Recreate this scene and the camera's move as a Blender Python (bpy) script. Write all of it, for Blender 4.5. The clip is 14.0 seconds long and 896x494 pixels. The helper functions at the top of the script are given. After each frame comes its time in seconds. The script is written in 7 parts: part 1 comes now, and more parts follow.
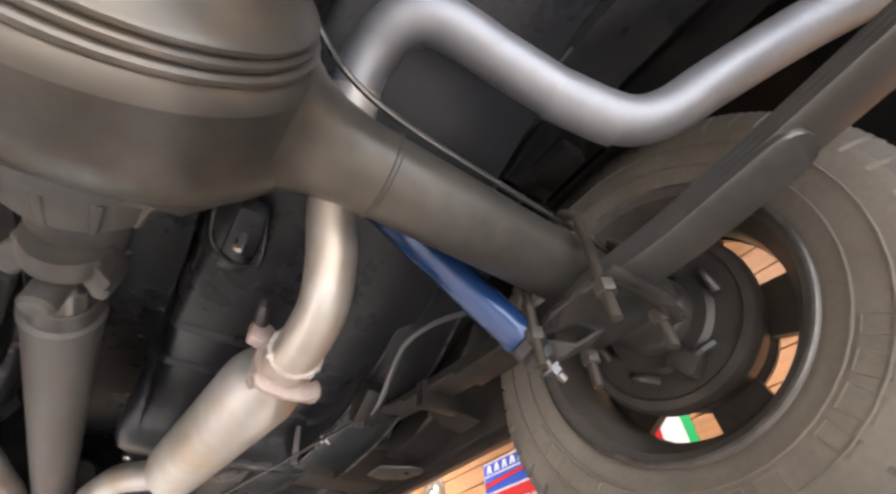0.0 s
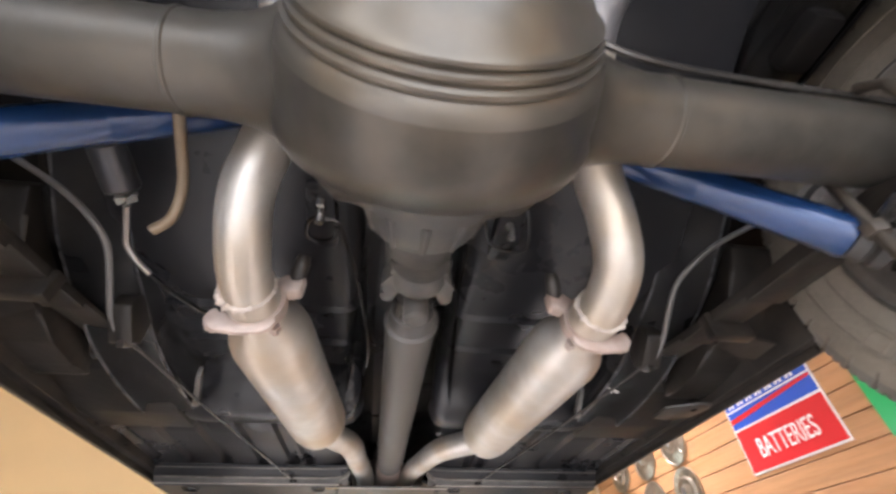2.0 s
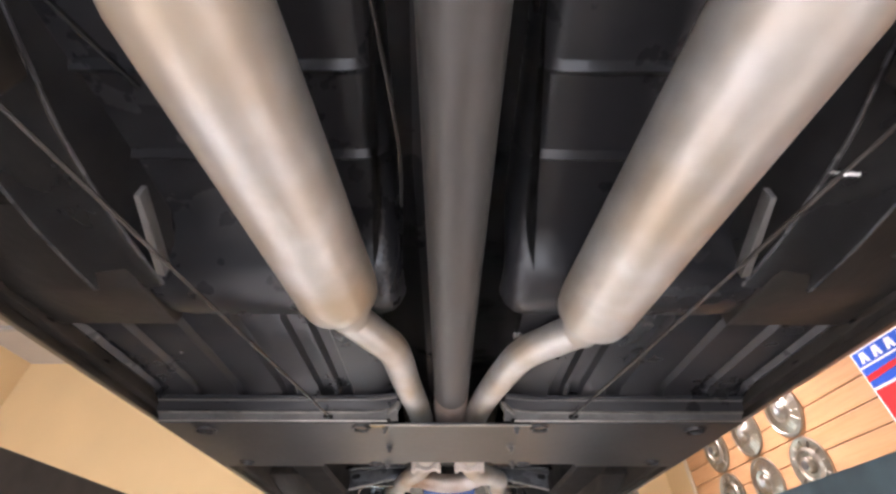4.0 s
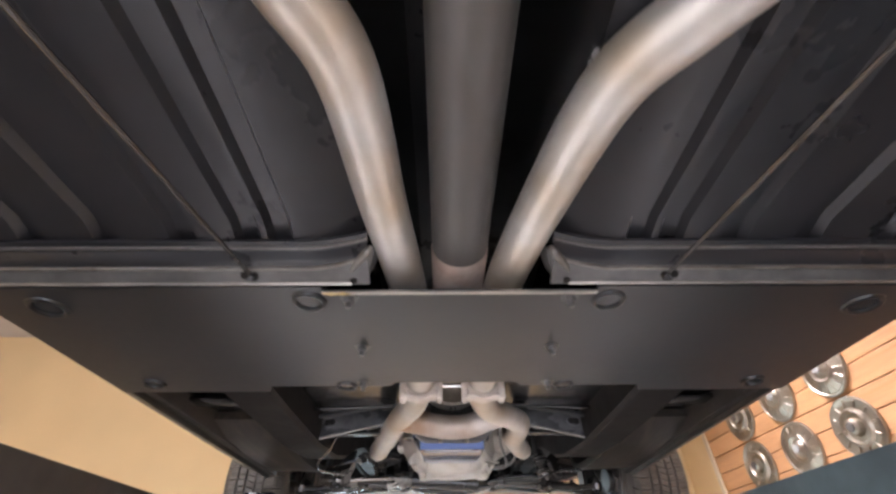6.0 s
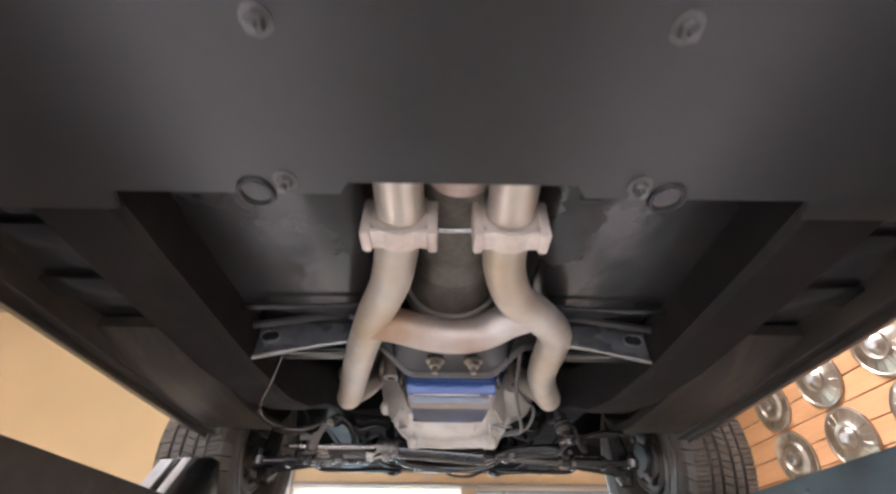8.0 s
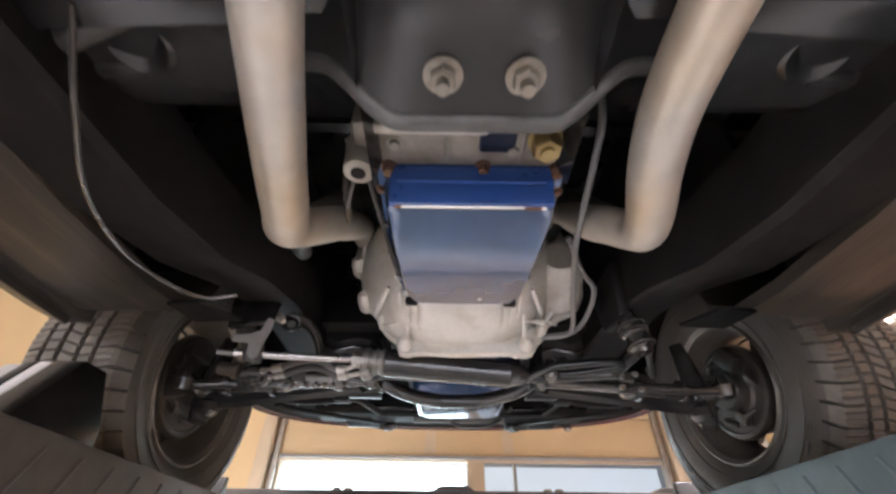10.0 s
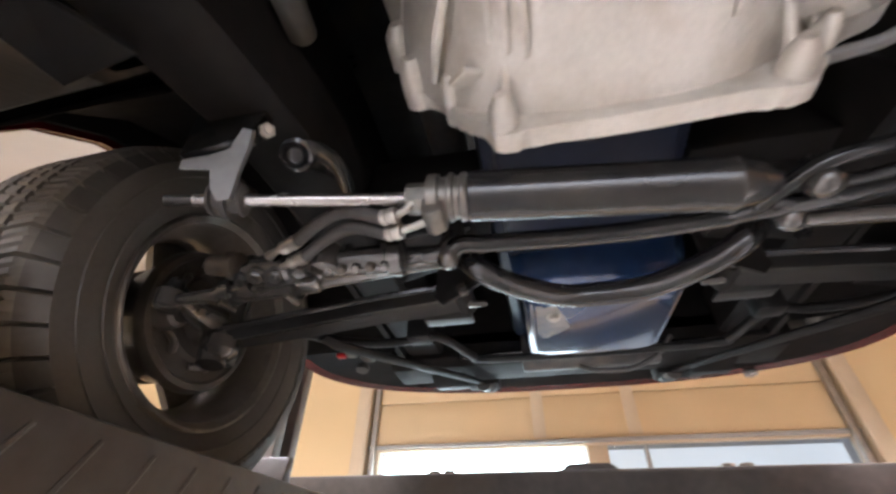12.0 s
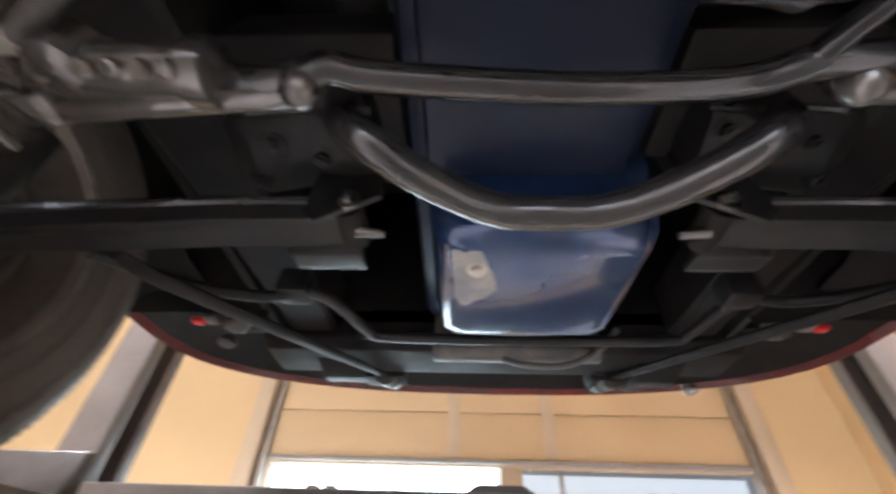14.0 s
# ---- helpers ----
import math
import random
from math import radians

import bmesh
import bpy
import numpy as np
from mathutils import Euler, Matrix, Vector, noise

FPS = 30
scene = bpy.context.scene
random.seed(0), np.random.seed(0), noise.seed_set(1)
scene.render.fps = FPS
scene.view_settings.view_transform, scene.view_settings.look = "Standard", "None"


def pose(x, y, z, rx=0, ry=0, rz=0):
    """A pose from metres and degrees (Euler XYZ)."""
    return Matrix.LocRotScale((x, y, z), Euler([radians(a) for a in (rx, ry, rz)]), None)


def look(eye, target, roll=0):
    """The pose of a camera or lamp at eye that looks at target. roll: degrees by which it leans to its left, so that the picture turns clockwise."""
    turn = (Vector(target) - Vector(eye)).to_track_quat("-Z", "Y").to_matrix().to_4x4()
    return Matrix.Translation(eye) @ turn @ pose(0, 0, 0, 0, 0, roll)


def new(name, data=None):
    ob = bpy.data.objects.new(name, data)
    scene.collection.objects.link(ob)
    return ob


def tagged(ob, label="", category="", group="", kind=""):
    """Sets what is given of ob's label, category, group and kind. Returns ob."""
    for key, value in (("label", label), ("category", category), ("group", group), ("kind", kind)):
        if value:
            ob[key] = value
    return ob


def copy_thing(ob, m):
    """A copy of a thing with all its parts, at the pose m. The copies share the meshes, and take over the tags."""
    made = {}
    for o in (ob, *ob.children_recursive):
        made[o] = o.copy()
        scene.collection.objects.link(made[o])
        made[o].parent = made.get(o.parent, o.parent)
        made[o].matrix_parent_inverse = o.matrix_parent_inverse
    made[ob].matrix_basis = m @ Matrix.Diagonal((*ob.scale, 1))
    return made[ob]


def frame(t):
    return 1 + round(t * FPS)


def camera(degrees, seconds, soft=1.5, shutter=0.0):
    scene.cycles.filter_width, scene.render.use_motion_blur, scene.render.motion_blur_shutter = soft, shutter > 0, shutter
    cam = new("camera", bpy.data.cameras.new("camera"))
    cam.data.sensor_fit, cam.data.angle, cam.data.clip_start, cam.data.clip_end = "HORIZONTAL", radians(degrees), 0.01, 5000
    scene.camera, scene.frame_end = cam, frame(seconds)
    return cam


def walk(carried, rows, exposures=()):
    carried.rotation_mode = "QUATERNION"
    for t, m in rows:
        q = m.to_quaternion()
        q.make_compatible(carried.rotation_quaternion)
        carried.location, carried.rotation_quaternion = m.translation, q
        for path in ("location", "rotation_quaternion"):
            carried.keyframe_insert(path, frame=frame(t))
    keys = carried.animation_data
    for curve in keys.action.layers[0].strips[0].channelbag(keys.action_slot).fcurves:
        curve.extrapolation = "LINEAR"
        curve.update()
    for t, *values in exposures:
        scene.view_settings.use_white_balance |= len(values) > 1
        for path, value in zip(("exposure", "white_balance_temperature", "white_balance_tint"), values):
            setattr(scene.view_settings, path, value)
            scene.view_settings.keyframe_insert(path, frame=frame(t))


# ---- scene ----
cam = camera(94.7, 14.0, soft=2.6, shutter=0.4)
PATH = [
    (0, (0.132, -0.494, 1.487), (0.97, 0.63, 2.912), -2.7),
    (0.5, (0.15, -0.497, 1.485), (1.075, 0.587, 2.888), -3.3),
    (1, (0.091, -0.494, 1.484), (0.824, 0.74, 2.876), -2.8),
    (1.5, (0.021, -0.496, 1.477), (0.478, 0.892, 2.843), -2.3),
    (2, (-0.025, -0.461, 1.463), (0.214, 1.007, 2.8), -1.6),
    (2.5, (-0.043, -0.379, 1.461), (0.063, 1.101, 2.803), -0.8),
    (3, (-0.026, -0.258, 1.463), (0.013, 1.226, 2.804), -0.2),
    (3.5, (-0.013, -0.149, 1.447), (0.003, 1.349, 2.772), 0.0),
    (3.7, (-0.009, -0.102, 1.442), (-0.002, 1.392, 2.771), 0.1),
    (5.8, (-0.028, 0.392, 1.452), (-0.005, 1.943, 2.715), -0.8),
    (6, (-0.02, 0.443, 1.453), (-0.001, 1.98, 2.732), -0.6),
    (6.5, (0.0, 0.571, 1.454), (0.0, 2.102, 2.74), 0.1),
    (7, (0.0, 0.671, 1.452), (0.007, 2.196, 2.746), 0.2),
    (7.2, (-0.005, 0.72, 1.451), (0.006, 2.24, 2.751), 0.2),
    (9.3, (-0.027, 1.266, 1.444), (-0.009, 2.822, 2.701), 0.7),
    (9.5, (-0.031, 1.332, 1.445), (-0.019, 2.89, 2.7), 0.8),
    (10, (-0.026, 1.472, 1.445), (-0.018, 3.034, 2.694), 0.6),
    (10.5, (-0.022, 1.582, 1.446), (-0.029, 3.152, 2.685), 0.4),
    (11, (-0.02, 1.725, 1.455), (-0.079, 3.288, 2.701), 0.3),
    (11.5, (-0.031, 1.858, 1.467), (-0.216, 3.414, 2.71), 0.8),
    (12, (-0.1, 1.982, 1.474), (-0.453, 3.513, 2.712), 1.1),
    (12.5, (-0.179, 2.06, 1.492), (-0.705, 3.546, 2.723), 1.6),
    (13, (-0.201, 2.124, 1.502), (-0.843, 3.562, 2.735), 2.3),
    (13.5, (-0.177, 2.182, 1.503), (-0.669, 3.649, 2.771), 2.2),
    (14, (-0.077, 2.247, 1.514), (-0.154, 3.762, 2.817), 2.2),
]
EXPOSURES = [(0.0, 0.02, 6500, 10), (0.5, 0.03, 6480, 10), (1.0, -0.14, 6460, 10.2), (1.5, -0.04, 6440, 10.4), (2.0, 0.03, 6420, 10.5), (2.5, -0.04, 6370, 11), (3.0, 0.06, 6330, 11.5), (3.5, 0.13, 6280, 12), (6.0, -0.10, 6250, 12.5), (7.0, -0.04, 6230, 12.5), (9.5, 0.03, 6250, 12), (10.5, 0.12, 6300, 11.5), (12.0, 0.15, 6330, 12), (13.0, 0.15, 6380, 12), (14.0, 0.24, 6280, 12)]
walk(cam, [(t, look(eye, target, roll)) for t, eye, target, roll in PATH], EXPOSURES)


# ---- light ----
def make_world():
    world = bpy.data.worlds.new("daylight")
    scene.world = world
    world.use_nodes = True
    nt = world.node_tree
    sky = nt.nodes.new("ShaderNodeTexSky")
    sky.sky_type, sky.sun_disc = "NISHITA", False
    sky.sun_elevation, sky.sun_rotation = radians(40), radians(195)
    sky.dust_density, sky.air_density = 4.0, 1.0
    nt.links.new(sky.outputs[0], nt.nodes["Background"].inputs[0])
    nt.nodes["Background"].inputs[1].default_value = 0.15


def sun_lamp():
    data = bpy.data.lights.new("sun", "SUN")
    data.energy, data.angle, data.color = 3.0, radians(0.5), (1.0, 0.95, 0.88)
    ob = new("sun", data)
    ob.matrix_world = look((-2.0, -9.0, 7.6), (0.0, -1.5, 1.4))


def doorway_light():
    """Daylight that enters by the open rear doorway."""
    data = bpy.data.lights.new("doorway_daylight", "AREA")
    data.shape, data.size, data.size_y, data.energy, data.color = "RECTANGLE", 6.2, 2.9, 400.0, (0.86, 0.92, 1.04)
    ob = new("doorway_daylight", data)
    ob.matrix_world = look((-1.2, -4.15, 1.5), (-1.2, 0.0, 1.5))


def window_light(x, width, watts, colour):
    """Skylight that enters by the panes of the front door."""
    data = bpy.data.lights.new("window_daylight", "AREA")
    data.shape, data.size, data.size_y, data.energy, data.color = "RECTANGLE", width, 1.05, watts, colour
    ob = new("window_daylight", data)
    ob.matrix_world = look((x, 5.36, 1.65), (x, 0.0, 1.65))


def strip_lamp(x, y, z, watts, size_x, size_y, colour):
    data = bpy.data.lights.new("ceiling_strip", "AREA")
    data.shape, data.size, data.size_y, data.energy, data.color = "RECTANGLE", size_x, size_y, watts, colour
    data.spread = radians(105)
    ob = new("ceiling_strip", data)
    ob.location = (x, y, z)


make_world()
sun_lamp()
doorway_light()
window_light(-0.60, 1.5, 36.0, (0.76, 0.94, 1.0))
window_light(1.05, 1.46, 2.7, (0.86, 0.93, 1.0))
LAMP_ROWS = [(-4.41, 2.52), (-3.3, -2.4), (-3.3, 0.6), (1.5, -2.6), (1.5, 0.2), (1.5, 3.0), (-1.7, -2.6), (-1.7, 0.2), (-1.7, 3.0)]
WARM = (1.0, 0.94, 0.99)
for lx, ly in LAMP_ROWS:
    strip_lamp(lx, ly, 3.86, 10.0 if lx < -4 else 112.0 if ly > 2 else 38.0 if lx > 0 else 46.0, 0.16, 1.15, WARM)


# ---- materials ----
MATS = {}


def mat(name, colour, rough=0.5, metal=0.0, vary=0.25, grain=60.0, blotch=6.0, bump=0.15, stain=None, stain_at=0.6, spec=0.5, coat=0.0, per_piece=0.0, stretch=None):
    m = bpy.data.materials.new(name)
    m.use_nodes = True
    nt = m.node_tree
    nodes, links = nt.nodes, nt.links
    b = nodes["Principled BSDF"]
    tc = nodes.new("ShaderNodeTexCoord")
    src = tc.outputs["Object"]
    if stretch:
        mp = nodes.new("ShaderNodeMapping")
        mp.inputs["Scale"].default_value = stretch
        links.new(src, mp.inputs[0])
        src = mp.outputs[0]
    big = nodes.new("ShaderNodeTexNoise")
    big.inputs["Scale"].default_value, big.inputs["Detail"].default_value, big.inputs["Roughness"].default_value = blotch, 3.0, 0.5
    fine = nodes.new("ShaderNodeTexNoise")
    fine.inputs["Scale"].default_value, fine.inputs["Detail"].default_value = grain, 4.0
    for n in (big, fine):
        links.new(src, n.inputs["Vector"])
    mixf = nodes.new("ShaderNodeMath")
    mixf.operation = "MULTIPLY_ADD"
    links.new(fine.outputs[0], mixf.inputs[0])
    mixf.inputs[1].default_value = 0.4
    half = nodes.new("ShaderNodeMath")
    half.operation = "MULTIPLY"
    links.new(big.outputs[0], half.inputs[0])
    half.inputs[1].default_value = 0.8
    links.new(half.outputs[0], mixf.inputs[2])
    fac = mixf.outputs[0]
    if per_piece:
        info = nodes.new("ShaderNodeObjectInfo")
        add = nodes.new("ShaderNodeMath")
        add.operation = "MULTIPLY_ADD"
        links.new(info.outputs["Random"], add.inputs[0])
        add.inputs[1].default_value = per_piece
        links.new(fac, add.inputs[2])
        fac = add.outputs[0]
    ramp = nodes.new("ShaderNodeValToRGB")
    lo = [c * (1 - vary) for c in colour]
    hi = [min(1.0, c * (1 + vary)) for c in colour]
    ramp.color_ramp.elements[0].position, ramp.color_ramp.elements[0].color = 0.35, (*lo, 1)
    ramp.color_ramp.elements[1].position, ramp.color_ramp.elements[1].color = 0.8, (*hi, 1)
    links.new(fac, ramp.inputs[0])
    colour_out = ramp.outputs[0]
    if stain:
        st = nodes.new("ShaderNodeTexNoise")
        st.inputs["Scale"].default_value, st.inputs["Detail"].default_value, st.inputs["Roughness"].default_value = blotch * 1.7, 3.0, 0.5
        off = nodes.new("ShaderNodeMapping")
        off.inputs["Location"].default_value = (3.1, 7.7, 1.3)
        links.new(src, off.inputs[0])
        links.new(off.outputs[0], st.inputs["Vector"])
        r2 = nodes.new("ShaderNodeValToRGB")
        r2.color_ramp.elements[0].position, r2.color_ramp.elements[1].position = stain_at - 0.16, stain_at + 0.26
        links.new(st.outputs[0], r2.inputs[0])
        mx = nodes.new("ShaderNodeMix")
        mx.data_type = "RGBA"
        links.new(r2.outputs[0], mx.inputs[0])
        links.new(colour_out, mx.inputs[6])
        mx.inputs[7].default_value = (*stain, 1)
        colour_out = mx.outputs[2]
    links.new(colour_out, b.inputs["Base Color"])
    rr = nodes.new("ShaderNodeMapRange")
    rr.inputs["From Min"].default_value, rr.inputs["From Max"].default_value = 0.3, 0.8
    rr.inputs["To Min"].default_value, rr.inputs["To Max"].default_value = max(0.03, rough * 0.86), min(1.0, rough * 1.18)
    links.new(fac, rr.inputs["Value"])
    links.new(rr.outputs[0], b.inputs["Roughness"])
    b.inputs["Metallic"].default_value = metal
    b.inputs["Specular IOR Level"].default_value = spec
    b.inputs["Coat Weight"].default_value = coat
    if bump:
        bp = nodes.new("ShaderNodeBump")
        bp.inputs["Strength"].default_value, bp.inputs["Distance"].default_value = bump, 0.004
        links.new(fac, bp.inputs["Height"])
        links.new(bp.outputs[0], b.inputs["Normal"])
    MATS[name] = m
    return m


def glow(name, colour, strength):
    m = bpy.data.materials.new(name)
    m.use_nodes = True
    b = m.node_tree.nodes["Principled BSDF"]
    b.inputs["Base Color"].default_value = (0.8, 0.8, 0.8, 1)
    b.inputs["Emission Color"].default_value = (*colour, 1)
    b.inputs["Emission Strength"].default_value = strength
    return m


def clear_glass():
    m = bpy.data.materials.new("clear_glass")
    m.use_nodes = True
    b = m.node_tree.nodes["Principled BSDF"]
    b.inputs["Transmission Weight"].default_value, b.inputs["Roughness"].default_value, b.inputs["IOR"].default_value = 1.0, 0.02, 1.2
    b.inputs["Base Color"].default_value = (0.93, 0.96, 0.97, 1)
    return m


UNDERCOAT = mat("undercoat", (0.021, 0.0205, 0.0212), 0.20, 0.0, 0.35, 28, 9, 0.6, (0.034, 0.031, 0.028), 0.64, spec=0.6)
FLOORPAINT = mat("floor_paint", (0.021, 0.0208, 0.0230), 0.27, 0.0, 0.22, 30, 4, 0.06, spec=0.45)
PLATE = mat("plate_paint", (0.0145, 0.0142, 0.0148), 0.34, 0.0, 0.25, 90, 3, 0.03, spec=0.65)
BRACKETGREY = mat("bracket_grey", (0.135, 0.129, 0.122), 0.36, 0.3, 0.3, 90, 12, 0.15, (0.12, 0.108, 0.096), 0.6)
# long brown streaks: reflections painted into the dusty undercoat
STREAKED = mat("streaked_undercoat", (0.027, 0.023, 0.019), 0.36, 0.0, 0.4, 40, 5, 0.22, (0.10, 0.075, 0.052), 0.62, stretch=(4, 0.6, 4))
RAILGREY = mat("worn_grey_paint", (0.11, 0.108, 0.105), 0.36, 0.2, 0.3, 90, 12, 0.12, (0.05, 0.047, 0.044), 0.6)
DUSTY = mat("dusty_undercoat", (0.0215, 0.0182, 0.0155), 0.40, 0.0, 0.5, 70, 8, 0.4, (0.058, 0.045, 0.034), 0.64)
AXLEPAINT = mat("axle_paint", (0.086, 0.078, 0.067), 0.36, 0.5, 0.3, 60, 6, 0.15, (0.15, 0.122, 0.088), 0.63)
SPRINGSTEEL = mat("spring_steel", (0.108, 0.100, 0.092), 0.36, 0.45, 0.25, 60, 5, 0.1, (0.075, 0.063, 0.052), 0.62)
SHAFT = mat("shaft_steel", (0.100, 0.094, 0.088), 0.44, 0.4, 0.25, 90, 9, 0.12, (0.088, 0.075, 0.066), 0.6, stretch=(1, 0.25, 1))
COUPLING = mat("dark_coupling", (0.075, 0.074, 0.080), 0.33, 0.5, 0.2, 60, 10, 0.05)
CASTIRON = mat("cast_iron", (0.072, 0.069, 0.066), 0.5, 0.3, 0.25, 110, 12, 0.2, (0.15, 0.125, 0.10), 0.62)
EXHAUST = mat("aluminised_exhaust", (0.585, 0.56, 0.52), 0.40, 0.65, 0.18, 40, 5, 0.04, (0.46, 0.335, 0.19), 0.575)
# darker copy of the exhaust metal: shade at the front put into the colour
SHADEDPIPE = mat("dusty_front_pipe", (0.50, 0.465, 0.41), 0.42, 0.5, 0.2, 40, 5, 0.05, (0.42, 0.31, 0.18), 0.56)
EXHAUSTHOT = mat("burnt_exhaust", (0.56, 0.52, 0.48), 0.45, 0.5, 0.16, 30, 5, 0.03, (0.30, 0.165, 0.08), 0.53)
PALECAST = mat("pale_cast_clamp", (0.60, 0.53, 0.47), 0.5, 0.35, 0.2, 120, 16, 0.3, (0.46, 0.37, 0.30), 0.62)
TAILSTEEL = mat("tailpipe_steel", (0.34, 0.34, 0.352), 0.46, 0.65, 0.12, 120, 6, 0.06)
CLAMPCAST = mat("cast_clamp", (0.50, 0.41, 0.36), 0.5, 0.4, 0.25, 120, 16, 0.35, (0.40, 0.26, 0.19), 0.6)
AXLECOVER = mat("axle_cover_paint", (0.125, 0.115, 0.101), 0.34, 0.55, 0.25, 50, 5, 0.08, (0.20, 0.158, 0.105), 0.60)
DRUMBLACK = mat("drum_black", (0.050, 0.044, 0.038), 0.36, 0.2, 0.4, 60, 12, 0.3, (0.08, 0.066, 0.052), 0.62)
YARDPAINT = mat("yard_paint", (0.40, 0.43, 0.46), 0.8, 0.0, 0.06, 40, 1.5, 0.1)
BLUEPAINT = mat("blue_paint", (0.012, 0.044, 0.138), 0.24, 0.2, 0.18, 40, 5, 0.02, coat=0.4)
PANBLUE = mat("pan_blue", (0.019, 0.060, 0.22), 0.28, 0.2, 0.16, 90, 9, 0.0, coat=0.3)
# greyer than pan_blue, with a strong clear coat
GREYBLUE = mat("dusty_blue", (0.044, 0.080, 0.158), 0.16, 0.3, 0.22, 20, 4, 0.0, coat=0.9)
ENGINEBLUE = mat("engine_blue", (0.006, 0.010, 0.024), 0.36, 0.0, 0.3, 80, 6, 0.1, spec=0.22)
CASTALU = mat("cast_aluminium", (0.58, 0.55, 0.50), 0.46, 0.55, 0.16, 160, 10, 0.35, (0.42, 0.36, 0.28), 0.66)
GRIMEALU = mat("grimy_aluminium", (0.26, 0.235, 0.20), 0.5, 0.4, 0.35, 120, 12, 0.4, (0.13, 0.105, 0.08), 0.6)
BLACKPART = mat("black_part", (0.0105, 0.0101, 0.0100), 0.22, 0.0, 0.3, 70, 9, 0.08, (0.020, 0.018, 0.016), 0.66, spec=0.5)
GREASY = mat("greasy_steel", (0.105, 0.098, 0.092), 0.21, 0.6, 0.35, 60, 14, 0.3, (0.060, 0.048, 0.038), 0.64, coat=0.4)
MATTBLACK = mat("matt_black", (0.0108, 0.0094, 0.0090), 0.64, 0.0, 0.4, 34, 8, 0.4, (0.022, 0.019, 0.0165), 0.62, spec=0.13)
BRACKETBLACK = mat("bracket_black", (0.070, 0.070, 0.074), 0.26, 0.2, 0.4, 34, 16, 0.6, (0.15, 0.15, 0.15), 0.60)
ARMBLACK = mat("arm_black", (0.0115, 0.0108, 0.0105), 0.45, 0.0, 0.35, 50, 9, 0.2, (0.024, 0.021, 0.018), 0.62, spec=0.25)
TUBEBLACK = mat("oily_black_tube", (0.026, 0.025, 0.026), 0.21, 0.25, 0.3, 50, 7, 0.05, (0.05, 0.044, 0.038), 0.62, coat=0.4)
GLAND = mat("gland_steel", (0.21, 0.198, 0.18), 0.36, 0.7, 0.25, 80, 20, 0.1, (0.10, 0.085, 0.07), 0.6)
HUBGREY = mat("pale_rubber", (0.34, 0.31, 0.28), 0.45, 0.0, 0.25, 60, 14, 0.1, (0.12, 0.10, 0.085), 0.6)
BOLT = mat("dull_bolt", (0.30, 0.27, 0.23), 0.42, 0.75, 0.3, 120, 30, 0.2)
RUSTBOLT = mat("rusty_bolt", (0.115, 0.058, 0.034), 0.65, 0.3, 0.4, 120, 40, 0.3)
BRASS = mat("brass", (0.36, 0.27, 0.13), 0.42, 0.85, 0.2, 90, 20, 0.1)
ZINC = mat("zinc_fitting", (0.42, 0.395, 0.36), 0.34, 0.8, 0.2, 90, 20, 0.1)
ROD = mat("polished_rod", (0.44, 0.41, 0.395), 0.25, 0.95, 0.08, 60, 8, 0.02)
TREADRUBBER = mat("dusty_tread_rubber", (0.195, 0.175, 0.153), 0.55, 0.0, 0.25, 110, 9, 0.14, (0.12, 0.105, 0.09), 0.60)
# rear tyres: brown dust, plus the stronger light there put into the colour
DUSTYLITRUBBER = mat("dusty_tyre_rubber", (0.228, 0.198, 0.160), 0.46, 0.0, 0.25, 130, 5, 0.14, (0.155, 0.128, 0.096), 0.60)
HUBBROWN = mat("oily_brown_steel", (0.088, 0.073, 0.058), 0.40, 0.35, 0.35, 70, 12, 0.2, (0.05, 0.04, 0.032), 0.6)
RUBBER = mat("tyre_rubber", (0.090, 0.082, 0.072), 0.42, 0.0, 0.25, 130, 5, 0.14, (0.12, 0.104, 0.086), 0.62)
HOSE = mat("hose_rubber", (0.05, 0.046, 0.043), 0.5, 0.0, 0.3, 120, 10, 0.2)
RIMSTEEL = mat("rim_steel", (0.15, 0.132, 0.113), 0.36, 0.3, 0.3, 80, 9, 0.15, (0.13, 0.105, 0.08), 0.62)
CHROME = mat("chrome", (0.33, 0.285, 0.23), 0.36, 1.0, 0.08, 60, 6, 0.02)
CABLE = mat("grey_cable", (0.15, 0.145, 0.14), 0.42, 0.1, 0.2, 80, 12, 0.1)
TANHOSE = mat("tan_hose", (0.26, 0.19, 0.125), 0.5, 0.0, 0.2, 80, 14, 0.1)
CLIP = mat("bright_clip", (0.75, 0.74, 0.72), 0.25, 0.8, 0.1, 60, 14, 0.05)
CARPAINT = mat("car_paint", (0.10, 0.007, 0.008), 0.22, 0.1, 0.1, 60, 3, 0.0, coat=0.8)
LIFTBLACK = mat("lift_black", (0.070, 0.061, 0.054), 0.36, 0.0, 0.4, 40, 5, 0.35, (0.082, 0.067, 0.053), 0.66)
# right-hand curb: paler and bluer than the left one
LIFTTEAL = mat("lift_blue_grey", (0.105, 0.145, 0.158), 0.42, 0.0, 0.3, 30, 6, 0.4, (0.065, 0.083, 0.09), 0.64)
DECKBLACK = mat("deck_black", (0.036, 0.032, 0.028), 0.65, 0.0, 0.4, 40, 5, 0.35, (0.05, 0.042, 0.034), 0.66)
LIFTGREY = mat("lift_grey", (0.35, 0.34, 0.32), 0.45, 0.3, 0.2, 60, 7, 0.1)
COLUMNGREY = mat("column_grey", (0.13, 0.112, 0.096), 0.45, 0.2, 0.2, 60, 7, 0.1)
WALLPAINT = mat("beige_wall", (0.66, 0.48, 0.262), 0.75, 0.0, 0.06, 220, 1.4, 0.12)
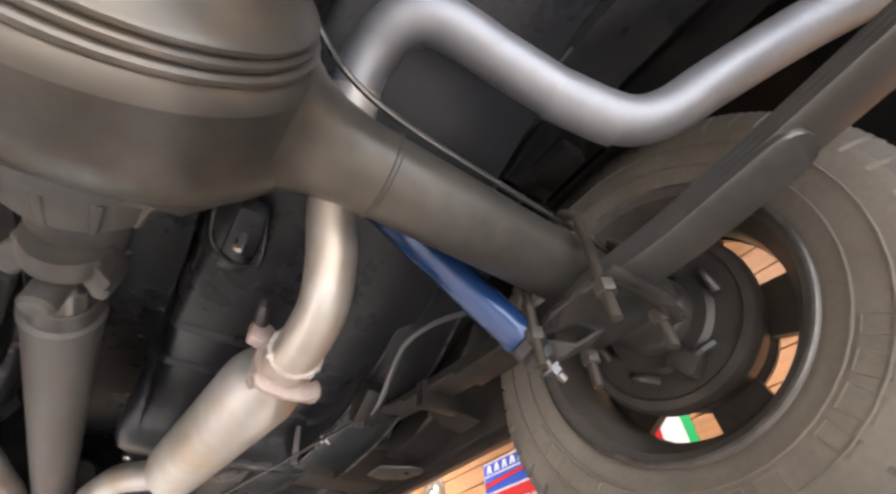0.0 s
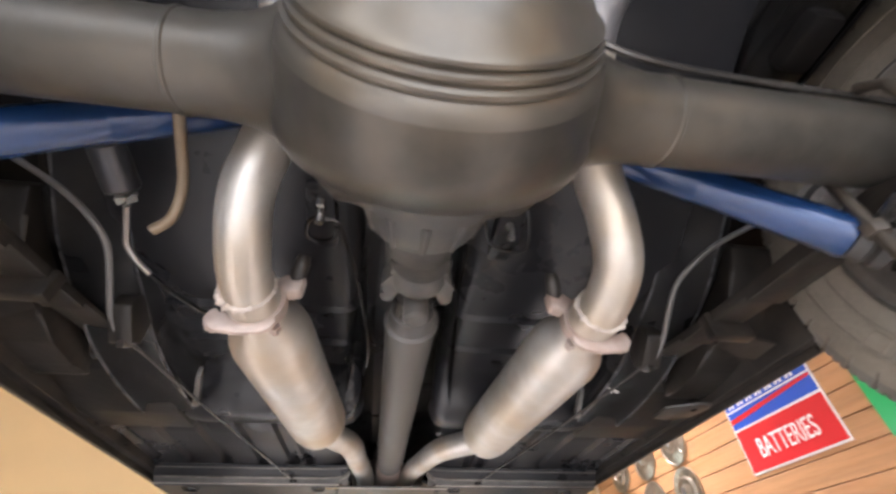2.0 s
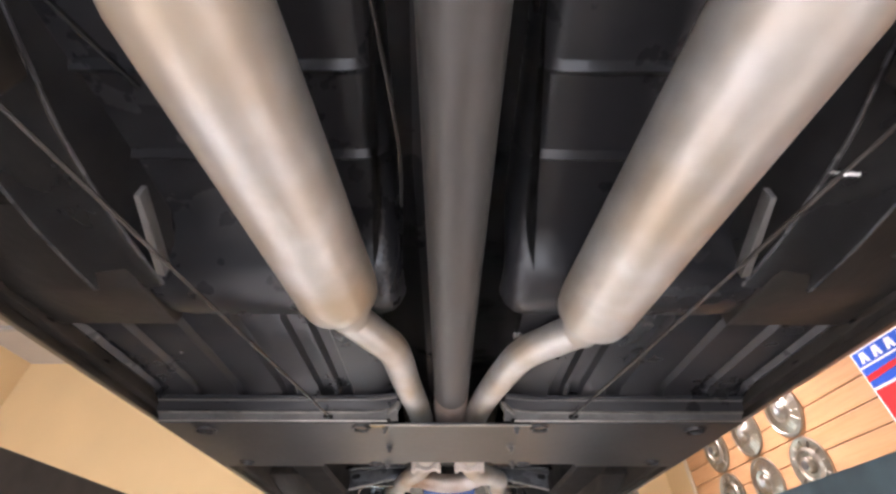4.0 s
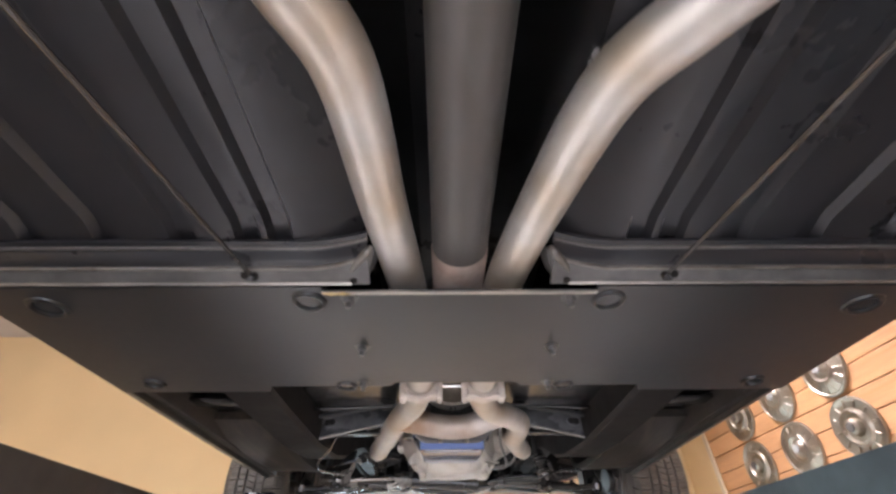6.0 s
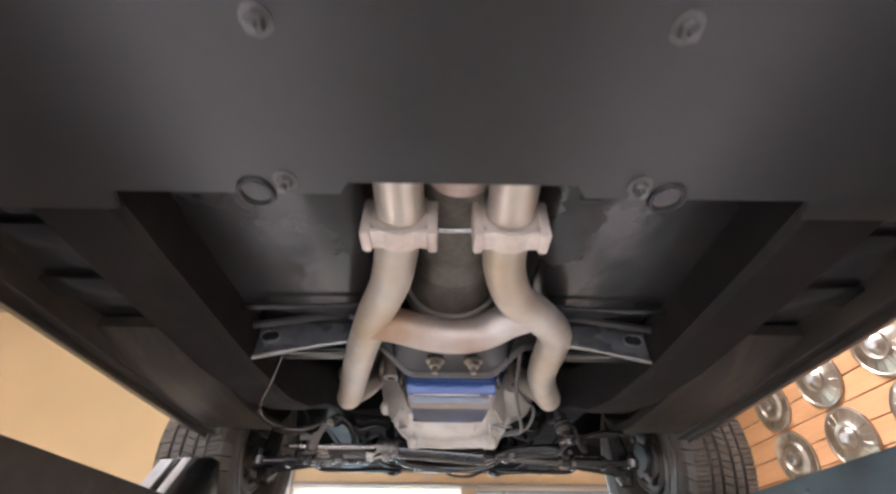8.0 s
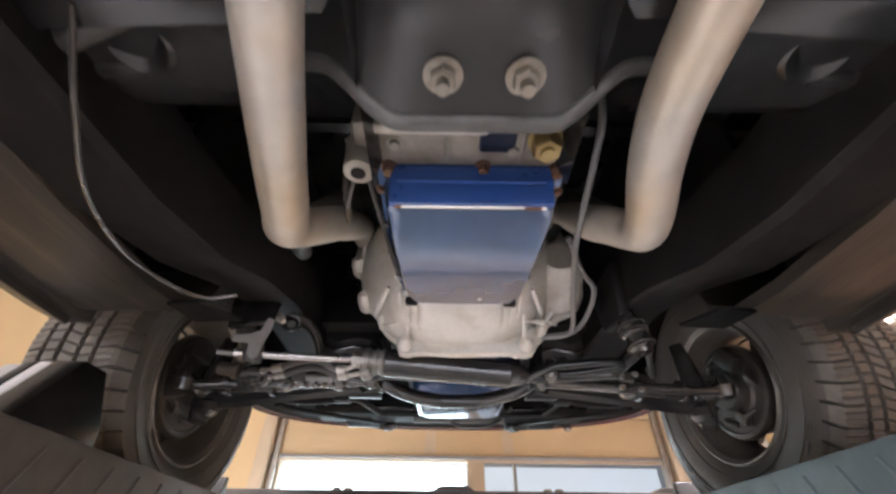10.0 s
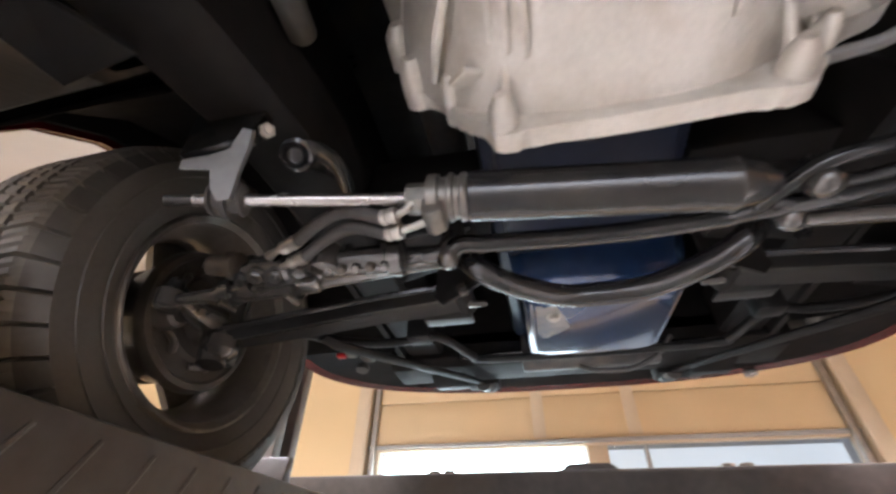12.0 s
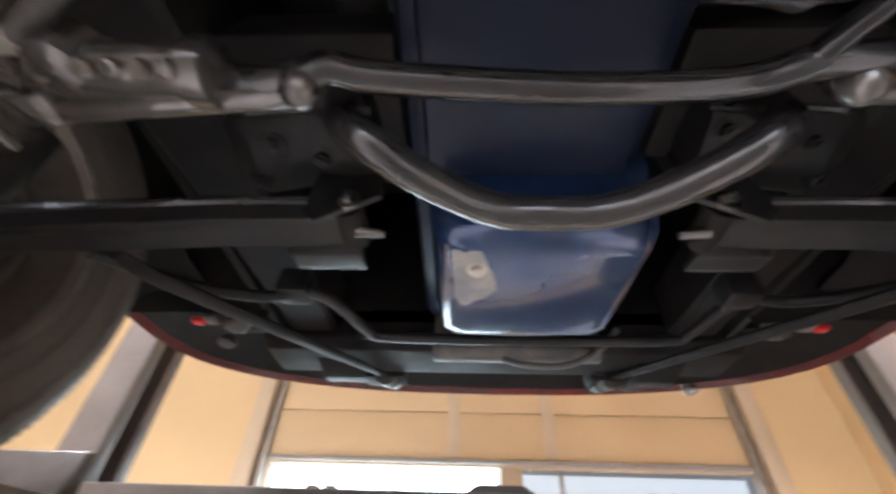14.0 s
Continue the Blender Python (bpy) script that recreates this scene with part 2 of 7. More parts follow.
DOORPAINT = mat("beige_door", (0.64, 0.47, 0.27), 0.55, 0.0, 0.06, 140, 1.8, 0.06)
TRIMPAINT = mat("trim_paint", (0.58, 0.46, 0.32), 0.5, 0.0, 0.08, 90, 3, 0.05)
CEILPAINT = mat("ceiling_paint", (0.46, 0.42, 0.37), 0.8, 0.0, 0.06, 120, 2, 0.1)
# unseen floor, paler than concrete is, so it bounces light to the underside
CONCRETE = mat("floor_concrete", (0.70, 0.69, 0.68), 0.35, 0.0, 0.1, 60, 1.3, 0.05, (0.52, 0.50, 0.47), 0.7)
PINE = mat("pine_plank", (0.40, 0.205, 0.092), 0.42, 0.0, 0.22, 26, 5, 0.1, (0.42, 0.19, 0.065), 0.66, per_piece=0.22, stretch=(6, 0.35, 6))
SIGNRED = mat("sign_red", (0.62, 0.015, 0.02), 0.35, 0.0, 0.05, 60, 4, 0.0)
SIGNBLUE = mat("sign_blue", (0.02, 0.09, 0.50), 0.35, 0.0, 0.05, 60, 4, 0.0)
SIGNWHITE = mat("sign_white", (0.82, 0.80, 0.78), 0.4, 0.0, 0.04, 60, 4, 0.0)
SIGNGREEN = mat("sign_green", (0.02, 0.42, 0.12), 0.35, 0.0, 0.05, 60, 4, 0.0)
OUTSIDEWALL = mat("outside_render", (0.60, 0.61, 0.64), 0.8, 0.0, 0.06, 40, 1.5, 0.1)
ASPHALT = mat("asphalt", (0.30, 0.30, 0.30), 0.8, 0.0, 0.2, 80, 3, 0.2)
TUBEGLOW = glow("tube_glow", (1.0, 0.86, 0.66), 9.0)
# pale patches in the blue stand for reflections of window and wall
SUMPBLUE = mat("sump_blue", (0.012, 0.036, 0.098), 0.20, 0.35, 0.3, 30, 7, 0.03, (0.06, 0.075, 0.11), 0.58, coat=0.5)
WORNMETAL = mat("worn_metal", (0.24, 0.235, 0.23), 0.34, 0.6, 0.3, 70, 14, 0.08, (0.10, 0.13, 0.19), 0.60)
GLASS = clear_glass()


# ---- mesh helpers ----
BASE = {}


def thing(name, base, label, category, group="", kind=""):
    ob = new(name)
    ob.location = base
    ob.empty_display_size = 0.1
    BASE[ob] = Vector(base)
    return tagged(ob, label, category, group, kind)


def finish(bm, name, material, base, angle=38):
    bmesh.ops.recalc_face_normals(bm, faces=bm.faces)
    bm.transform(Matrix.Translation(-base))
    me = bpy.data.meshes.new(name)
    bm.to_mesh(me)
    bm.free()
    me.materials.append(material)
    me.polygons.foreach_set("use_smooth", [True] * len(me.polygons))
    me.set_sharp_from_angle(angle=radians(angle))
    return me


def part(name, bm, material, parent, label=""):
    """One mesh, built in world coordinates, under a thing or a part."""
    base = BASE[parent]
    ob = new(name, finish(bm, name, material, base))
    ob.parent = parent
    BASE[ob] = base
    return tagged(ob, label)


def solid(name, bm, material, label, category, group="", kind=""):
    """One mesh, built in world coordinates, that is a thing of its own."""
    lo = Vector((min(v.co.x for v in bm.verts), min(v.co.y for v in bm.verts), min(v.co.z for v in bm.verts)))
    hi = Vector((max(v.co.x for v in bm.verts), max(v.co.y for v in bm.verts), max(v.co.z for v in bm.verts)))
    base = Vector(((lo.x + hi.x) / 2, (lo.y + hi.y) / 2, lo.z))
    ob = new(name, finish(bm, name, material, base))
    ob.location = base
    BASE[ob] = base
    return tagged(ob, label, category, group, kind)


def twin(ob, shift, parent=None):
    """Another object on the same mesh, moved by shift, under the same parent."""
    o = new(ob.name.split(".")[0], ob.data)
    o.parent = parent or ob.parent
    o.location = ob.location + Vector(shift)
    if "label" in ob:
        tagged(o, ob["label"])
    return o


def bm_box(x0, x1, y0, y1, z0, z1, bevel=0.0, bm=None, seg=2):
    bm = bm or bmesh.new()
    m = Matrix.LocRotScale(((x0 + x1) / 2, (y0 + y1) / 2, (z0 + z1) / 2), None, (abs(x1 - x0), abs(y1 - y0), abs(z1 - z0)))
    made = bmesh.ops.create_cube(bm, size=1.0, matrix=m)
    if bevel:
        edges = list({e for v in made["verts"] for e in v.link_edges})
        bmesh.ops.bevel(bm, geom=edges, offset=bevel, segments=seg, profile=0.5, affect="EDGES")
    return bm


def spline(points, steps=8):
    pts = [Vector(p) for p in points]
    pts = [pts[0] * 2 - pts[1]] + pts + [pts[-1] * 2 - pts[-2]]
    out = []
    for i in range(1, len(pts) - 2):
        a, b, c, d = pts[i - 1 : i + 3]
        for s in range(steps):
            t = s / steps
            out.append(0.5 * (2 * b + (c - a) * t + (2 * a - 5 * b + 4 * c - d) * t * t + (3 * b - a - 3 * c + d) * t ** 3))
    out.append(pts[-2])
    return out


def bm_tube(points, radius, seg=18, steps=8, smooth=True, bm=None, flat=1.0, hollow=0.0, up=None):
    """A round bar or pipe along points; radius may be a list with one value a given point. flat squashes its section."""
    bm = bm or bmesh.new()
    path = spline(points, steps) if smooth and len(points) > 2 else [Vector(p) for p in points]
    n = len(path)
    if isinstance(radius, (list, tuple)):
        pos = np.linspace(0, len(radius) - 1, n)
        rads = [float(v) for v in np.interp(pos, range(len(radius)), radius)]
    else:
        rads = [radius] * n
    tangent = (path[1] - path[0]).normalized()
    side = tangent.cross(Vector(up) if up else (Vector((0, 0, 1)) if abs(tangent.z) < 0.9 else Vector((1, 0, 0)))).normalized()
    rings = []
    for i, p in enumerate(path):
        t = (path[min(i + 1, n - 1)] - path[max(i - 1, 0)]).normalized()
        side = (side - t * side.dot(t)).normalized()
        other = t.cross(side)
        rings.append([bm.verts.new(p + rads[i] * (math.cos(a) * side + flat * math.sin(a) * other)) for a in (2 * math.pi * k / seg for k in range(seg))])
    for a, b in zip(rings, rings[1:]):
        for k in range(seg):
            bm.faces.new((a[k], a[(k + 1) % seg], b[(k + 1) % seg], b[k]))
    bm.faces.new(rings[0])
    bm.faces.new(rings[-1])
    return bm


def bm_turn(profile, centre, axis, seg=32, bm=None, caps=True):
    """Turns (along, radius) pairs about an axis through centre."""
    bm = bm or bmesh.new()
    ax = Vector(axis).normalized()
    u = ax.cross(Vector((0, 0, 1)) if abs(ax.z) < 0.9 else Vector((1, 0, 0))).normalized()
    v = ax.cross(u)
    c = Vector(centre)
    rings = []
    for along, r in profile:
        if r < 1e-5:
            rings.append([bm.verts.new(c + ax * along)])
        else:
            rings.append([bm.verts.new(c + ax * along + r * (math.cos(a) * u + math.sin(a) * v)) for a in (2 * math.pi * k / seg for k in range(seg))])
    for a, b in zip(rings, rings[1:]):
        for k in range(seg):
            j = (k + 1) % seg
            if len(a) == 1 and len(b) > 1:
                bm.faces.new((a[0], b[j], b[k]))
            elif len(b) == 1 and len(a) > 1:
                bm.faces.new((a[k], a[j], b[0]))
            elif len(a) > 1:
                bm.faces.new((a[k], a[j], b[j], b[k]))
    for ring in (rings[0], rings[-1]) if caps else ():
        if len(ring) > 1:
            bm.faces.new(ring)
    return bm


def bm_prism(outline, axis, lo, hi, bevel=0.0, bm=None):
    """A flat outline pushed along an axis. For x the outline is (y, z), for y (x, z), for z (x, y)."""
    bm = bm or bmesh.new()

    def at(p, d):
        return {"x": (d, p[0], p[1]), "y": (p[0], d, p[1]), "z": (p[0], p[1], d)}[axis]

    a = [bm.verts.new(at(p, lo)) for p in outline]
    b = [bm.verts.new(at(p, hi)) for p in outline]
    n = len(outline)
    faces = [bm.faces.new(a), bm.faces.new(b)] + [bm.faces.new((a[k], a[(k + 1) % n], b[(k + 1) % n], b[k])) for k in range(n)]
    if bevel:
        edges = list({e for f in faces for e in f.edges})
        bmesh.ops.bevel(bm, geom=edges, offset=bevel, segments=2, profile=0.5, affect="EDGES")
    return bm


def bm_slab(rows, thick, bm=None):
    """A sheet through rows of points (all rows of one length), thickened upwards."""
    bm = bm or bmesh.new()
    low = [[bm.verts.new(p) for p in row] for row in rows]
    top = [[bm.verts.new((p[0], p[1], p[2] + thick)) for p in row] for row in rows]
    h, w = len(rows), len(rows[0])
    for i in range(h - 1):
        for j in range(w - 1):
            bm.faces.new((low[i][j], low[i][j + 1], low[i + 1][j + 1], low[i + 1][j]))
            bm.faces.new((top[i][j], top[i + 1][j], top[i + 1][j + 1], top[i][j + 1]))
    for i in range(h - 1):
        for j in (0, w - 1):
            bm.faces.new((low[i][j], low[i + 1][j], top[i + 1][j], top[i][j]))
    for j in range(w - 1):
        for i in (0, h - 1):
            bm.faces.new((low[i][j], low[i][j + 1], top[i][j + 1], top[i][j]))
    return bm


def bm_hex(centre, axis, size, height, washer=0.0, stud=0.0, bm=None):
    """A hexagon nut or bolt head that stands along axis from centre, with a washer under it and a stud out of it."""
    bm = bm or bmesh.new()
    bm_turn([(0, size), (height * 0.85, size), (height, size * 0.86)], centre, axis, 6, bm)
    if washer:
        bm_turn([(-0.002, washer), (0.0012, washer)], centre, axis, 20, bm)
    if stud:
        bm_turn([(0, size * 0.5), (height + stud, size * 0.5)], centre, axis, 10, bm)
    return bm


# ---- the room ----
GROUND = 0.0
EAST, WEST, NORTH, SOUTH, TOP = 2.50, -5.60, 5.20, -4.2, 3.95


def room():
    solid("floor", bm_box(WEST - 0.2, EAST + 0.2, SOUTH - 0.2, NORTH, -0.15, GROUND), CONCRETE, "unseen concrete workshop floor, made extra pale to bounce light up", "floor", kind="structure")
    solid("wall_east", bm_box(EAST, EAST + 0.2, SOUTH, NORTH, GROUND, TOP), WALLPAINT, "beige painted plaster workshop wall", "wall", kind="structure")
    solid("wall_west", bm_box(WEST - 0.2, WEST, SOUTH, NORTH, GROUND, TOP), WALLPAINT, "beige painted plaster workshop wall", "wall", kind="structure")
    bm = bmesh.new()
    bm_box(WEST - 0.2, -4.1, SOUTH - 0.2, SOUTH, GROUND, TOP, bm=bm)
    bm_box(2.0, EAST + 0.2, SOUTH - 0.2, SOUTH, GROUND, TOP, bm=bm)
    bm_box(-4.1, 2.0, SOUTH - 0.2, SOUTH, 3.05, TOP, bm=bm)
    solid("wall_south", bm, WALLPAINT, "beige painted plaster wall with an open doorway", "wall", kind="structure")
    solid("ceiling", bm_box(WEST - 0.2, EAST + 0.2, SOUTH - 0.2, NORTH + 0.2, TOP, TOP + 0.15), CEILPAINT, "off-white painted workshop ceiling", "ceiling", kind="structure")
    # front wall with the opening of the overhead door
    bm = bmesh.new()
    bm_box(WEST - 0.2, -1.46, NORTH, NORTH + 0.2, GROUND, TOP, bm=bm)
    bm_box(1.86, EAST + 0.2, NORTH, NORTH + 0.2, GROUND, TOP, bm=bm)
    bm_box(-1.46, 1.86, NORTH, NORTH + 0.2, 2.86, TOP, bm=bm)
    solid("wall_north", bm, WALLPAINT, "beige painted plaster wall round the overhead door", "wall", kind="structure")
    # ceiling beams
    bm = bmesh.new()
    for k in range(14):
        x = WEST + 0.3 + 0.55 * k
        for y in (1.75, 3.75):
            bm_tube([(x, y, TOP - 0.05), (x + 0.275, y, TOP - 0.30), (x + 0.55, y, TOP - 0.05)], 0.016, 6, smooth=False, bm=bm)
    for y in (1.75, 3.75):
        for z in (TOP - 0.31, TOP - 0.03):
            bm_box(WEST + 0.02, EAST - 0.02, y - 0.03, y + 0.03, z - 0.02, z + 0.02, 0.003, bm)
    solid("roof_truss", bm, LIFTGREY, "grey steel lattice trusses under the workshop ceiling", "truss", kind="structure")
    for y in (-1.6, 0.7, 2.75):
        solid("ceiling_beam", bm_box(WEST, EAST, y - 0.06, y + 0.06, TOP - 0.16, TOP - 0.002, 0.006), LIFTGREY, "grey steel beam under the workshop ceiling", "beam", "ceiling beams", "structure")


def overhead_door():
    door = thing("door_1", (0.2, NORTH + 0.08, GROUND), "beige sectional overhead door with a wide glazed section", "garage door", kind="structure")
    y0, y1 = NORTH + 0.06, NORTH + 0.11
    for z0, z1 in ((2.24, 2.54), (2.546, 2.86)):
        part("panel", bm_box(-1.45, 1.85, y0, y1, z0, z1, 0.006), DOORPAINT, door)
    for z0, z1 in ((0.02, 0.5), (0.506, 1.02)):
        part("panel", bm_box(-1.45, 1.85, y0, y1, z0, z1, 0.006), DOORPAINT, door)
    # vertical stiles on the upper panels
    for x in (-0.14, 0.52):
        part("stile", bm_box(x - 0.045, x + 0.045, y0 - 0.004, y0 + 0.002, 2.25, 2.85, 0.002), TRIMPAINT, door)
    bm = bmesh.new()
    bm_box(-1.45, 1.85, y0 - 0.004, y1, 2.19, 2.238, 0.004, bm)
    bm_box(-1.45, 1.85, y0 - 0.004, y1, 1.02, 1.10, 0.004, bm)
    bm_box(-1.45, -1.37, y0 - 0.004, y1, 1.10, 2.19, 0.004, bm)
    bm_box(1.80, 1.85, y0 - 0.004, y1, 1.10, 2.19, 0.004, bm)
    frame_part = part("window_frame", bm, TRIMPAINT, door)
    part("mullion", bm_box(0.17, 0.31, y0 - 0.006, y1, 1.10, 2.19, 0.006), TRIMPAINT, frame_part)
    part("mullion", bm_box(0.55, 0.575, y0 + 0.004, y1, 1.10, 2.19, 0.004), LIFTGREY, frame_part)
    for x0, x1 in ((-1.37, 0.17), (0.31, 0.55), (0.575, 1.80)):
        pane = part("pane", bm_box(x0, x1, y0 + 0.02, y0 + 0.026, 1.10, 2.19), GLASS, frame_part)
        pane.visible_shadow = False
    # jamb trim and the lower edge strip
    for x0, x1 in ((-1.56, -1.452), (1.852, 1.96)):
        part("jamb", bm_box(x0, x1, NORTH - 0.03, NORTH + 0.058, GROUND, 2.90, 0.006), TRIMPAINT, door)
    part("header", bm_box(-1.452, 1.852, NORTH - 0.03, NORTH + 0.058, 2.84, 2.90, 0.006), TRIMPAINT, door)
    part("seal_strip", bm_box(-1.45, 1.85, NORTH + 0.03, NORTH + 0.054, 2.205, 2.232, 0.004), LIFTGREY, door)
    for x in (-1.41, 1.81):
        part("track", bm_box(x - 0.02, x + 0.02, NORTH + 0.012, NORTH + 0.05, GROUND, 2.84, 0.004), ZINC, door, "galvanised steel door track")


def outside():
    solid("ground", bm_box(-400, 400, -400, 600, -0.32, -0.16), ASPHALT, "pale sunlit asphalt yard outside the door", "ground", kind="structure")
    # white backdrop, added so that the view through the panes is bright
    solid("backdrop", bm_box(-14.0, 14.0, 13.0, 13.3, -0.16, 7.5, 0.02), OUTSIDEWALL, "white rendered wall added across the yard for a bright view", "wall", kind="structure")
    solid("yard_wall", bm_box(0.36, 2.9, 6.6, 6.8, -0.16, 3.3, 0.02), YARDPAINT, "pale grey painted wall just outside the door", "wall", kind="structure")


def ceiling_lights():
    first = None
    for lx, ly in LAMP_ROWS:
        if first is None:
            light = thing("ceiling_light", (lx, ly, TOP), "white fluorescent batten with a glowing tube under the ceiling", "ceiling light", "ceiling lights")
            part("housing", bm_box(lx - 0.08, lx + 0.08, ly - 0.62, ly + 0.62, TOP - 0.05, TOP - 0.002, 0.008), SIGNWHITE, light)
            part("tube", bm_tube([(lx, ly - 0.58, TOP - 0.066), (lx, ly + 0.58, TOP - 0.066)], 0.014, 12), TUBEGLOW, light, "glowing fluorescent tube")
            first = light
        else:
            copy_thing(first, Matrix.Translation((lx, ly, TOP)))


def plank_panel():
    panel = thing("wall_panel", (EAST - 0.02, 1.5, 1.2), "orange-stained pine plank panel on the wall", "wall panel", kind="structure")
    part("backing", bm_box(EAST - 0.018, EAST - 0.002, -2.2, 4.62, 1.0, 3.3), PINE, panel)
    w = 0.135
    rng = random.Random(5)
    z = 1.02
    while z < 3.25:
        cut = rng.uniform(0.2, 2.4)
        for y0, y1 in ((-2.18, cut - 0.002), (cut + 0.002, 4.60)):
            part("plank", bm_box(EAST - 0.036, EAST - 0.016, y0, y1, z, z + w - 0.006, 0.003, seg=1), PINE, panel)
        z += w
    part("edge_trim", bm_box(EAST - 0.045, EAST - 0.002, 4.604, 4.66, 1.0, 3.3, 0.005), TRIMPAINT, panel, "pale painted end trim")


def hubcap(style):
    """A chromed wheel cover that hangs flat on the planks."""
    x = EAST - 0.036
    cap = thing("hubcap", (x, 0, 0), "chromed steel hubcap hung on the pine planks", "hubcap", "hubcaps on the wall")
    r = 0.178
    if style == 0:
        rings = [(0.004, r), (0.014, r * 0.99), (0.017, r * 0.94), (0.010, r * 0.86), (0.012, r * 0.62), (0.030, r * 0.56), (0.034, r * 0.50), (0.016, r * 0.44), (0.016, r * 0.30), (0.045, r * 0.26), (0.052, r * 0.20), (0.054, 0)]
    else:
        rings = [(0.004, r), (0.016, r * 0.985), (0.020, r * 0.93), (0.014, r * 0.88), (0.026, r * 0.52), (0.036, r * 0.46), (0.030, r * 0.34), (0.048, r * 0.22), (0.054, r * 0.10), (0.055, 0)]
    bm = bm_turn([(0.0, r * 0.97)] + rings, (x, 0, 0), (-1, 0, 0), 48)
    part("dish", bm, CHROME, cap)
    count = 12 if style == 0 else 16
    p, q = (r * 0.62, r * 0.85) if style == 0 else (r * 0.5, r * 0.87)
    spoke = part("spoke", bm_tube([(x - 0.014 - 0.010 * style, p, 0), (x - 0.014, q, 0)], 0.006 if style == 0 else 0.0045, 6, smooth=False), CHROME, cap)
    for k in range(1, count):
        twin(spoke, (0, 0, 0)).rotation_euler = (2 * math.pi * k / count, 0, 0)
    part("centre_badge", bm_turn([(0.05, r * 0.17), (0.058, r * 0.15), (0.060, 0)], (x, 0, 0), (-1, 0, 0), 24), LIFTGREY if style else LIFTBLACK, cap, "small round centre badge")
    return cap


def hubcaps():
    caps = [hubcap(0), hubcap(1)]
    x = EAST - 0.036
    spots = [(y, z) for y in (3.02, 3.52, 4.02) for z in (2.185, 2.55, 2.93)] + [(y, z) for y in (3.02, 3.52, 4.02) for z in (1.82,)]
    for n, (y, z) in enumerate(spots):
        style = (n * 7 // 3) % 2
        turn = Matrix.Translation((x, y, z)) @ Matrix.Rotation(radians(17 * n), 4, "X")
        if n < 2:
            caps[n].matrix_basis = turn
        else:
            copy_thing(caps[style], turn)


def text_mesh(words, size, squeeze, place, normal_x=-1, slant=0.0, depth=0.002):
    """Raised letters that face west, read along decreasing y."""
    cu = bpy.data.curves.new("words", "FONT")
    cu.body, cu.size, cu.extrude, cu.align_x, cu.align_y, cu.shear = words, size, depth, "CENTER", "CENTER", slant
    ob = bpy.data.objects.new("words", cu)
    scene.collection.objects.link(ob)
    bpy.context.view_layer.update()
    me = bpy.data.meshes.new_from_object(ob.evaluated_get(bpy.context.evaluated_depsgraph_get()))
    bpy.data.objects.remove(ob)
    bm = bmesh.new()
    bm.from_mesh(me)
    bpy.data.meshes.remove(me)
    bm.transform(Matrix.Translation(place) @ Matrix(((0, 0, -1, 0), (-1, 0, 0, 0), (0, 1, 0, 0), (0, 0, 0, 1))) @ Matrix.Diagonal((squeeze, 1, 1, 1)))
    return bm


def wall_signs():
    x = EAST - 0.037
    y0, y1, z0, z1 = 1.525, 2.29, 2.125, 2.62
    sign = thing("battery_sign", (x, (y0 + y1) / 2, z0), "red white and blue printed metal sign that reads BATTERIES", "sign")
    part("board", bm_box(x - 0.006, x, y0, y1, z0, z1, 0.002), SIGNWHITE, sign)
    part("red_field", bm_box(x - 0.009, x - 0.004, y0 + 0.012, y1 - 0.012, z0 + 0.012, z0 + 0.268), SIGNRED, sign, "red field")
    part("blue_field", bm_box(x - 0.009, x - 0.004, y0 + 0.012, y1 - 0.012, z0 + 0.284, z1 - 0.010), SIGNBLUE, sign, "blue field")
    part("lettering", text_mesh("BATTERIES", 0.165, 0.62, (x - 0.0095, (y0 + y1) / 2, z0 + 0.126)), SIGNWHITE, sign, "white letters")
    # plain slanted shapes of the maker's mark
    bm = bm_prism([(y1 - 0.012, z0 + 0.318), (y1 - 0.012, z0 + 0.350), (y0 + 0.10, z0 + 0.388), (y0 + 0.012, z0 + 0.388), (y0 + 0.012, z0 + 0.372)], "x", x - 0.0115, x - 0.008)
    part("stripe", bm, SIGNRED, sign, "slanted red stripe")
    part("white_line", bm_box(x - 0.0115, x - 0.008, y0 + 0.012, y1 - 0.012, z0 + 0.392, z0 + 0.402), SIGNWHITE, sign, "thin white line")
    for k in range(7):
        yy = y1 - 0.045 - 0.092 * k
        bm = bm_prism([(yy, z0 + 0.414), (yy - 0.018, z0 + 0.414), (yy - 0.030, z0 + 0.440), (yy - 0.040, z0 + 0.414), (yy - 0.060, z0 + 0.414), (yy - 0.048, z0 + 0.472), (yy - 0.014, z0 + 0.472)], "x", x - 0.0115, x - 0.008)
        part("mark", bm, SIGNWHITE, sign, "white block of a maker's mark")
    y0, y1, z0, z1 = 0.55, 1.33, 2.08, 2.60
    sign = thing("green_sign", (x, (y0 + y1) / 2, z0), "green and white printed metal sign with red marks", "sign")
    part("board", bm_box(x - 0.006, x, y0, y1, z0, z1, 0.002), SIGNGREEN, sign)
    part("white_field", bm_box(x - 0.009, x - 0.004, y0 + 0.05, y1 - 0.14, z0 + 0.05, z1 - 0.06), SIGNWHITE, sign, "white field")
    for k in range(3):
        yy = y1 - 0.20 - 0.15 * k
        part("mark", bm_box(x - 0.0115, x - 0.008, yy - 0.10, yy, z0 + 0.14, z0 + 0.30), SIGNRED, sign, "red block of unreadable lettering")


DECK = 1.515


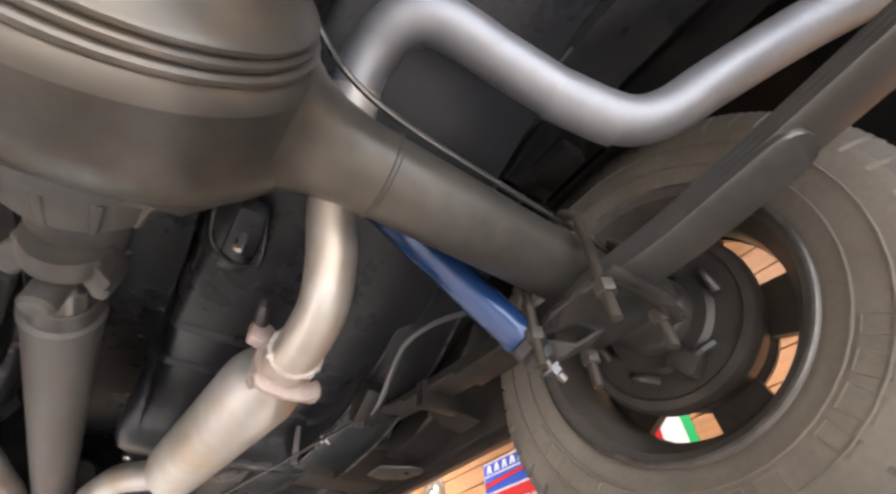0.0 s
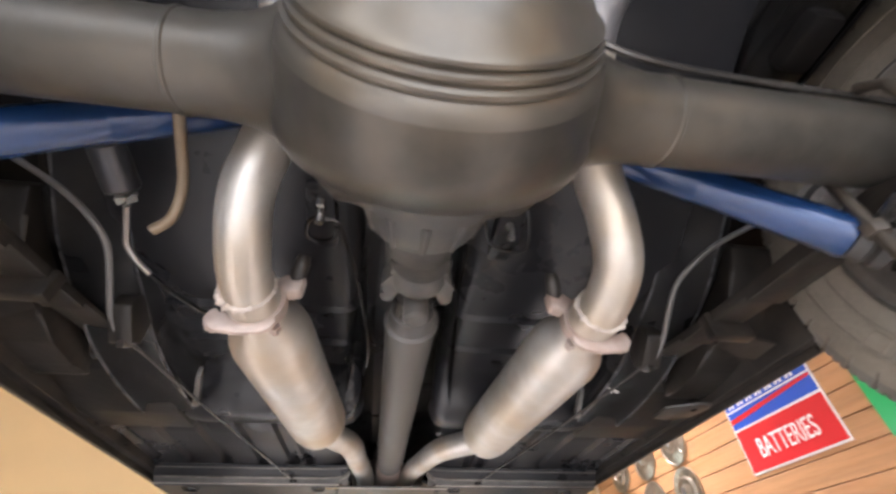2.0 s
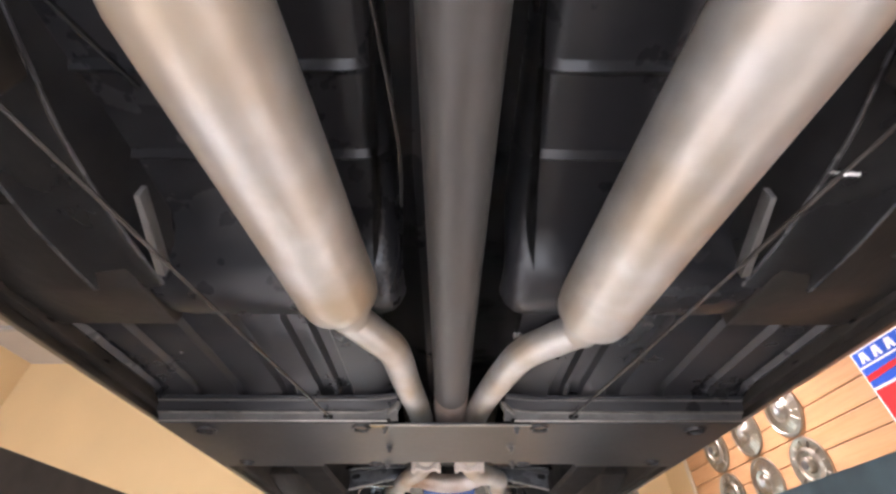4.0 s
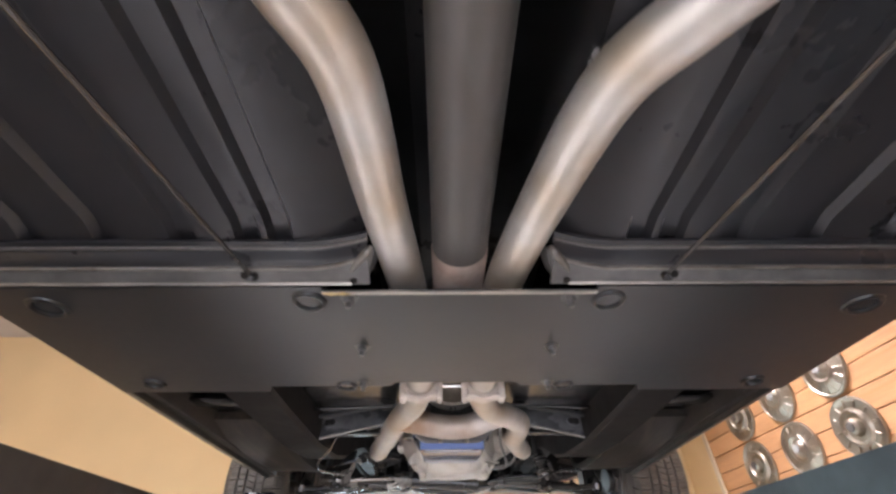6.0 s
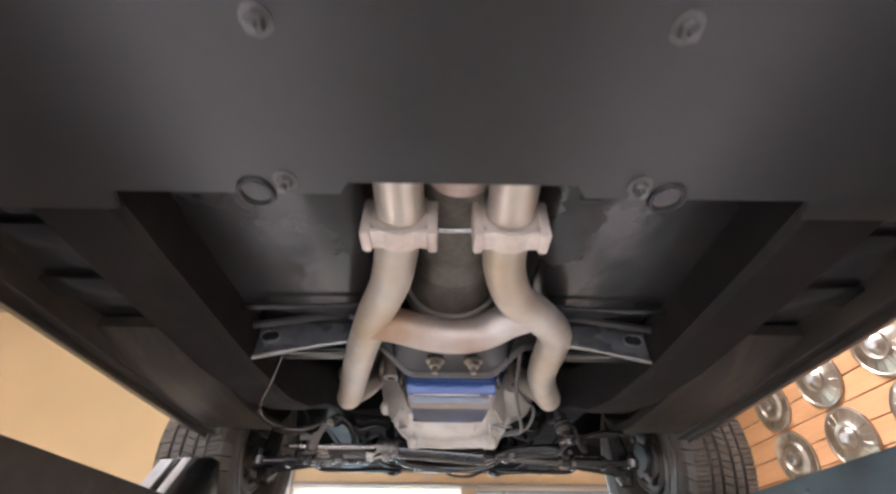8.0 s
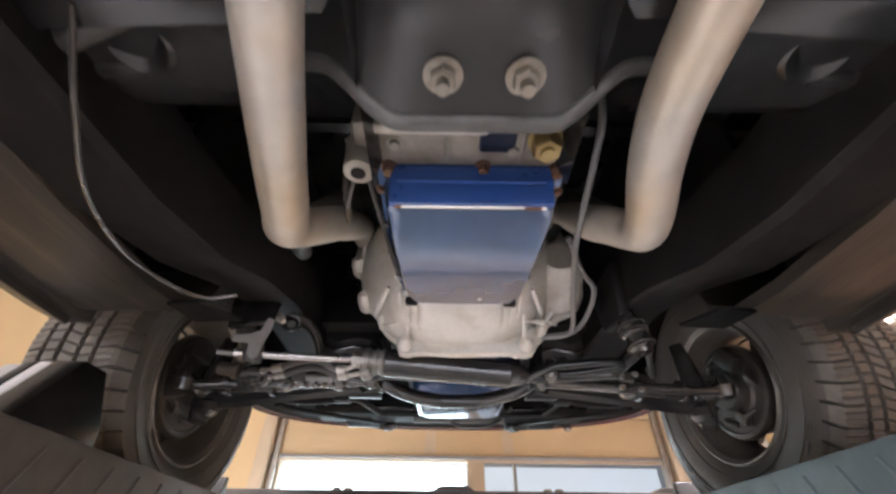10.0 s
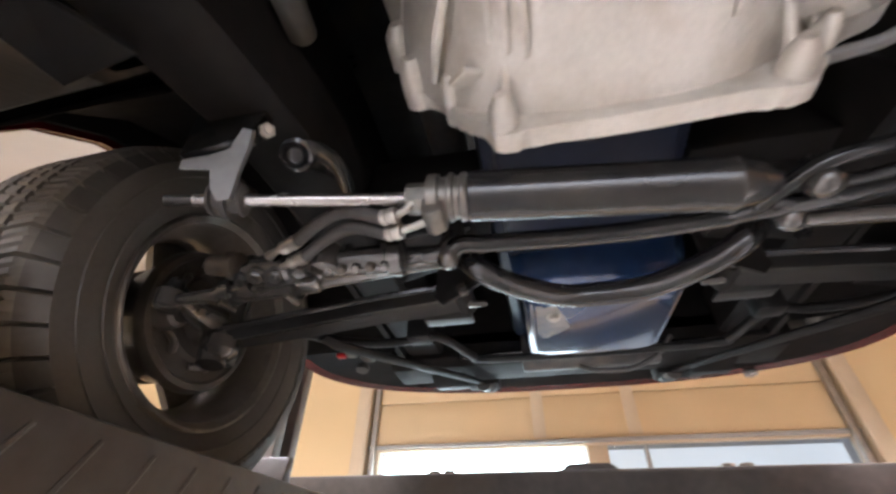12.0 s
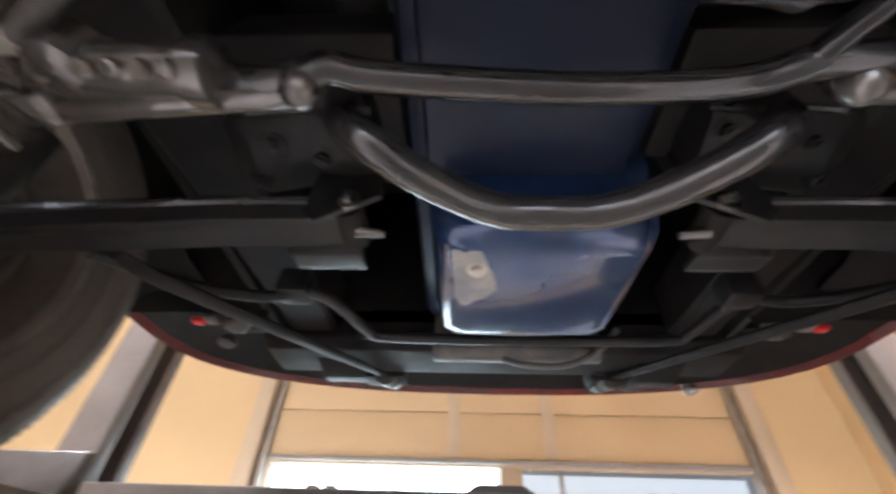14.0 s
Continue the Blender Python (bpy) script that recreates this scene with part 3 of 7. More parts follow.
def car_lift():
    """Four-post lift: two runways with a raised curb, a cross beam and columns."""
    for side in (-1, 1):
        def xs(a, b):
            return (a, b) if side > 0 else (-b, -a)
        run = thing("lift_runway", (side * 0.8, 1.2, 1.38), "black steel lift runway with a raised inner curb", "lift runway", "lift runways")
        x0, x1 = xs(0.575, 1.06)
        part("deck", bm_box(x0, x1, -2.2, 3.42, 1.45, DECK, 0.004), DECKBLACK, run, "dirty matt black deck")
        x0, x1 = xs(0.55, 0.5745)
        rail = part("inner_rail", bm_box(x0, x1, 0.45, 3.42, 1.36, 1.594, 0.005), LIFTBLACK if side < 0 else LIFTTEAL, run, "brown-black raised curb" if side < 0 else "blue-grey raised curb, paler than the left one")
        # raised tread bars on the curb's inner face
        face, bar = side * 0.5495, None
        for k in range(26):
            y = 1.60 + 0.072 * k
            for z0, z1 in ((1.50, 1.575), (1.415, 1.49)):
                if bar is None:
                    bar = part("tread_bar", bm_tube([(face, y, z0), (face, y + 0.035, z1)], 0.0035, 5, smooth=False, flat=0.5), LIFTBLACK if side < 0 else LIFTTEAL, rail)
                    first = (y, z0)
                else:
                    twin(bar, (0, y - first[0], z0 - first[1]))
        part("rear_inner_rail", bm_box(x0, x1, -2.2, 0.449, 1.36, DECK + 0.004, 0.004), LIFTBLACK, run)
        x0, x1 = xs(1.0605, 1.085)
        part("outer_rail", bm_box(x0, x1, -2.2, 3.42, 1.36, 1.56, 0.005), LIFTBLACK, run)
        for y in (-1.6, -0.6, 0.4, 1.4, 2.4):
            x0, x1 = xs(0.575, 1.06)
            part("brace", bm_box(x0, x1, y - 0.03, y + 0.03, 1.39, 1.449, 0.003), LIFTBLACK, run)
        x0, x1 = xs(0.745, 1.03)
        part("wheel_stop", bm_prism([(2.98, DECK), (3.06, DECK), (3.05, 1.70), (3.03, 1.70)], "x", x0, x1, 0.003), LIFTBLACK, run, "raised black wheel stop")
    beam = thing("lift_cross_beam", (0, 3.55, 1.36), "black steel cross beam of the lift with bolt heads", "lift beam", "lift cross beams")
    part("beam", bm_box(-1.075, 1.075, 3.43, 3.60, 1.42, 1.725, 0.012), LIFTBLACK, beam)
    b = part("bolt", bm_hex((0.42, 3.50, 1.725), (0, 0, 1), 0.02, 0.016, 0.03), BOLT, beam)
    for dx in (0.05, -0.85, -0.9):
        twin(b, (dx, 0, 0))
    for x in (0.02, 0.95):
        part("hose_guide", bm_prism([(x - 0.09, 1.725), (x + 0.09, 1.725), (x + 0.06, 1.745), (x - 0.06, 1.745)], "y", 3.45, 3.54, 0.004), LIFTBLACK, beam)
    copy_thing(beam, Matrix.Translation((0, -2.32, 1.20)))
    post = thing("lift_column", (1.215, 3.52, 0), "grey steel lift column with an open channel section", "lift column", "lift columns")
    part("column", bm_prism([(1.155, 3.44), (1.275, 3.44), (1.275, 3.60), (1.155, 3.60), (1.155, 3.55), (1.235, 3.55), (1.235, 3.49), (1.155, 3.49)], "z", 0.012, 2.75, 0.003), COLUMNGREY, post)
    part("foot_plate", bm_box(1.06, 1.36, 3.38, 3.66, 0, 0.012), COLUMNGREY, post)
    for x, y, a in ((-1.135, 3.52, 180), (1.215, -2.35, 0), (-1.135, -2.35, 180)):
        copy_thing(post, Matrix.Translation((x, y, 0)) @ Matrix.Rotation(radians(a), 4, "Z"))
    chock = thing("wheel_chock", (-0.728, 2.16, DECK), "grey wheel chock with black and white stripes on the runway", "wheel chock")
    side = [(2.02, DECK), (2.275, DECK), (2.262, 1.64), (2.21, 1.728), (2.165, 1.727)]
    for name, x0, x1, grow, material, words in (("wedge", -0.785, -0.648, 0.0, LIFTGREY, ""), ("black_band", -0.748, -0.727, 0.004, BLACKPART, "black band"), ("white_band", -0.725, -0.702, 0.004, SIGNWHITE, "white band"), ("black_end", -0.700, -0.645, 0.005, BLACKPART, "black inner end")):
        pts = [(y + (grow if y > 2.18 else -grow), z + (grow if z > 1.6 else 0.001)) for y, z in side]
        part(name, bm_prism(pts, "x", x0, x1, 0.002), material, chock, words)


room()
overhead_door()
outside()
ceiling_lights()
hubcaps()
wall_signs()
car_lift()


# ---- the car ----
AXLE_Y, AXLE_Z = -0.272, 1.825
FRONT_Y, FRONT_Z = 2.55, 1.832
WHEEL_X = 0.722
car = thing("car", (0, 1.1, DECK), "dark red classic convertible with a black underside raised on the lift", "car")


def mirrored(fn):
    for side in (-1, 1):
        fn(side)


def mx(side, points):
    return [(side * p[0], p[1], p[2]) for p in points]


def bm_sides(x0, x1, side):
    return (x0, x1) if side > 0 else (-x1, -x0)


def wheel_meshes(rubber, k_rim=1.0, crown=0.0):
    """A tyre with cut tread, a slotted steel rim and a brake drum, turned about x; outside is +x. k_rim: size of the rim; crown: how far the tread edge draws in."""
    prof = [(-0.086, 0.188 * k_rim), (-0.098, 0.205 * k_rim), (-0.106, 0.235 - 0.20 * (1 - k_rim)), (-0.109, 0.255 - 0.08 * (1 - k_rim)), (-0.1060, 0.275), (-0.1035 + crown * 0.4, 0.286 - crown * 0.1), (-0.0985 + crown, 0.297 - crown * 0.1)]
    tread = []
    for x, r in ((-0.093 + crown, 0.3045), (-0.060, 0.3085)):
        tread.append((x, r))
    for g in (-0.048, -0.018, 0.018, 0.048):
        tread += [(g - 0.0048, 0.310), (g - 0.0036, 0.300), (g + 0.0036, 0.300), (g + 0.0048, 0.310)]
    for x, r in ((0.060, 0.3085), (0.093 - crown, 0.3045)):
        tread.append((x, r))
    prof = prof + tread + [(-x, r) for x, r in reversed(prof)] + [(0.07, 0.178 * k_rim), (-0.07, 0.178 * k_rim)]
    first, last = 5, 8 + len(tread)
    bm = bmesh.new()
    seg = 576
    rings = []
    for k in range(seg):
        a = 2 * math.pi * k / seg
        ring = []
        for i, (x, r) in enumerate(prof):
            turn = a
            if first <= i <= last:
                turn += 0.02 * math.sin(x * 60)
                edge = abs(x) > 0.047
                if edge and k % 12 == 0 and r > 0.280:
                    r -= 0.011
                elif edge and k % 12 in (4, 8) and r > 0.302:
                    r -= 0.004
                elif not edge and k % 6 == 3 and r > 0.305:
                    r -= 0.0065
            ring.append(bm.verts.new((x, r * math.cos(turn), r * math.sin(turn))))
        rings.append(ring)
    n = len(prof)
    for k in range(seg):
        a, b = rings[k], rings[(k + 1) % seg]
        for i in range(n):
            j = (i + 1) % n
            bm.faces.new((a[i], a[j], b[j], b[i]))
    tyre = finish(bm, "tyre", rubber, Vector((0, 0, 0)), 30)
    tyre.materials.append(TREADRUBBER)
    for p in tyre.polygons:
        p.material_index = 1 if math.hypot(p.center.y, p.center.z) > 0.2905 else 0
    # raised rings and plain bars on the inner sidewall
    bm = bmesh.new()
    for x, r in ((-0.1045, 0.222 - 0.2 * (1 - k_rim)), (-0.1095, 0.252 - 0.06 * (1 - k_rim))):
        pts = [(x, r * math.cos(2 * math.pi * k / 48), r * math.sin(2 * math.pi * k / 48)) for k in range(49)]
        bm_tube(pts, 0.0016, 5, smooth=False, bm=bm)
    for k in range(15):
        a = radians(170 + k * 8.5)
        if k in (4, 10):
            continue
        u, v = Vector((0, math.cos(a), math.sin(a))), Vector((0, -math.sin(a), math.cos(a)))
        w = 0.009 + 0.002 * (k % 3)
        lo, hi = Vector((-0.1050, 0, 0)) + u * 0.228, Vector((-0.1092, 0, 0)) + u * 0.256
        bm_tube([lo - v * w, lo + v * w, hi + v * w, hi - v * w, lo - v * w], 0.0014, 5, smooth=False, bm=bm)
    bars = finish(bm, "sidewall_relief", rubber, Vector((0, 0, 0)))
    # rim: barrel
    bm = bm_turn([(-0.092, 0.196), (-0.096, 0.190), (-0.088, 0.180), (-0.070, 0.177), (-0.045, 0.160), (0.0, 0.155), (0.03, 0.168), (0.078, 0.178), (0.090, 0.190), (0.090, 0.196), (0.080, 0.190), (0.072, 0.182), (-0.074, 0.184), (-0.085, 0.194), (-0.092, 0.196)], (0, 0, 0), (1, 0, 0), 64, caps=False)
    bm_turn([(0.024, 0.03), (0.018, 0.07), (0.034, 0.092), (0.036, 0.108), (0.040, 0.108), (0.038, 0.098), (0.024, 0.07), (0.030, 0.03), (0.024, 0.03)], (0, 0, 0), (1, 0, 0), 48, bm, caps=False)
    for k in range(5):
        a0 = 2 * math.pi * k / 5
        w = 0.35 if k_rim > 0.99 else 0.43
        pts_in, pts_out = [], []
        for s in range(5):
            a = a0 - w + 2 * w * s / 4
            pts_in.append((0.104 * math.cos(a), 0.104 * math.sin(a)))
            a = a0 - w * 0.75 + 1.5 * w * s / 4
            pts_out.append((0.161 * math.cos(a), 0.161 * math.sin(a)))
        bm_prism(pts_in + pts_out[::-1], "x", 0.022, 0.036, 0.0, bm)
    bm_turn([(0.022, 0.158), (0.026, 0.158), (0.034, 0.163), (0.036, 0.172), (0.030, 0.172), (0.022, 0.165), (0.022, 0.158)], (0, 0, 0), (1, 0, 0), 48, bm, caps=False)
    bm.transform(Matrix.Diagonal((1, k_rim, k_rim, 1)))
    rim = finish(bm, "rim", RIMSTEEL, Vector((0, 0, 0)))
    # drum and backing plate
    bm = bm_turn([(-0.072, 0.0), (-0.072, 0.075), (-0.066, 0.082), (-0.066, 0.112), (-0.070, 0.116), (-0.068, 0.126), (-0.060, 0.131), (-0.052, 0.131), (-0.050, 0.124), (-0.044, 0.124), (-0.042, 0.116), (-0.010, 0.113), (0.012, 0.108), (0.016, 0.05), (0.016, 0.0)], (0, 0, 0), (1, 0, 0), 48)
    bm_box(-0.092, -0.066, -0.02, 0.06, 0.06, 0.105, 0.006, bm)
    bm_box(-0.086, -0.066, -0.09, -0.05, -0.06, -0.03, 0.006, bm)
    bm_turn([(-0.10, 0.018), (-0.095, 0.024), (-0.066, 0.028)], (0, 0.085, -0.035), (1, 0, 0), 14, bm)
    bm_turn([(-0.09, 0.05), (-0.085, 0.055), (-0.066, 0.058)], (0, 0, 0), (1, 0, 0), 24, bm)
    bm.transform(Matrix.Diagonal((1, k_rim, k_rim, 1)))
    drum = finish(bm, "brake_drum", DRUMBLACK, Vector((0, 0, 0)))
    lip = finish(bm_turn([(x, r * k_rim) for x, r in ((-0.097, 0.1885), (-0.0985, 0.190), (-0.0985, 0.1935), (-0.0965, 0.1955), (-0.0945, 0.194))], (0, 0, 0), (1, 0, 0), 64, caps=False), "rim_edge", GLAND, Vector((0, 0, 0)))
    lug = finish(bm_tube([(-0.068, 0.088 * k_rim, 0.020), (-0.079, 0.089 * k_rim, 0.0), (-0.068, 0.088 * k_rim, -0.020)], 0.0065, 8), "backing_lug", DRUMBLACK, Vector((0, 0, 0)))
    return tyre, bars, rim, drum, lip, lug


def wheels():
    rear, front, right = wheel_meshes(DUSTYLITRUBBER), wheel_meshes(RUBBER, 0.96, 0.014), wheel_meshes(RUBBER, 0.88, 0.006)
    labels = ("worn black rubber tyre with grooved tread", "raised rings and unreadable bars on the sidewall", "dusty slotted steel rim", "greasy black brake drum and backing plate", "thin bare shiny edge of the rim")
    for meshes, x, y, z, side, steer in ((rear, WHEEL_X, AXLE_Y, AXLE_Z, 1, 0), (rear, WHEEL_X, AXLE_Y, AXLE_Z, -1, 0), (right, 0.800, FRONT_Y, FRONT_Z, 1, 5), (front, 0.757, FRONT_Y, FRONT_Z, -1, -1)):
        hub = new("wheel")
        hub.parent = car
        hub.location = Vector((side * x, y, z)) - BASE[car]
        grow = (z - DECK) / 0.31
        hub.scale = (1.0 if y < 1 else 1.08, grow, grow)
        hub.rotation_euler = (radians(23 * (1 + side)), 0, radians((0 if side > 0 else 180) + steer))
        for nm, me, lab in zip(("tyre", "sidewall_relief", "rim", "brake_drum", "rim_edge"), meshes, labels):
            o = new(nm, me)
            o.parent = hub
            tagged(o, lab)
        for turn in (20, 75, 130, 200, 255, 310):
            o = new("backing_lug", meshes[5])
            o.parent = hub
            o.rotation_euler = (radians(turn), 0, 0)


def ribbed(rows_y, z_of, x0, x1, nx, ribs, depth=0.006, width=0.022):
    """Rows for a floor sheet with grooves that run along y at the given x."""
    xs = sorted({x0 + (x1 - x0) * k / nx for k in range(nx + 1)} | {r + d for r in ribs for d in (-width, -width * 0.6, 0.0, width * 0.6, width) if x0 < r + d < x1})
    out = []
    for y in rows_y:
        row = []
        for x in xs:
            z = z_of(x, y)
            for r in ribs:
                d = abs(x - r) / width
                if d < 1:
                    z += depth * (1 if d <= 0.61 else (1 - d) / 0.39)
            row.append((x, y, z))
        out.append(row)
    return out


def floor_pan():
    body = part("floor_pan", bm_box(-0.11, 0.11, -0.5, 1.75, 2.03, 2.05), FLOORPAINT, car, "black painted driveshaft tunnel of the floor pan")

    def tunnel(side):
        rows = []
        for y in (-0.45, 0.0, 0.42, 0.84, 1.25, 1.6, 1.8):
            low = 1.87 if y < 0.3 else 1.80
            n = 0.036 if y < 0.3 else 0.0
            rows.append([(side * (0.112 - n), y, low + n), (side * (0.108 - n), y, low + 0.02 + n), (side * (0.088 - n * 0.7), y, 1.99), (side * (0.07 - n * 0.5), y, 2.03), (side * 0.0, y, 2.035)])
        part("tunnel_side", bm_slab(rows, 0.012), UNDERCOAT, body)

    def rear_seat_floor(side):
        prof = [(-0.62, 2.12), (-0.45, 2.10), (-0.30, 2.06), (-0.12, 1.96), (-0.02, 1.90), (0.06, 1.872), (0.158, 1.866), (0.166, 1.858), (0.174, 1.866), (0.265, 1.862), (0.273, 1.854), (0.281, 1.862), (0.36, 1.858), (0.385, 1.850), (0.405, 1.832), (0.418, 1.808), (0.430, 1.790), (0.452, 1.780), (0.50, 1.784), (0.52, 1.790)]
        rows = []
        for y, z in prof:
            row = []
            for x, dz in ((0.076, 0.040), (0.083, 0.020), (0.094, 0.007), (0.110, 0.001), (0.14, 0.0), (0.25, 0.0), (0.33, 0.0), (0.40, 0.0), (0.43, 0.004), (0.448, 0.03)):
                row.append((side * x, y, z + dz))
            rows.append(row)
        part("rear_seat_floor", bm_slab(rows, 0.012), FLOORPAINT, body, "glossy black stamped floor under the rear seat")

    def front_floor(side):
        ribs = (0.219, 0.259, 0.338, 0.43, 0.52, 0.60)
        ys = (0.515, 0.54, 0.60, 0.70, 0.80, 0.836, 0.846)
        rows = ribbed(ys, lambda x, y: (1.792 if y < 0.82 else 1.782) + 0.015 * max(0.0, (0.17 - x) / 0.06) + (0.012 if y < 0.52 else 0.0), 0.112, 0.63, 10, ribs, 0.010, 0.016)
        if side < 0:
            rows = [[(-x, y, z) for x, y, z in row] for row in rows]
        part("front_floor", bm_slab(rows, 0.012), FLOORPAINT, body, "glossy black ribbed floor panel")
        # front edge of the floor: a rolled lip, a step and a flange that turns up at the tunnel; edge highlights are
        # painted as pale beads
        def bend(x):
            return max(0.0, (0.185 - x) / 0.073) ** 1.6

        xs = (0.112, 0.122, 0.132, 0.145, 0.16, 0.175, 0.19, 0.22, 0.30, 0.40, 0.50, 0.615)
        part("floor_lip", bm_slab([[(side * x, y - 0.017 * bend(x), z) for x in xs] for y, z in ((0.826, 1.7810), (0.834, 1.7775), (0.838, 1.7730), (0.840, 1.7640), (0.846, 1.7590))], 0.004), FLOORPAINT, body, "rounded front edge of the floor panel")
        part("lip_bead", bm_tube([(side * x, 0.8335 - 0.017 * bend(x), 1.7770) for x in xs], 0.0022, 8), BRACKETGREY, body, "pale bead painted as the highlight on the floor step")
        part("floor_flange", bm_slab([[(side * x, y - b * bend(x), z + c * bend(x)) for x in xs] for y, z, b, c in ((0.846, 1.7600, 0.018, 0.004), (0.8505, 1.7575, 0.020, 0.004), (0.856, 1.7520, 0.010, 0.001), (0.8625, 1.7460, 0.0, 0.0), (0.866, 1.7450, 0.0, 0.0))], 0.004), RAILGREY, body, "grey flange of the floor")
        part("flange_bead", bm_tube([(side * x, 0.8495 - 0.020 * bend(x), 1.7572 + 0.004 * bend(x)) for x in xs], 0.0026, 8), GLAND, body, "pale highlight bead along the rolled top of the flange")
        part("flange_edge", bm_tube([(side * x, 0.8635, 1.7445) for x in (0.134, 0.25, 0.40, 0.615)], 0.0019, 6), ZINC, body, "bright bead painted as the highlight of the lower edge")
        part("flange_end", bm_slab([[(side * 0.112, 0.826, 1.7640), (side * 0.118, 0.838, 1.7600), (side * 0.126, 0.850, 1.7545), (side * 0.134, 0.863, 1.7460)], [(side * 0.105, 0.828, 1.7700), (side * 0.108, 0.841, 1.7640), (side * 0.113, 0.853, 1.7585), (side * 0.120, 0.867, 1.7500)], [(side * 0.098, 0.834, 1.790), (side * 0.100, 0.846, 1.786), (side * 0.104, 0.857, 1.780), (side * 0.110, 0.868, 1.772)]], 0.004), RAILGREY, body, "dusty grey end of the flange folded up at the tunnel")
        part("flange_curl", bm_tube([(side * 0.134, 0.852, 1.7550), (side * 0.124, 0.838, 1.7585), (side * 0.113, 0.826, 1.7620), (side * 0.107, 0.822, 1.7700)], [0.003, 0.0048, 0.0055, 0.003], 10), GLAND, body, "pale curl of the flange")
        for hx in (0.2525, 0.2635):
            part("wire_hole", bm_turn([(0, 0.0052), (0.0012, 0.0046), (0.0012, 0)], (side * hx, 0.856 - 0.25 * (hx - 0.2525), 1.7505), (0, -0.75, -0.66), 12), MATTBLACK, body, "dark hole for the handbrake wire")
        part("flange_hole", bm_turn([(0, 0.0045), (0.001, 0.0045), (0.001, 0)], (side * 0.131, 0.859, 1.7458), (0, -0.2, -1), 12), MATTBLACK, body)
        # toe board behind the cross plate
        rows = []
        for y, z in ((1.18, 1.815), (1.30, 1.812), (1.5, 1.815), (1.62, 1.83), (1.74, 1.90), (1.86, 2.02), (1.95, 2.15)):
            rows.append([(side * x, y, z + (0.02 if x < 0.13 else 0.0)) for x in (0.112, 0.14, 0.2, 0.3, 0.42, 0.55, 0.64)])
        part("toe_board", bm_slab(rows, 0.012), UNDERCOAT, body, "undercoated toe board")
        # recesses by the rail
        for y in (1.30, 1.42):
            part("jack_recess", bm_prism([(side * 0.50, y), (side * 0.66, y), (side * 0.66, y + 0.05), (side * 0.50, y + 0.05)], "z", 1.802, 1.812, 0.003), BLACKPART, body)

    mirrored(tunnel)
    mirrored(rear_seat_floor)
    mirrored(front_floor)
    part("trunk_floor", bm_slab([[(-0.62, y, z), (-0.3, y, z), (0.3, y, z), (0.62, y, z)] for y, z in ((-1.6, 2.02), (-1.0, 2.06), (-0.62, 2.13))], 0.012), MATTBLACK, body, "undercoated boot floor")
    part("bulkhead", bm_box(-0.60, 0.60, 1.95, 1.97, 2.13, 2.5), UNDERCOAT, body)


def cross_plate():
    """Flat reinforcing plate under the floor, with a notch for the pipes, access holes and bolts."""
    z0, z1 = 1.741, 1.746
    out = [(-0.615, 0.866), (-0.172, 0.866), (-0.172, 0.878), (0.172, 0.878), (0.172, 0.866), (0.615, 0.866), (0.615, 1.21), (0.345, 1.21), (0.335, 1.185), (0.118, 1.185), (0.108, 1.170), (-0.108, 1.170), (-0.118, 1.185), (-0.335, 1.185), (-0.345, 1.21), (-0.615, 1.21)]
    plate = part("cross_plate", bm_prism(out, "z", z0, z1), PLATE, car, "satin black flat reinforcing plate with bolts and access holes")
    part("edge_lip", bm_box(-0.172, 0.172, 0.874, 0.8795, 1.7385, 1.7415), ZINC, plate, "scraped bare metal lip")
    for x, y, r in ((0.193, 0.888, 0.019), (0.197, 1.174, 0.016), (0.535, 0.90, 0.021), (0.537, 1.158, 0.018)):
        for side in (-1, 1):
            ring = bm_turn([(0.0, r * 1.16), (0.003, r * 1.10), (0.0042, r * 0.97), (0.003, r * 0.86), (-0.001, r * 0.82), (0.0, r * 1.16)], (side * x, y + 0.009, z0), (0, 0, -1), 28, caps=False)
            part("access_hole", ring, PLATE, plate)
            part("hole_plug", bm_turn([(0.0, r * 0.83), (0.0008, r * 0.83), (0.0008, 0)], (side * x, y + 0.009, z0), (0, 0, -1), 20), BLACKPART, plate, "dark recess of the access hole")
    part("scraped_spot", bm_tube([(-0.173, 0.8755, 1.7395), (-0.160, 0.8775, 1.739), (-0.148, 0.8765, 1.739), (-0.136, 0.8775, 1.7395)], [0.001, 0.0032, 0.002, 0.003, 0.001], 6), BRASS, plate, "scraped yellowish metal")
    b = part("bolt", bm_hex((0.141, 0.890, z0), (0, 0, -1), 0.0072, 0.008, 0.0115, 0.007), RAILGREY, plate)
    for x, y in ((-0.141, 0.890), (0.145, 1.028), (-0.145, 1.028), (0.165, 1.168), (-0.165, 1.168)):
        twin(b, (x - 0.141, y - 0.890, 0))


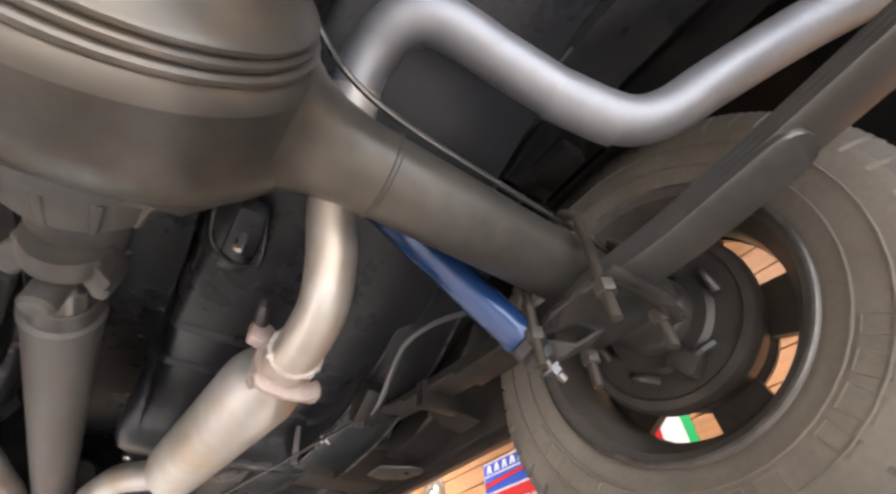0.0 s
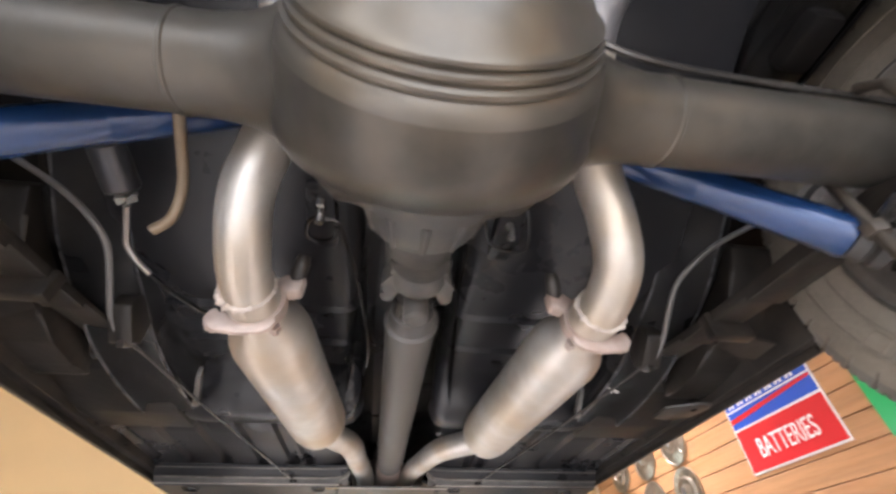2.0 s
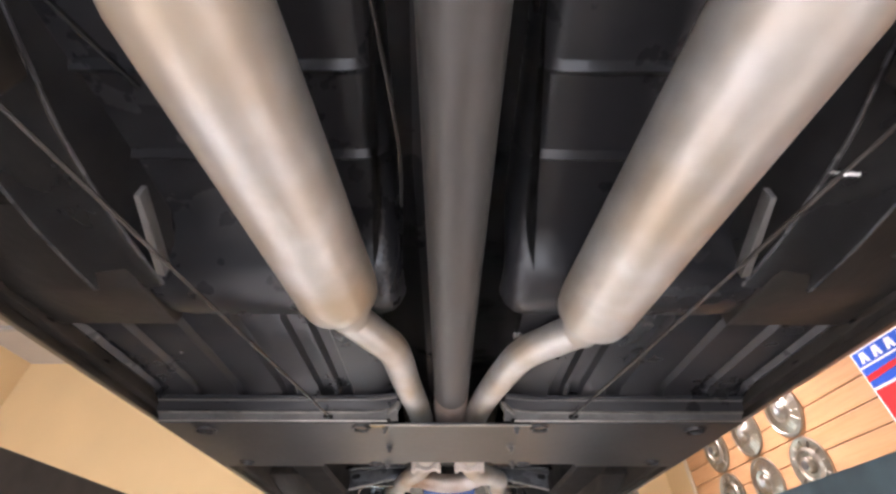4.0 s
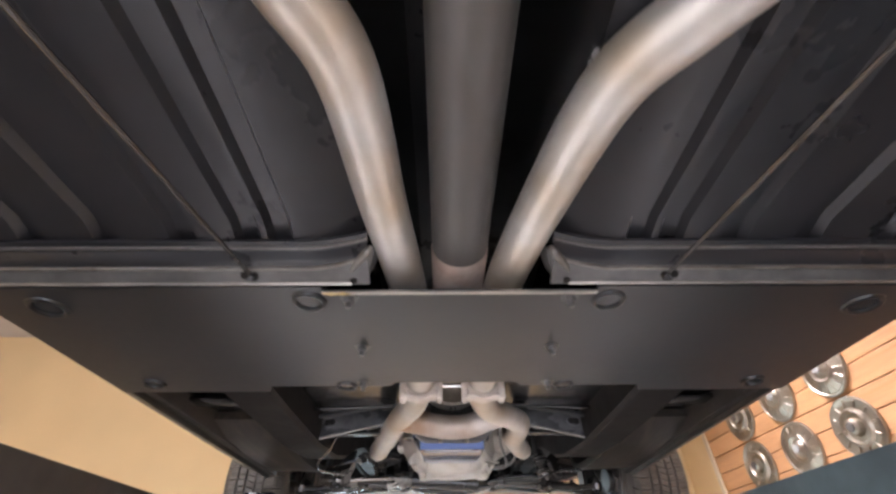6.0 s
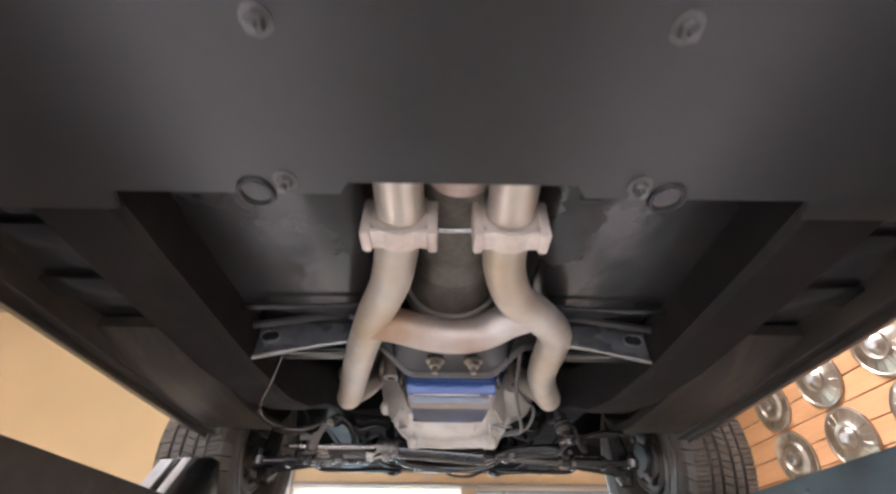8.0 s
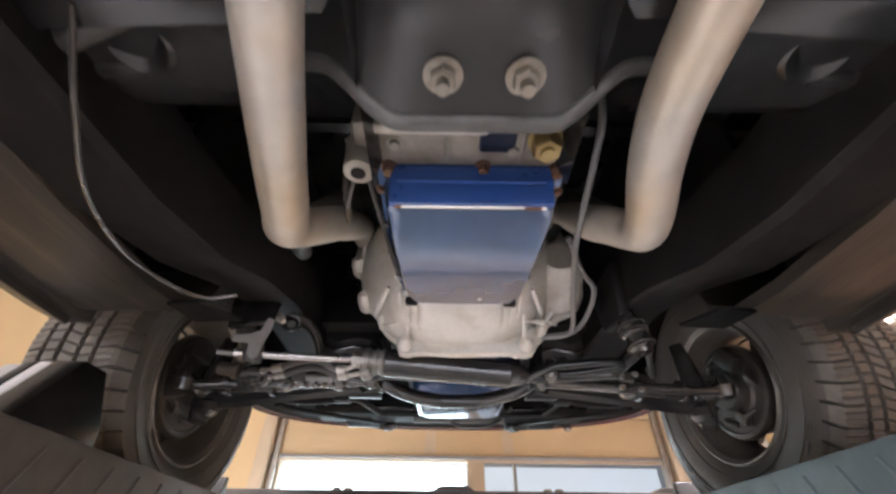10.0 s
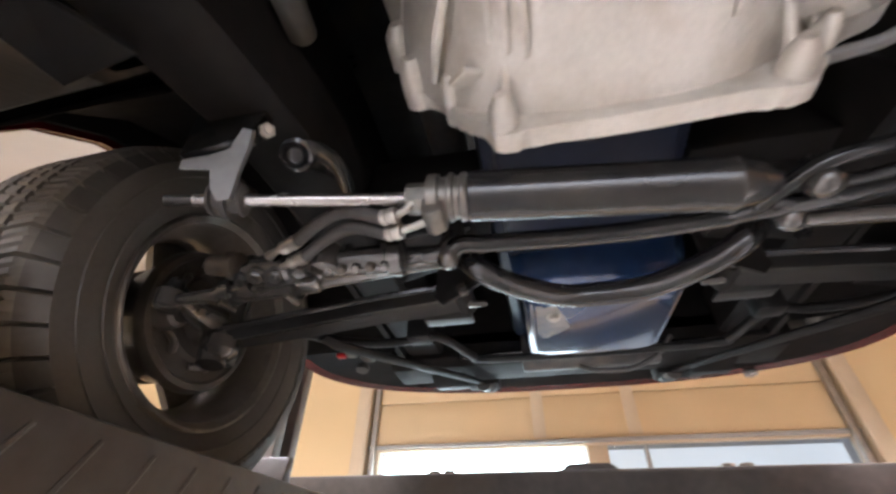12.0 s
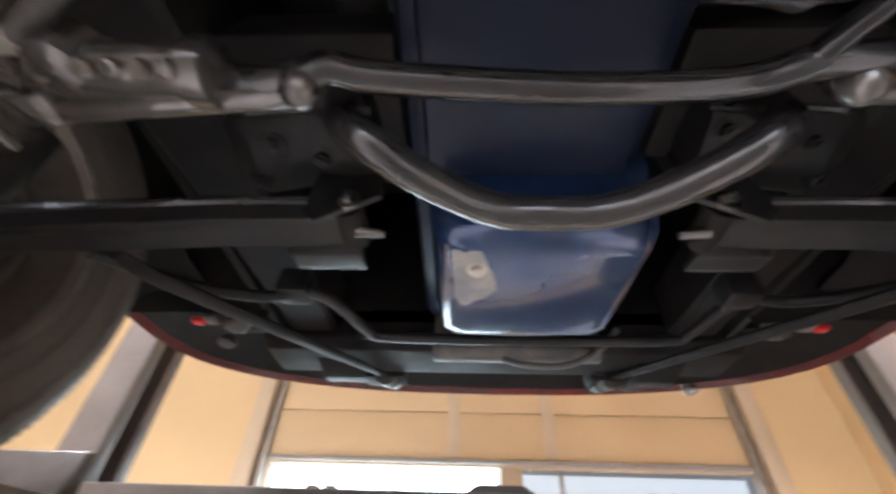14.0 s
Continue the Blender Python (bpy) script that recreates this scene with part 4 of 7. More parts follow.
def rails_and_sills():
    def each(side):
        # rear rail with its kick-up over the axle
        pts = [(-1.5, 2.02), (-0.9, 2.05), (-0.55, 2.08), (-0.30, 2.075), (-0.20, 2.04), (-0.12, 1.988), (-0.05, 1.937), (0.03, 1.880), (0.08, 1.855), (0.15, 1.829), (0.22, 1.806), (0.33, 1.790), (0.44, 1.785)]
        curve = [(p.y, p.z) for p in spline([(0, y, z) for y, z in pts], 5)]
        rows = [[(side * x, y, z + dz) for x, dz in ((0.388, 0.080), (0.404, 0.010), (0.410, 0.001), (0.430, -0.002), (0.480, -0.003), (0.494, -0.007), (0.501, -0.006), (0.510, 0.006), (0.530, 0.020), (0.536, 0.060))] for y, z in curve]
        part("rear_rail", bm_slab(rows, 0.10), UNDERCOAT, car, "undercoated rear frame rail that rises over the axle")
        # highlights along the rail edges, drawn as thin paler tubes
        for x, dz, r in ((0.499, -0.006, 0.0026), (0.407, 0.003, 0.0020)):
            part("rail_seam", bm_tube([(side * x, y, z + dz) for y, z in curve[12:]], r, 8, smooth=False), BRACKETBLACK, car, "paler seam drawn as the highlight along the rail")
        if side > 0:
            tongue = part("jack_plate", bm_prism([(0.528, 0.292), (0.585, 0.266), (0.612, 0.268), (0.620, 0.290), (0.608, 0.338), (0.566, 0.360), (0.530, 0.350)], "z", 1.764, 1.769, 0.002), SPRINGSTEEL, car, "pale dusty flat tongue under the torque box")
            part("tongue_hole", bm_turn([(0, 0.006), (0.001, 0.006), (0.001, 0)], (0.590, 0.296, 1.7638), (0, 0, -1), 12), MATTBLACK, tongue)
            for k in range(4):
                a = radians(45 + 90 * k)
                part("wire_clip", bm_tube([(0.385, 0.225, 1.768), (0.385 + 0.010 * math.cos(a), 0.225 + 0.006 * math.sin(a), 1.768 + 0.010 * math.sin(a))], 0.0018, 6), CLIP, car, "small bright clip on the handbrake wire")
        part("hanger_flap", bm_slab([[(side * 0.503, 0.052, 1.792), (side * 0.500, 0.078, 1.784)], [(side * 0.54, 0.045, 1.780), (side * 0.545, 0.095, 1.776)], [(side * 0.595, 0.060, 1.782), (side * 0.592, 0.108, 1.779)]], 0.005), DUSTY, car, "bent dusty flap of the spring hanger")
        # torque box and sill
        x0, x1 = bm_sides(0.432, 0.62, side)
        part("torque_box", bm_prism([(0.30, 1.80), (0.44, 1.778), (0.54, 1.782), (0.54, 1.86), (0.30, 1.88)], "x", x0, x1, 0.006), DUSTY, car, "dusty torque box ahead of the rear wheel")
        x0, x1 = bm_sides(0.545, 0.70, side)
        part("spring_hanger", bm_prism([(-0.01, 1.930), (0.015, 1.895), (0.05, 1.862), (0.09, 1.832), (0.14, 1.808), (0.20, 1.794), (0.26, 1.788), (0.30, 1.788), (0.325, 1.802), (0.34, 1.86), (0.10, 1.96), (0.02, 1.965)], "x", x0, x1, 0.008), DUSTY, car)
        outline = [(0.62, 1.772), (0.665, 1.772), (0.70, 1.784), (0.75, 1.806), (0.785, 1.835), (0.80, 1.88), (0.81, 1.95), (0.62, 1.95)]
        sill = part("sill", bm_prism([(side * x, z) for x, z in outline], "y", 0.02, 2.10, 0.004), DUSTY, car, "dusty black rocker sill")
        part("pinch_weld", bm_box(*bm_sides(0.640, 0.646, side), 0.04, 2.08, 1.760, 1.776, 0.001), DUSTY, sill)
        for y in (0.16, 0.30):
            part("drain_hole", bm_turn([(0, 0.007), (0.001, 0.007), (0.001, 0)], (side * 0.62, y + 0.36, 1.7795), (0, 0, -1), 14), BLACKPART, sill)
        # front rail, bent up to the front
        pts = [(1.17, 1.752), (1.3, 1.750), (1.6, 1.752), (1.80, 1.768), (1.95, 1.80), (2.10, 1.86), (2.25, 1.90), (2.6, 1.93), (3.2, 1.96)]
        x0, x1 = bm_sides(0.345, 0.445, side)
        rows = [[(x0, y, z), (x0 + 0.010, y, z - 0.008), (x1 - 0.010, y, z - 0.008), (x1, y, z)] for y, z in pts]
        part("front_rail", bm_slab(rows, 0.11), MATTBLACK, car, "black box-section front frame rail")
        # front torque box: wide tapered sheet between rail and sill
        rows = []
        for y, zi, zo in ((1.56, 1.80, 1.80), (1.66, 1.765, 1.782), (1.80, 1.758, 1.776), (1.96, 1.762, 1.776), (2.06, 1.775, 1.782), (2.11, 1.81, 1.80), (2.14, 1.90, 1.88)):
            rows.append([(side * (0.445 + (0.66 - 0.445) * s), y, zi + (zo - zi) * s) for s in (0, 0.25, 0.5, 0.75, 1.0)])
        part("front_torque_box", bm_slab(rows, 0.02), STREAKED, car, "dusty brown-black torque box with reflections painted as brown streaks")
        part("torque_box_flange", bm_slab([[(side * 0.40, 2.02, 1.768), (side * 0.45, 2.02, 1.765)], [(side * 0.36, 2.08, 1.770), (side * 0.44, 2.09, 1.772)]], 0.006), BLACKPART, car)
        # inner wing over the front wheel
        rows = []
        for k in range(9):
            a = radians(10 + 20 * k)
            y, z = FRONT_Y - 0.38 * math.cos(a), FRONT_Z + 0.02 + 0.36 * math.sin(a)
            rows.append([(side * 0.45, y, z), (side * 0.60, y, z + 0.012), (side * 0.80, y, z + 0.008)])
        part("inner_wing", bm_slab(rows, 0.012), MATTBLACK, car, "undercoated inner wing over the front wheel")
        bm = bm_box(*bm_sides(0.448, 0.462, side), 1.90, 3.15, 1.93, 2.42)
        part("apron", bm, MATTBLACK, car)
        # rear wheel house
        rows = []
        for k in range(1, 9):
            a = radians(6 + 21 * k)
            y, z = AXLE_Y - 0.38 * math.cos(a), AXLE_Z + 0.06 + 0.33 * math.sin(a)
            rows.append([(side * 0.535, y, z), (side * 0.68, y, z + 0.012), (side * 0.80, y, z + 0.006)])
        part("rear_wheel_house", bm_slab(rows, 0.012), MATTBLACK, car, "undercoated rear wheel house")
        part("wheel_house_wall", bm_box(*bm_sides(0.528, 0.542, side), -0.72, 0.05, 2.03, 2.4), MATTBLACK, car)
    mirrored(each)


def rear_axle():
    c = (0, 0.018, AXLE_Z - 0.004)
    dome = [(-0.432, 0.0), (-0.430, 0.0286), (-0.421, 0.0621), (-0.407, 0.0879), (-0.390, 0.1070), (-0.3800, 0.1145), (-0.3768, 0.1205), (-0.3738, 0.1210), (-0.3712, 0.1185), (-0.3688, 0.1238), (-0.3658, 0.1243), (-0.3632, 0.1220), (-0.3605, 0.1275), (-0.3572, 0.1280), (-0.3545, 0.1258), (-0.349, 0.1320), (-0.340, 0.1345), (-0.318, 0.1395), (-0.302, 0.1405), (-0.286, 0.1365), (-0.268, 0.1275), (-0.252, 0.1165), (-0.238, 0.1040), (-0.230, 0.0940), (-0.226, 0.0935), (-0.219, 0.0935), (-0.216, 0.0860), (-0.215, 0.070)]
    bm = bm_turn(dome[16:], c, (0, 1, 0), 64)
    for v in bm.verts:
        # the front of the housing is wider than it is deep
        v.co.x *= 1 + 0.30 * min(1.0, max(0.0, (v.co.y + 0.285) / 0.06))
    for side in (-1, 1):
        cone = [(0.02, 0.112), (0.085, 0.106), (0.108, 0.085), (0.125, 0.067), (0.142, 0.055), (0.162, 0.048), (0.19, 0.0440), (0.2165, 0.0435), (0.218, 0.0450), (0.221, 0.0450), (0.2225, 0.043), (0.46, 0.0425), (0.575, 0.042), (0.58, 0.055), (0.615, 0.058)]
        bm_turn(cone, (0, AXLE_Y, AXLE_Z), (side, 0, 0), 40, bm)
    axle = part("rear_axle", bm, AXLEPAINT, car, "dull grey-brown rear axle housing with a domed differential")
    part("rear_cover", bm_turn(dome[:17], c, (0, 1, 0), 64), AXLECOVER, axle, "paler domed rear cover with pressed ridges")
    # nose of the differential carrier with its ribs
    bm = bm_turn([(-0.245, 0.084), (-0.215, 0.080), (-0.206, 0.070), (-0.170, 0.064), (-0.160, 0.061), (-0.155, 0.056), (-0.150, 0.046), (-0.12, 0.041), (-0.085, 0.040), (-0.07, 0.038), (-0.07, 0.0)], (0, 0.015, AXLE_Z - 0.026), (0, 1, 0), 40)
    part("carrier_nose", bm, CASTIRON, axle, "cast iron carrier nose with ribs")
    for k in range(7):
        a = radians(180 + 30 * k)
        d = Vector((math.cos(a), 0, math.sin(a)))
        p0, p1 = Vector((0, -0.194, AXLE_Z - 0.026)) + d * 0.069, Vector((0, -0.145, AXLE_Z - 0.026)) + d * 0.059
        part("casting_rib", bm_tube([p0, p1], [0.006, 0.0045], 8, smooth=False), CASTIRON, axle)
    # brake pipe along the tube
    part("brake_pipe", bm_tube([(0.07, -0.350, 1.950), (0.11, -0.330, 1.922), (0.155, -0.318, 1.884), (0.22, -0.310, 1.871), (0.34, -0.307, 1.868), (0.46, -0.306, 1.867), (0.56, -0.304, 1.864)], 0.0038, 8), GREASY, axle, "thin steel brake pipe")


def leaf_springs():
    def each(side):
        x = side * 0.488
        arc = [(-1.05, 1.93), (-0.85, 1.87), (-0.65, 1.822), (-0.50, 1.799), (-0.40, 1.787), (AXLE_Y, 1.784), (-0.20, 1.787), (-0.05, 1.795), (0.10, 1.808), (0.25, 1.826)]
        first = None
        for n, (a, b) in enumerate(((0, 10), (1, 9), (2, 8), (3, 7))):
            # light on the rear half of each leaf is put into its paler material
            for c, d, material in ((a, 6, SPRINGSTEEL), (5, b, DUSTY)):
                rows = []
                for y, z in arc[c:d]:
                    zz = z - 0.0065 * n
                    rows.append([(x - 0.027, y, zz), (x - 0.024, y, zz - 0.002), (x + 0.024, y, zz - 0.002), (x + 0.027, y, zz)])
                if n and c == a:
                    # the leaf ends in a round tip
                    y, z = arc[c]
                    slope = (arc[c + 1][1] - z) / (arc[c + 1][0] - y)
                    for u, w in ((0.012, 0.95), (0.022, 0.75), (0.028, 0.45), (0.030, 0.12)):
                        zz = z - slope * u - 0.0065 * n
                        rows.insert(0, [(x - 0.027 * w, y - u, zz), (x - 0.024 * w, y - u, zz - 0.002), (x + 0.024 * w, y - u, zz - 0.002), (x + 0.027 * w, y - u, zz)])
                leaf = part("leaf_spring" if first is None else "spring_leaf", bm_slab(rows, 0.0062), material, first or car, "stack of dull steel spring leaves, rear half coloured paler as lit" if first is None else "")
                first = first or leaf
        for y in (0.03,):
            part("spring_clip", bm_box(x - 0.0345, x + 0.0345, y - 0.010, y + 0.010, 1.768, 1.808, 0.003), DUSTY, first, "riveted spring clip")
        part("spring_eye", bm_turn([(-0.034, 0.012), (-0.034, 0.026), (0.034, 0.026), (0.034, 0.012)], (x, 0.262, 1.828), (1, 0, 0), 20), GREASY, first)
        # clamp plate with four U-bolt ends
        plate_pts = [(0.438, -0.262), (0.450, -0.228), (0.472, -0.216), (0.535, -0.222), (0.542, -0.28), (0.535, -0.342), (0.44, -0.342), (0.436, -0.30)]
        plate = part("spring_plate", bm_prism([(side * p, q) for p, q in plate_pts], "z", 1.748, 1.757, 0.002), GREASY, car, "dark greasy spring clamp plate with U-bolts")
        for dx in (-0.045, 0.045):
            for y in (-0.330, -0.232):
                part("u_bolt", bm_tube([(x + dx, y, 1.705), (x + dx, y, 1.85), (x + dx, AXLE_Y + (y - AXLE_Y) * 0.7, 1.872)], 0.0062, 10, smooth=False), HUBBROWN, plate)
                part("u_bolt_nut", bm_hex((x + dx, y, 1.748), (0, 0, -1), 0.0115, 0.014), HUBBROWN, plate)
        part("plate_lip", bm_tube(mx(side, [(0.436, -0.342, 1.752), (0.49, -0.349, 1.742), (0.545, -0.345, 1.735)]), 0.010, 8, flat=0.35), GREASY, plate)
        part("shock_arm", bm_slab([[(side * 0.448, -0.200, 1.738), (side * 0.458, -0.228, 1.742)], [(side * 0.485, -0.215, 1.728), (side * 0.487, -0.250, 1.733)], [(side * 0.515, -0.245, 1.742), (side * 0.510, -0.280, 1.749)]], 0.004), SPRINGSTEEL, plate)
        part("bump_stop", bm_box(x - 0.024, x + 0.024, -0.345, -0.27, 2.005, 2.05, 0.010), MATTBLACK, car, "black rubber bump stop under the rail")
        part("bump_bracket", bm_prism([(-0.40, 2.07), (-0.37, 2.03), (-0.24, 2.03), (-0.21, 2.07)], "x", min(x - 0.05, x + 0.05), max(x - 0.05, x + 0.05), 0.003), BLACKPART, car)
    mirrored(each)


def shock_absorbers():
    def each(side):
        low, high = Vector((side * 0.477, -0.214, 1.725)), Vector((side * 0.181, -0.140, 2.013))
        d = (high - low).normalized()
        L = (high - low).length
        prof = [(0.036, 0.010), (0.040, 0.0225), (0.048, 0.0242), (0.054, 0.0235), (0.19, 0.0235), (0.194, 0.0240), (0.197, 0.0255), (L - 0.03, 0.0255), (L - 0.02, 0.021), (L, 0.012)]
        sh = part("shock_absorber", bm_turn(prof, low, d, 28), BLUEPAINT, car, "glossy blue telescopic rear shock absorber")
        part("rubber_bush", bm_turn([(0.006, 0.012), (0.008, 0.021), (0.018, 0.022), (0.022, 0.018), (0.026, 0.022), (0.038, 0.021), (0.04, 0.012)], low, d, 20), HOSE, sh, "rubber bush with washers")
        part("stud", bm_turn([(-0.024, 0.004), (-0.022, 0.005), (0.01, 0.005)], low, d, 10), BOLT, sh)
        part("nut", bm_hex(low - d * 0.004, -d, 0.010, 0.010, 0.016), GREASY, sh)
    mirrored(each)
    # small coil of the bump rubber behind the right-hand plate
    boot = part("bump_boot", bm_turn([(0.0, 0.012), (0.004, 0.026), (0.030, 0.030), (0.036, 0.024), (0.038, 0.0)], (0.572, -0.150, 1.888), (0.15, -0.35, -0.7), 24), HUBGREY, car, "pale rubber boot beside the spring")
    for k in range(3):
        part("boot_rib", bm_turn([(-0.003, 0.027), (0.0, 0.031), (0.003, 0.027)], Vector((0.572, -0.150, 1.888)) - Vector((0.15, -0.35, -0.7)) * (0.006 + 0.012 * k), (0.15, -0.35, -0.7), 24), HUBGREY if k != 1 else HOSE, boot)


def driveshaft():
    a, b = Vector((0.002, -0.035, 1.776)), Vector((0.0, 1.22, 1.815))
    d = (b - a).normalized()
    L = (b - a).length
    sh = part("driveshaft", bm_turn([(0.045, 0.02), (0.05, 0.030), (0.075, 0.033), (0.078, 0.0385), (0.086, 0.0385), (0.088, 0.0365), (0.80, 0.0365), (L, 0.0365), (L, 0)], a, d, 36), SHAFT, car, "dull grey steel driveshaft tube")
    part("shaft_sleeve", bm_turn([(0.895, 0.0364), (0.90, 0.0376), (L, 0.0376), (L, 0)], a, d, 36), CLAMPCAST, sh, "pinkish primered shaft end")
    # universal joint: flange yoke, cross and shaft yoke
    part("flange_yoke", bm_turn([(-0.058, 0.034), (-0.040, 0.036), (-0.026, 0.034), (-0.016, 0.028), (-0.01, 0.016)], a, d, 28), CASTIRON, sh)
    for s in (-1, 1):
        bm = bm_prism([(s * 0.010, -0.056), (s * 0.034, -0.058), (s * 0.038, -0.03), (s * 0.045, -0.012), (s * 0.044, 0.003), (s * 0.036, 0.009), (s * 0.028, 0.004), (s * 0.022, -0.018)], "z", a.z - 0.021, a.z + 0.021, 0.006)
        bm.transform(Matrix.Translation((a.x, a.y, 0)))
        part("yoke_ear", bm, CASTIRON, sh, "cast yoke ear")
        part("bearing_cap", bm_turn([(0.0, 0.0155), (0.034, 0.0155), (0.038, 0.012), (0.038, 0.006), (0.035, 0.0)], a + Vector((0, 0, -0.012 * s)), (0, 0, -s), 20), CASTIRON, sh)
    part("joint_cross", bm_tube([a - Vector((0.038, 0, 0)), a + Vector((0.038, 0, 0))], 0.011, 14, smooth=False), GREASY, sh)
    part("shaft_yoke", bm_turn([(0.005, 0.018), (0.012, 0.026), (0.05, 0.028), (0.055, 0.022)], a, d, 24), GREASY, sh)


def exhaust():
    def each(side):
        if side > 0:
            m0, m1 = Vector((0.231, 0.028, 1.752)), Vector((0.197, 0.500, 1.765))
            link = [(0.190, 0.53, 1.768), (0.160, 0.565, 1.770), (0.118, 0.625, 1.773), (0.090, 0.76, 1.783), (0.069, 0.90, 1.792), (0.058, 1.02, 1.792), (0.056, 1.16, 1.780), (0.056, 1.24, 1.772)]
            front = [(0.056, 1.235, 1.772), (0.060, 1.33, 1.772), (0.085, 1.41, 1.772), (0.125, 1.455, 1.774), (0.160, 1.505, 1.776), (0.171, 1.55, 1.777), (0.174, 1.64, 1.780), (0.180, 1.70, 1.783), (0.196, 1.765, 1.786), (0.218, 1.83, 1.790), (0.229, 1.872, 1.798), (0.226, 1.895, 1.817), (0.210, 1.914, 1.842), (0.196, 1.935, 1.866), (0.188, 1.965, 1.905), (0.187, 2.01, 1.965), (0.195, 2.10, 2.05)]
        else:
            m0, m1 = Vector((-0.187, 0.028, 1.752)), Vector((-0.152, 0.462, 1.765))
            link = [(-0.150, 0.495, 1.768), (-0.125, 0.545, 1.770), (-0.098, 0.610, 1.773), (-0.088, 0.76, 1.783), (-0.076, 0.90, 1.792), (-0.068, 1.02, 1.792), (-0.066, 1.16, 1.780), (-0.066, 1.24, 1.772)]
            front = [(-0.066, 1.235, 1.772), (-0.086, 1.36, 1.771), (-0.124, 1.47, 1.774), (-0.163, 1.60, 1.778), (-0.201, 1.75, 1.785), (-0.222, 1.84, 1.790), (-0.232, 1.872, 1.797), (-0.228, 1.897, 1.815), (-0.208, 1.920, 1.840), (-0.194, 1.946, 1.868), (-0.189, 1.99, 1.905), (-0.194, 2.06, 1.965), (-0.205, 2.16, 2.03), (-0.215, 2.3, 2.10)]
        d = (m1 - m0).normalized()
        L = (m1 - m0).length
        body = [(-0.076, 0.0305), (-0.030, 0.031), (-0.012, 0.034), (0.004, 0.044), (0.020, 0.051), (0.036, 0.0535), (L - 0.05, 0.0535), (L - 0.03, 0.051), (L - 0.014, 0.042), (L - 0.002, 0.032), (L + 0.03, 0.0275)]
        muf = part("muffler", bm_turn(body, m0, d, 40), EXHAUST, car, "long round aluminised muffler with heat-tinted ends")
        part("connecting_pipe", bm_tube([m1 + d * 0.01] + link, 0.0268, 24, 8), EXHAUST, muf)
        # bend up and over the axle, in front of the muffler
        s = side
        x = abs(m0.x)
        if side > 0:
            over = [(x + 0.002, -0.02, 1.748), (x + 0.006, -0.07, 1.752), (x + 0.006, -0.115, 1.775), (x - 0.007, -0.150, 1.815), (x - 0.026, -0.180, 1.855), (x - 0.042, -0.225, 1.890), (x - 0.060, -0.285, 1.935)]
        else:
            over = [(x + 0.002, -0.02, 1.748), (x + 0.004, -0.07, 1.752), (x + 0.004, -0.115, 1.775), (x + 0.001, -0.150, 1.808), (x - 0.012, -0.178, 1.845), (x - 0.030, -0.215, 1.885), (x - 0.030, -0.285, 1.935)]
        pipe = part("over_axle_pipe", bm_tube(mx(s, over), 0.0285, 26, 8), EXHAUST, car, "bent exhaust pipe that climbs over the axle")
        rng = random.Random(3 + side)
        lumps = [m0 - d * (0.076 + 0.003 * rng.random()) + Vector((math.cos(2 * math.pi * k / 40) * 0.0300, 0, math.sin(2 * math.pi * k / 40) * 0.0300)) for k in range(41)]
        bead = bm_tube(lumps, [0.0030 + 0.0030 * (k % 2) * rng.random() for k in range(41)], 7, smooth=False)
        part("weld_bead", bead, PALECAST, pipe, "lumpy pale weld bead")
        tail = [over[-2], over[-1], (0.172, -0.328, 1.957), (0.184, -0.364, 1.963), (0.215, -0.388, 1.962), (0.29, -0.397, 1.948), (0.37, -0.410, 1.922), (0.414, -0.424, 1.909), (0.446, -0.442, 1.906), (0.470, -0.470, 1.913), (0.494, -0.514, 1.931), (0.545, -0.605, 1.962), (0.60, -0.70, 1.985), (0.64, -0.80, 1.99), (0.67, -1.0, 1.985), (0.69, -1.35, 1.96), (0.69, -1.75, 1.93)]
        part("tailpipe", bm_tube(mx(s, tail), 0.0278, 26, 8), TAILSTEEL, pipe, "clean silver-grey tailpipe")
        part("pipe_step", bm_tube(mx(s, [(0.352, -0.405, 1.929), (0.40, -0.419, 1.912), (0.425, -0.428, 1.905)]), 0.0292, 26, 6), TAILSTEEL, pipe)
        # saddle clamp: collar, flat saddle below with two nuts, tab and hanger above
        cl = m0 - d * 0.042
        clamp = part("pipe_clamp", bm_turn([(-0.007, 0.0305), (-0.008, 0.0365), (0.008, 0.0365), (0.007, 0.0305)], cl, d, 32, caps=False), CLAMPCAST, car, "dusty pinkish saddle clamp with two nuts")
        cl = cl + Vector((s * 0.009, 0, 0.003))
        part("saddle", bm_prism([(cl.x - 0.026, cl.z - 0.0445), (cl.x, cl.z - 0.047), (cl.x + 0.026, cl.z - 0.0445), (cl.x + 0.036, cl.z - 0.038), (cl.x + 0.041, cl.z - 0.029), (cl.x + 0.037, cl.z - 0.019), (cl.x + 0.031, cl.z - 0.014), (cl.x + 0.022, cl.z - 0.026), (cl.x, cl.z - 0.034), (cl.x - 0.022, cl.z - 0.026), (cl.x - 0.031, cl.z - 0.014), (cl.x - 0.037, cl.z - 0.019), (cl.x - 0.041, cl.z - 0.029), (cl.x - 0.036, cl.z - 0.038)], "y", cl.y - 0.009, cl.y + 0.000, 0.003), CLAMPCAST, clamp)
        for ex in (-0.030, 0.030):
            part("clamp_nut", bm_hex((cl.x + ex * 1.2, cl.y + 0.003, cl.z - 0.029), (0, 1, -0.1), 0.0078, 0.009, 0.0, 0.007), CLAMPCAST, clamp)
        cl = cl - Vector((s * 0.009, 0, 0.003))
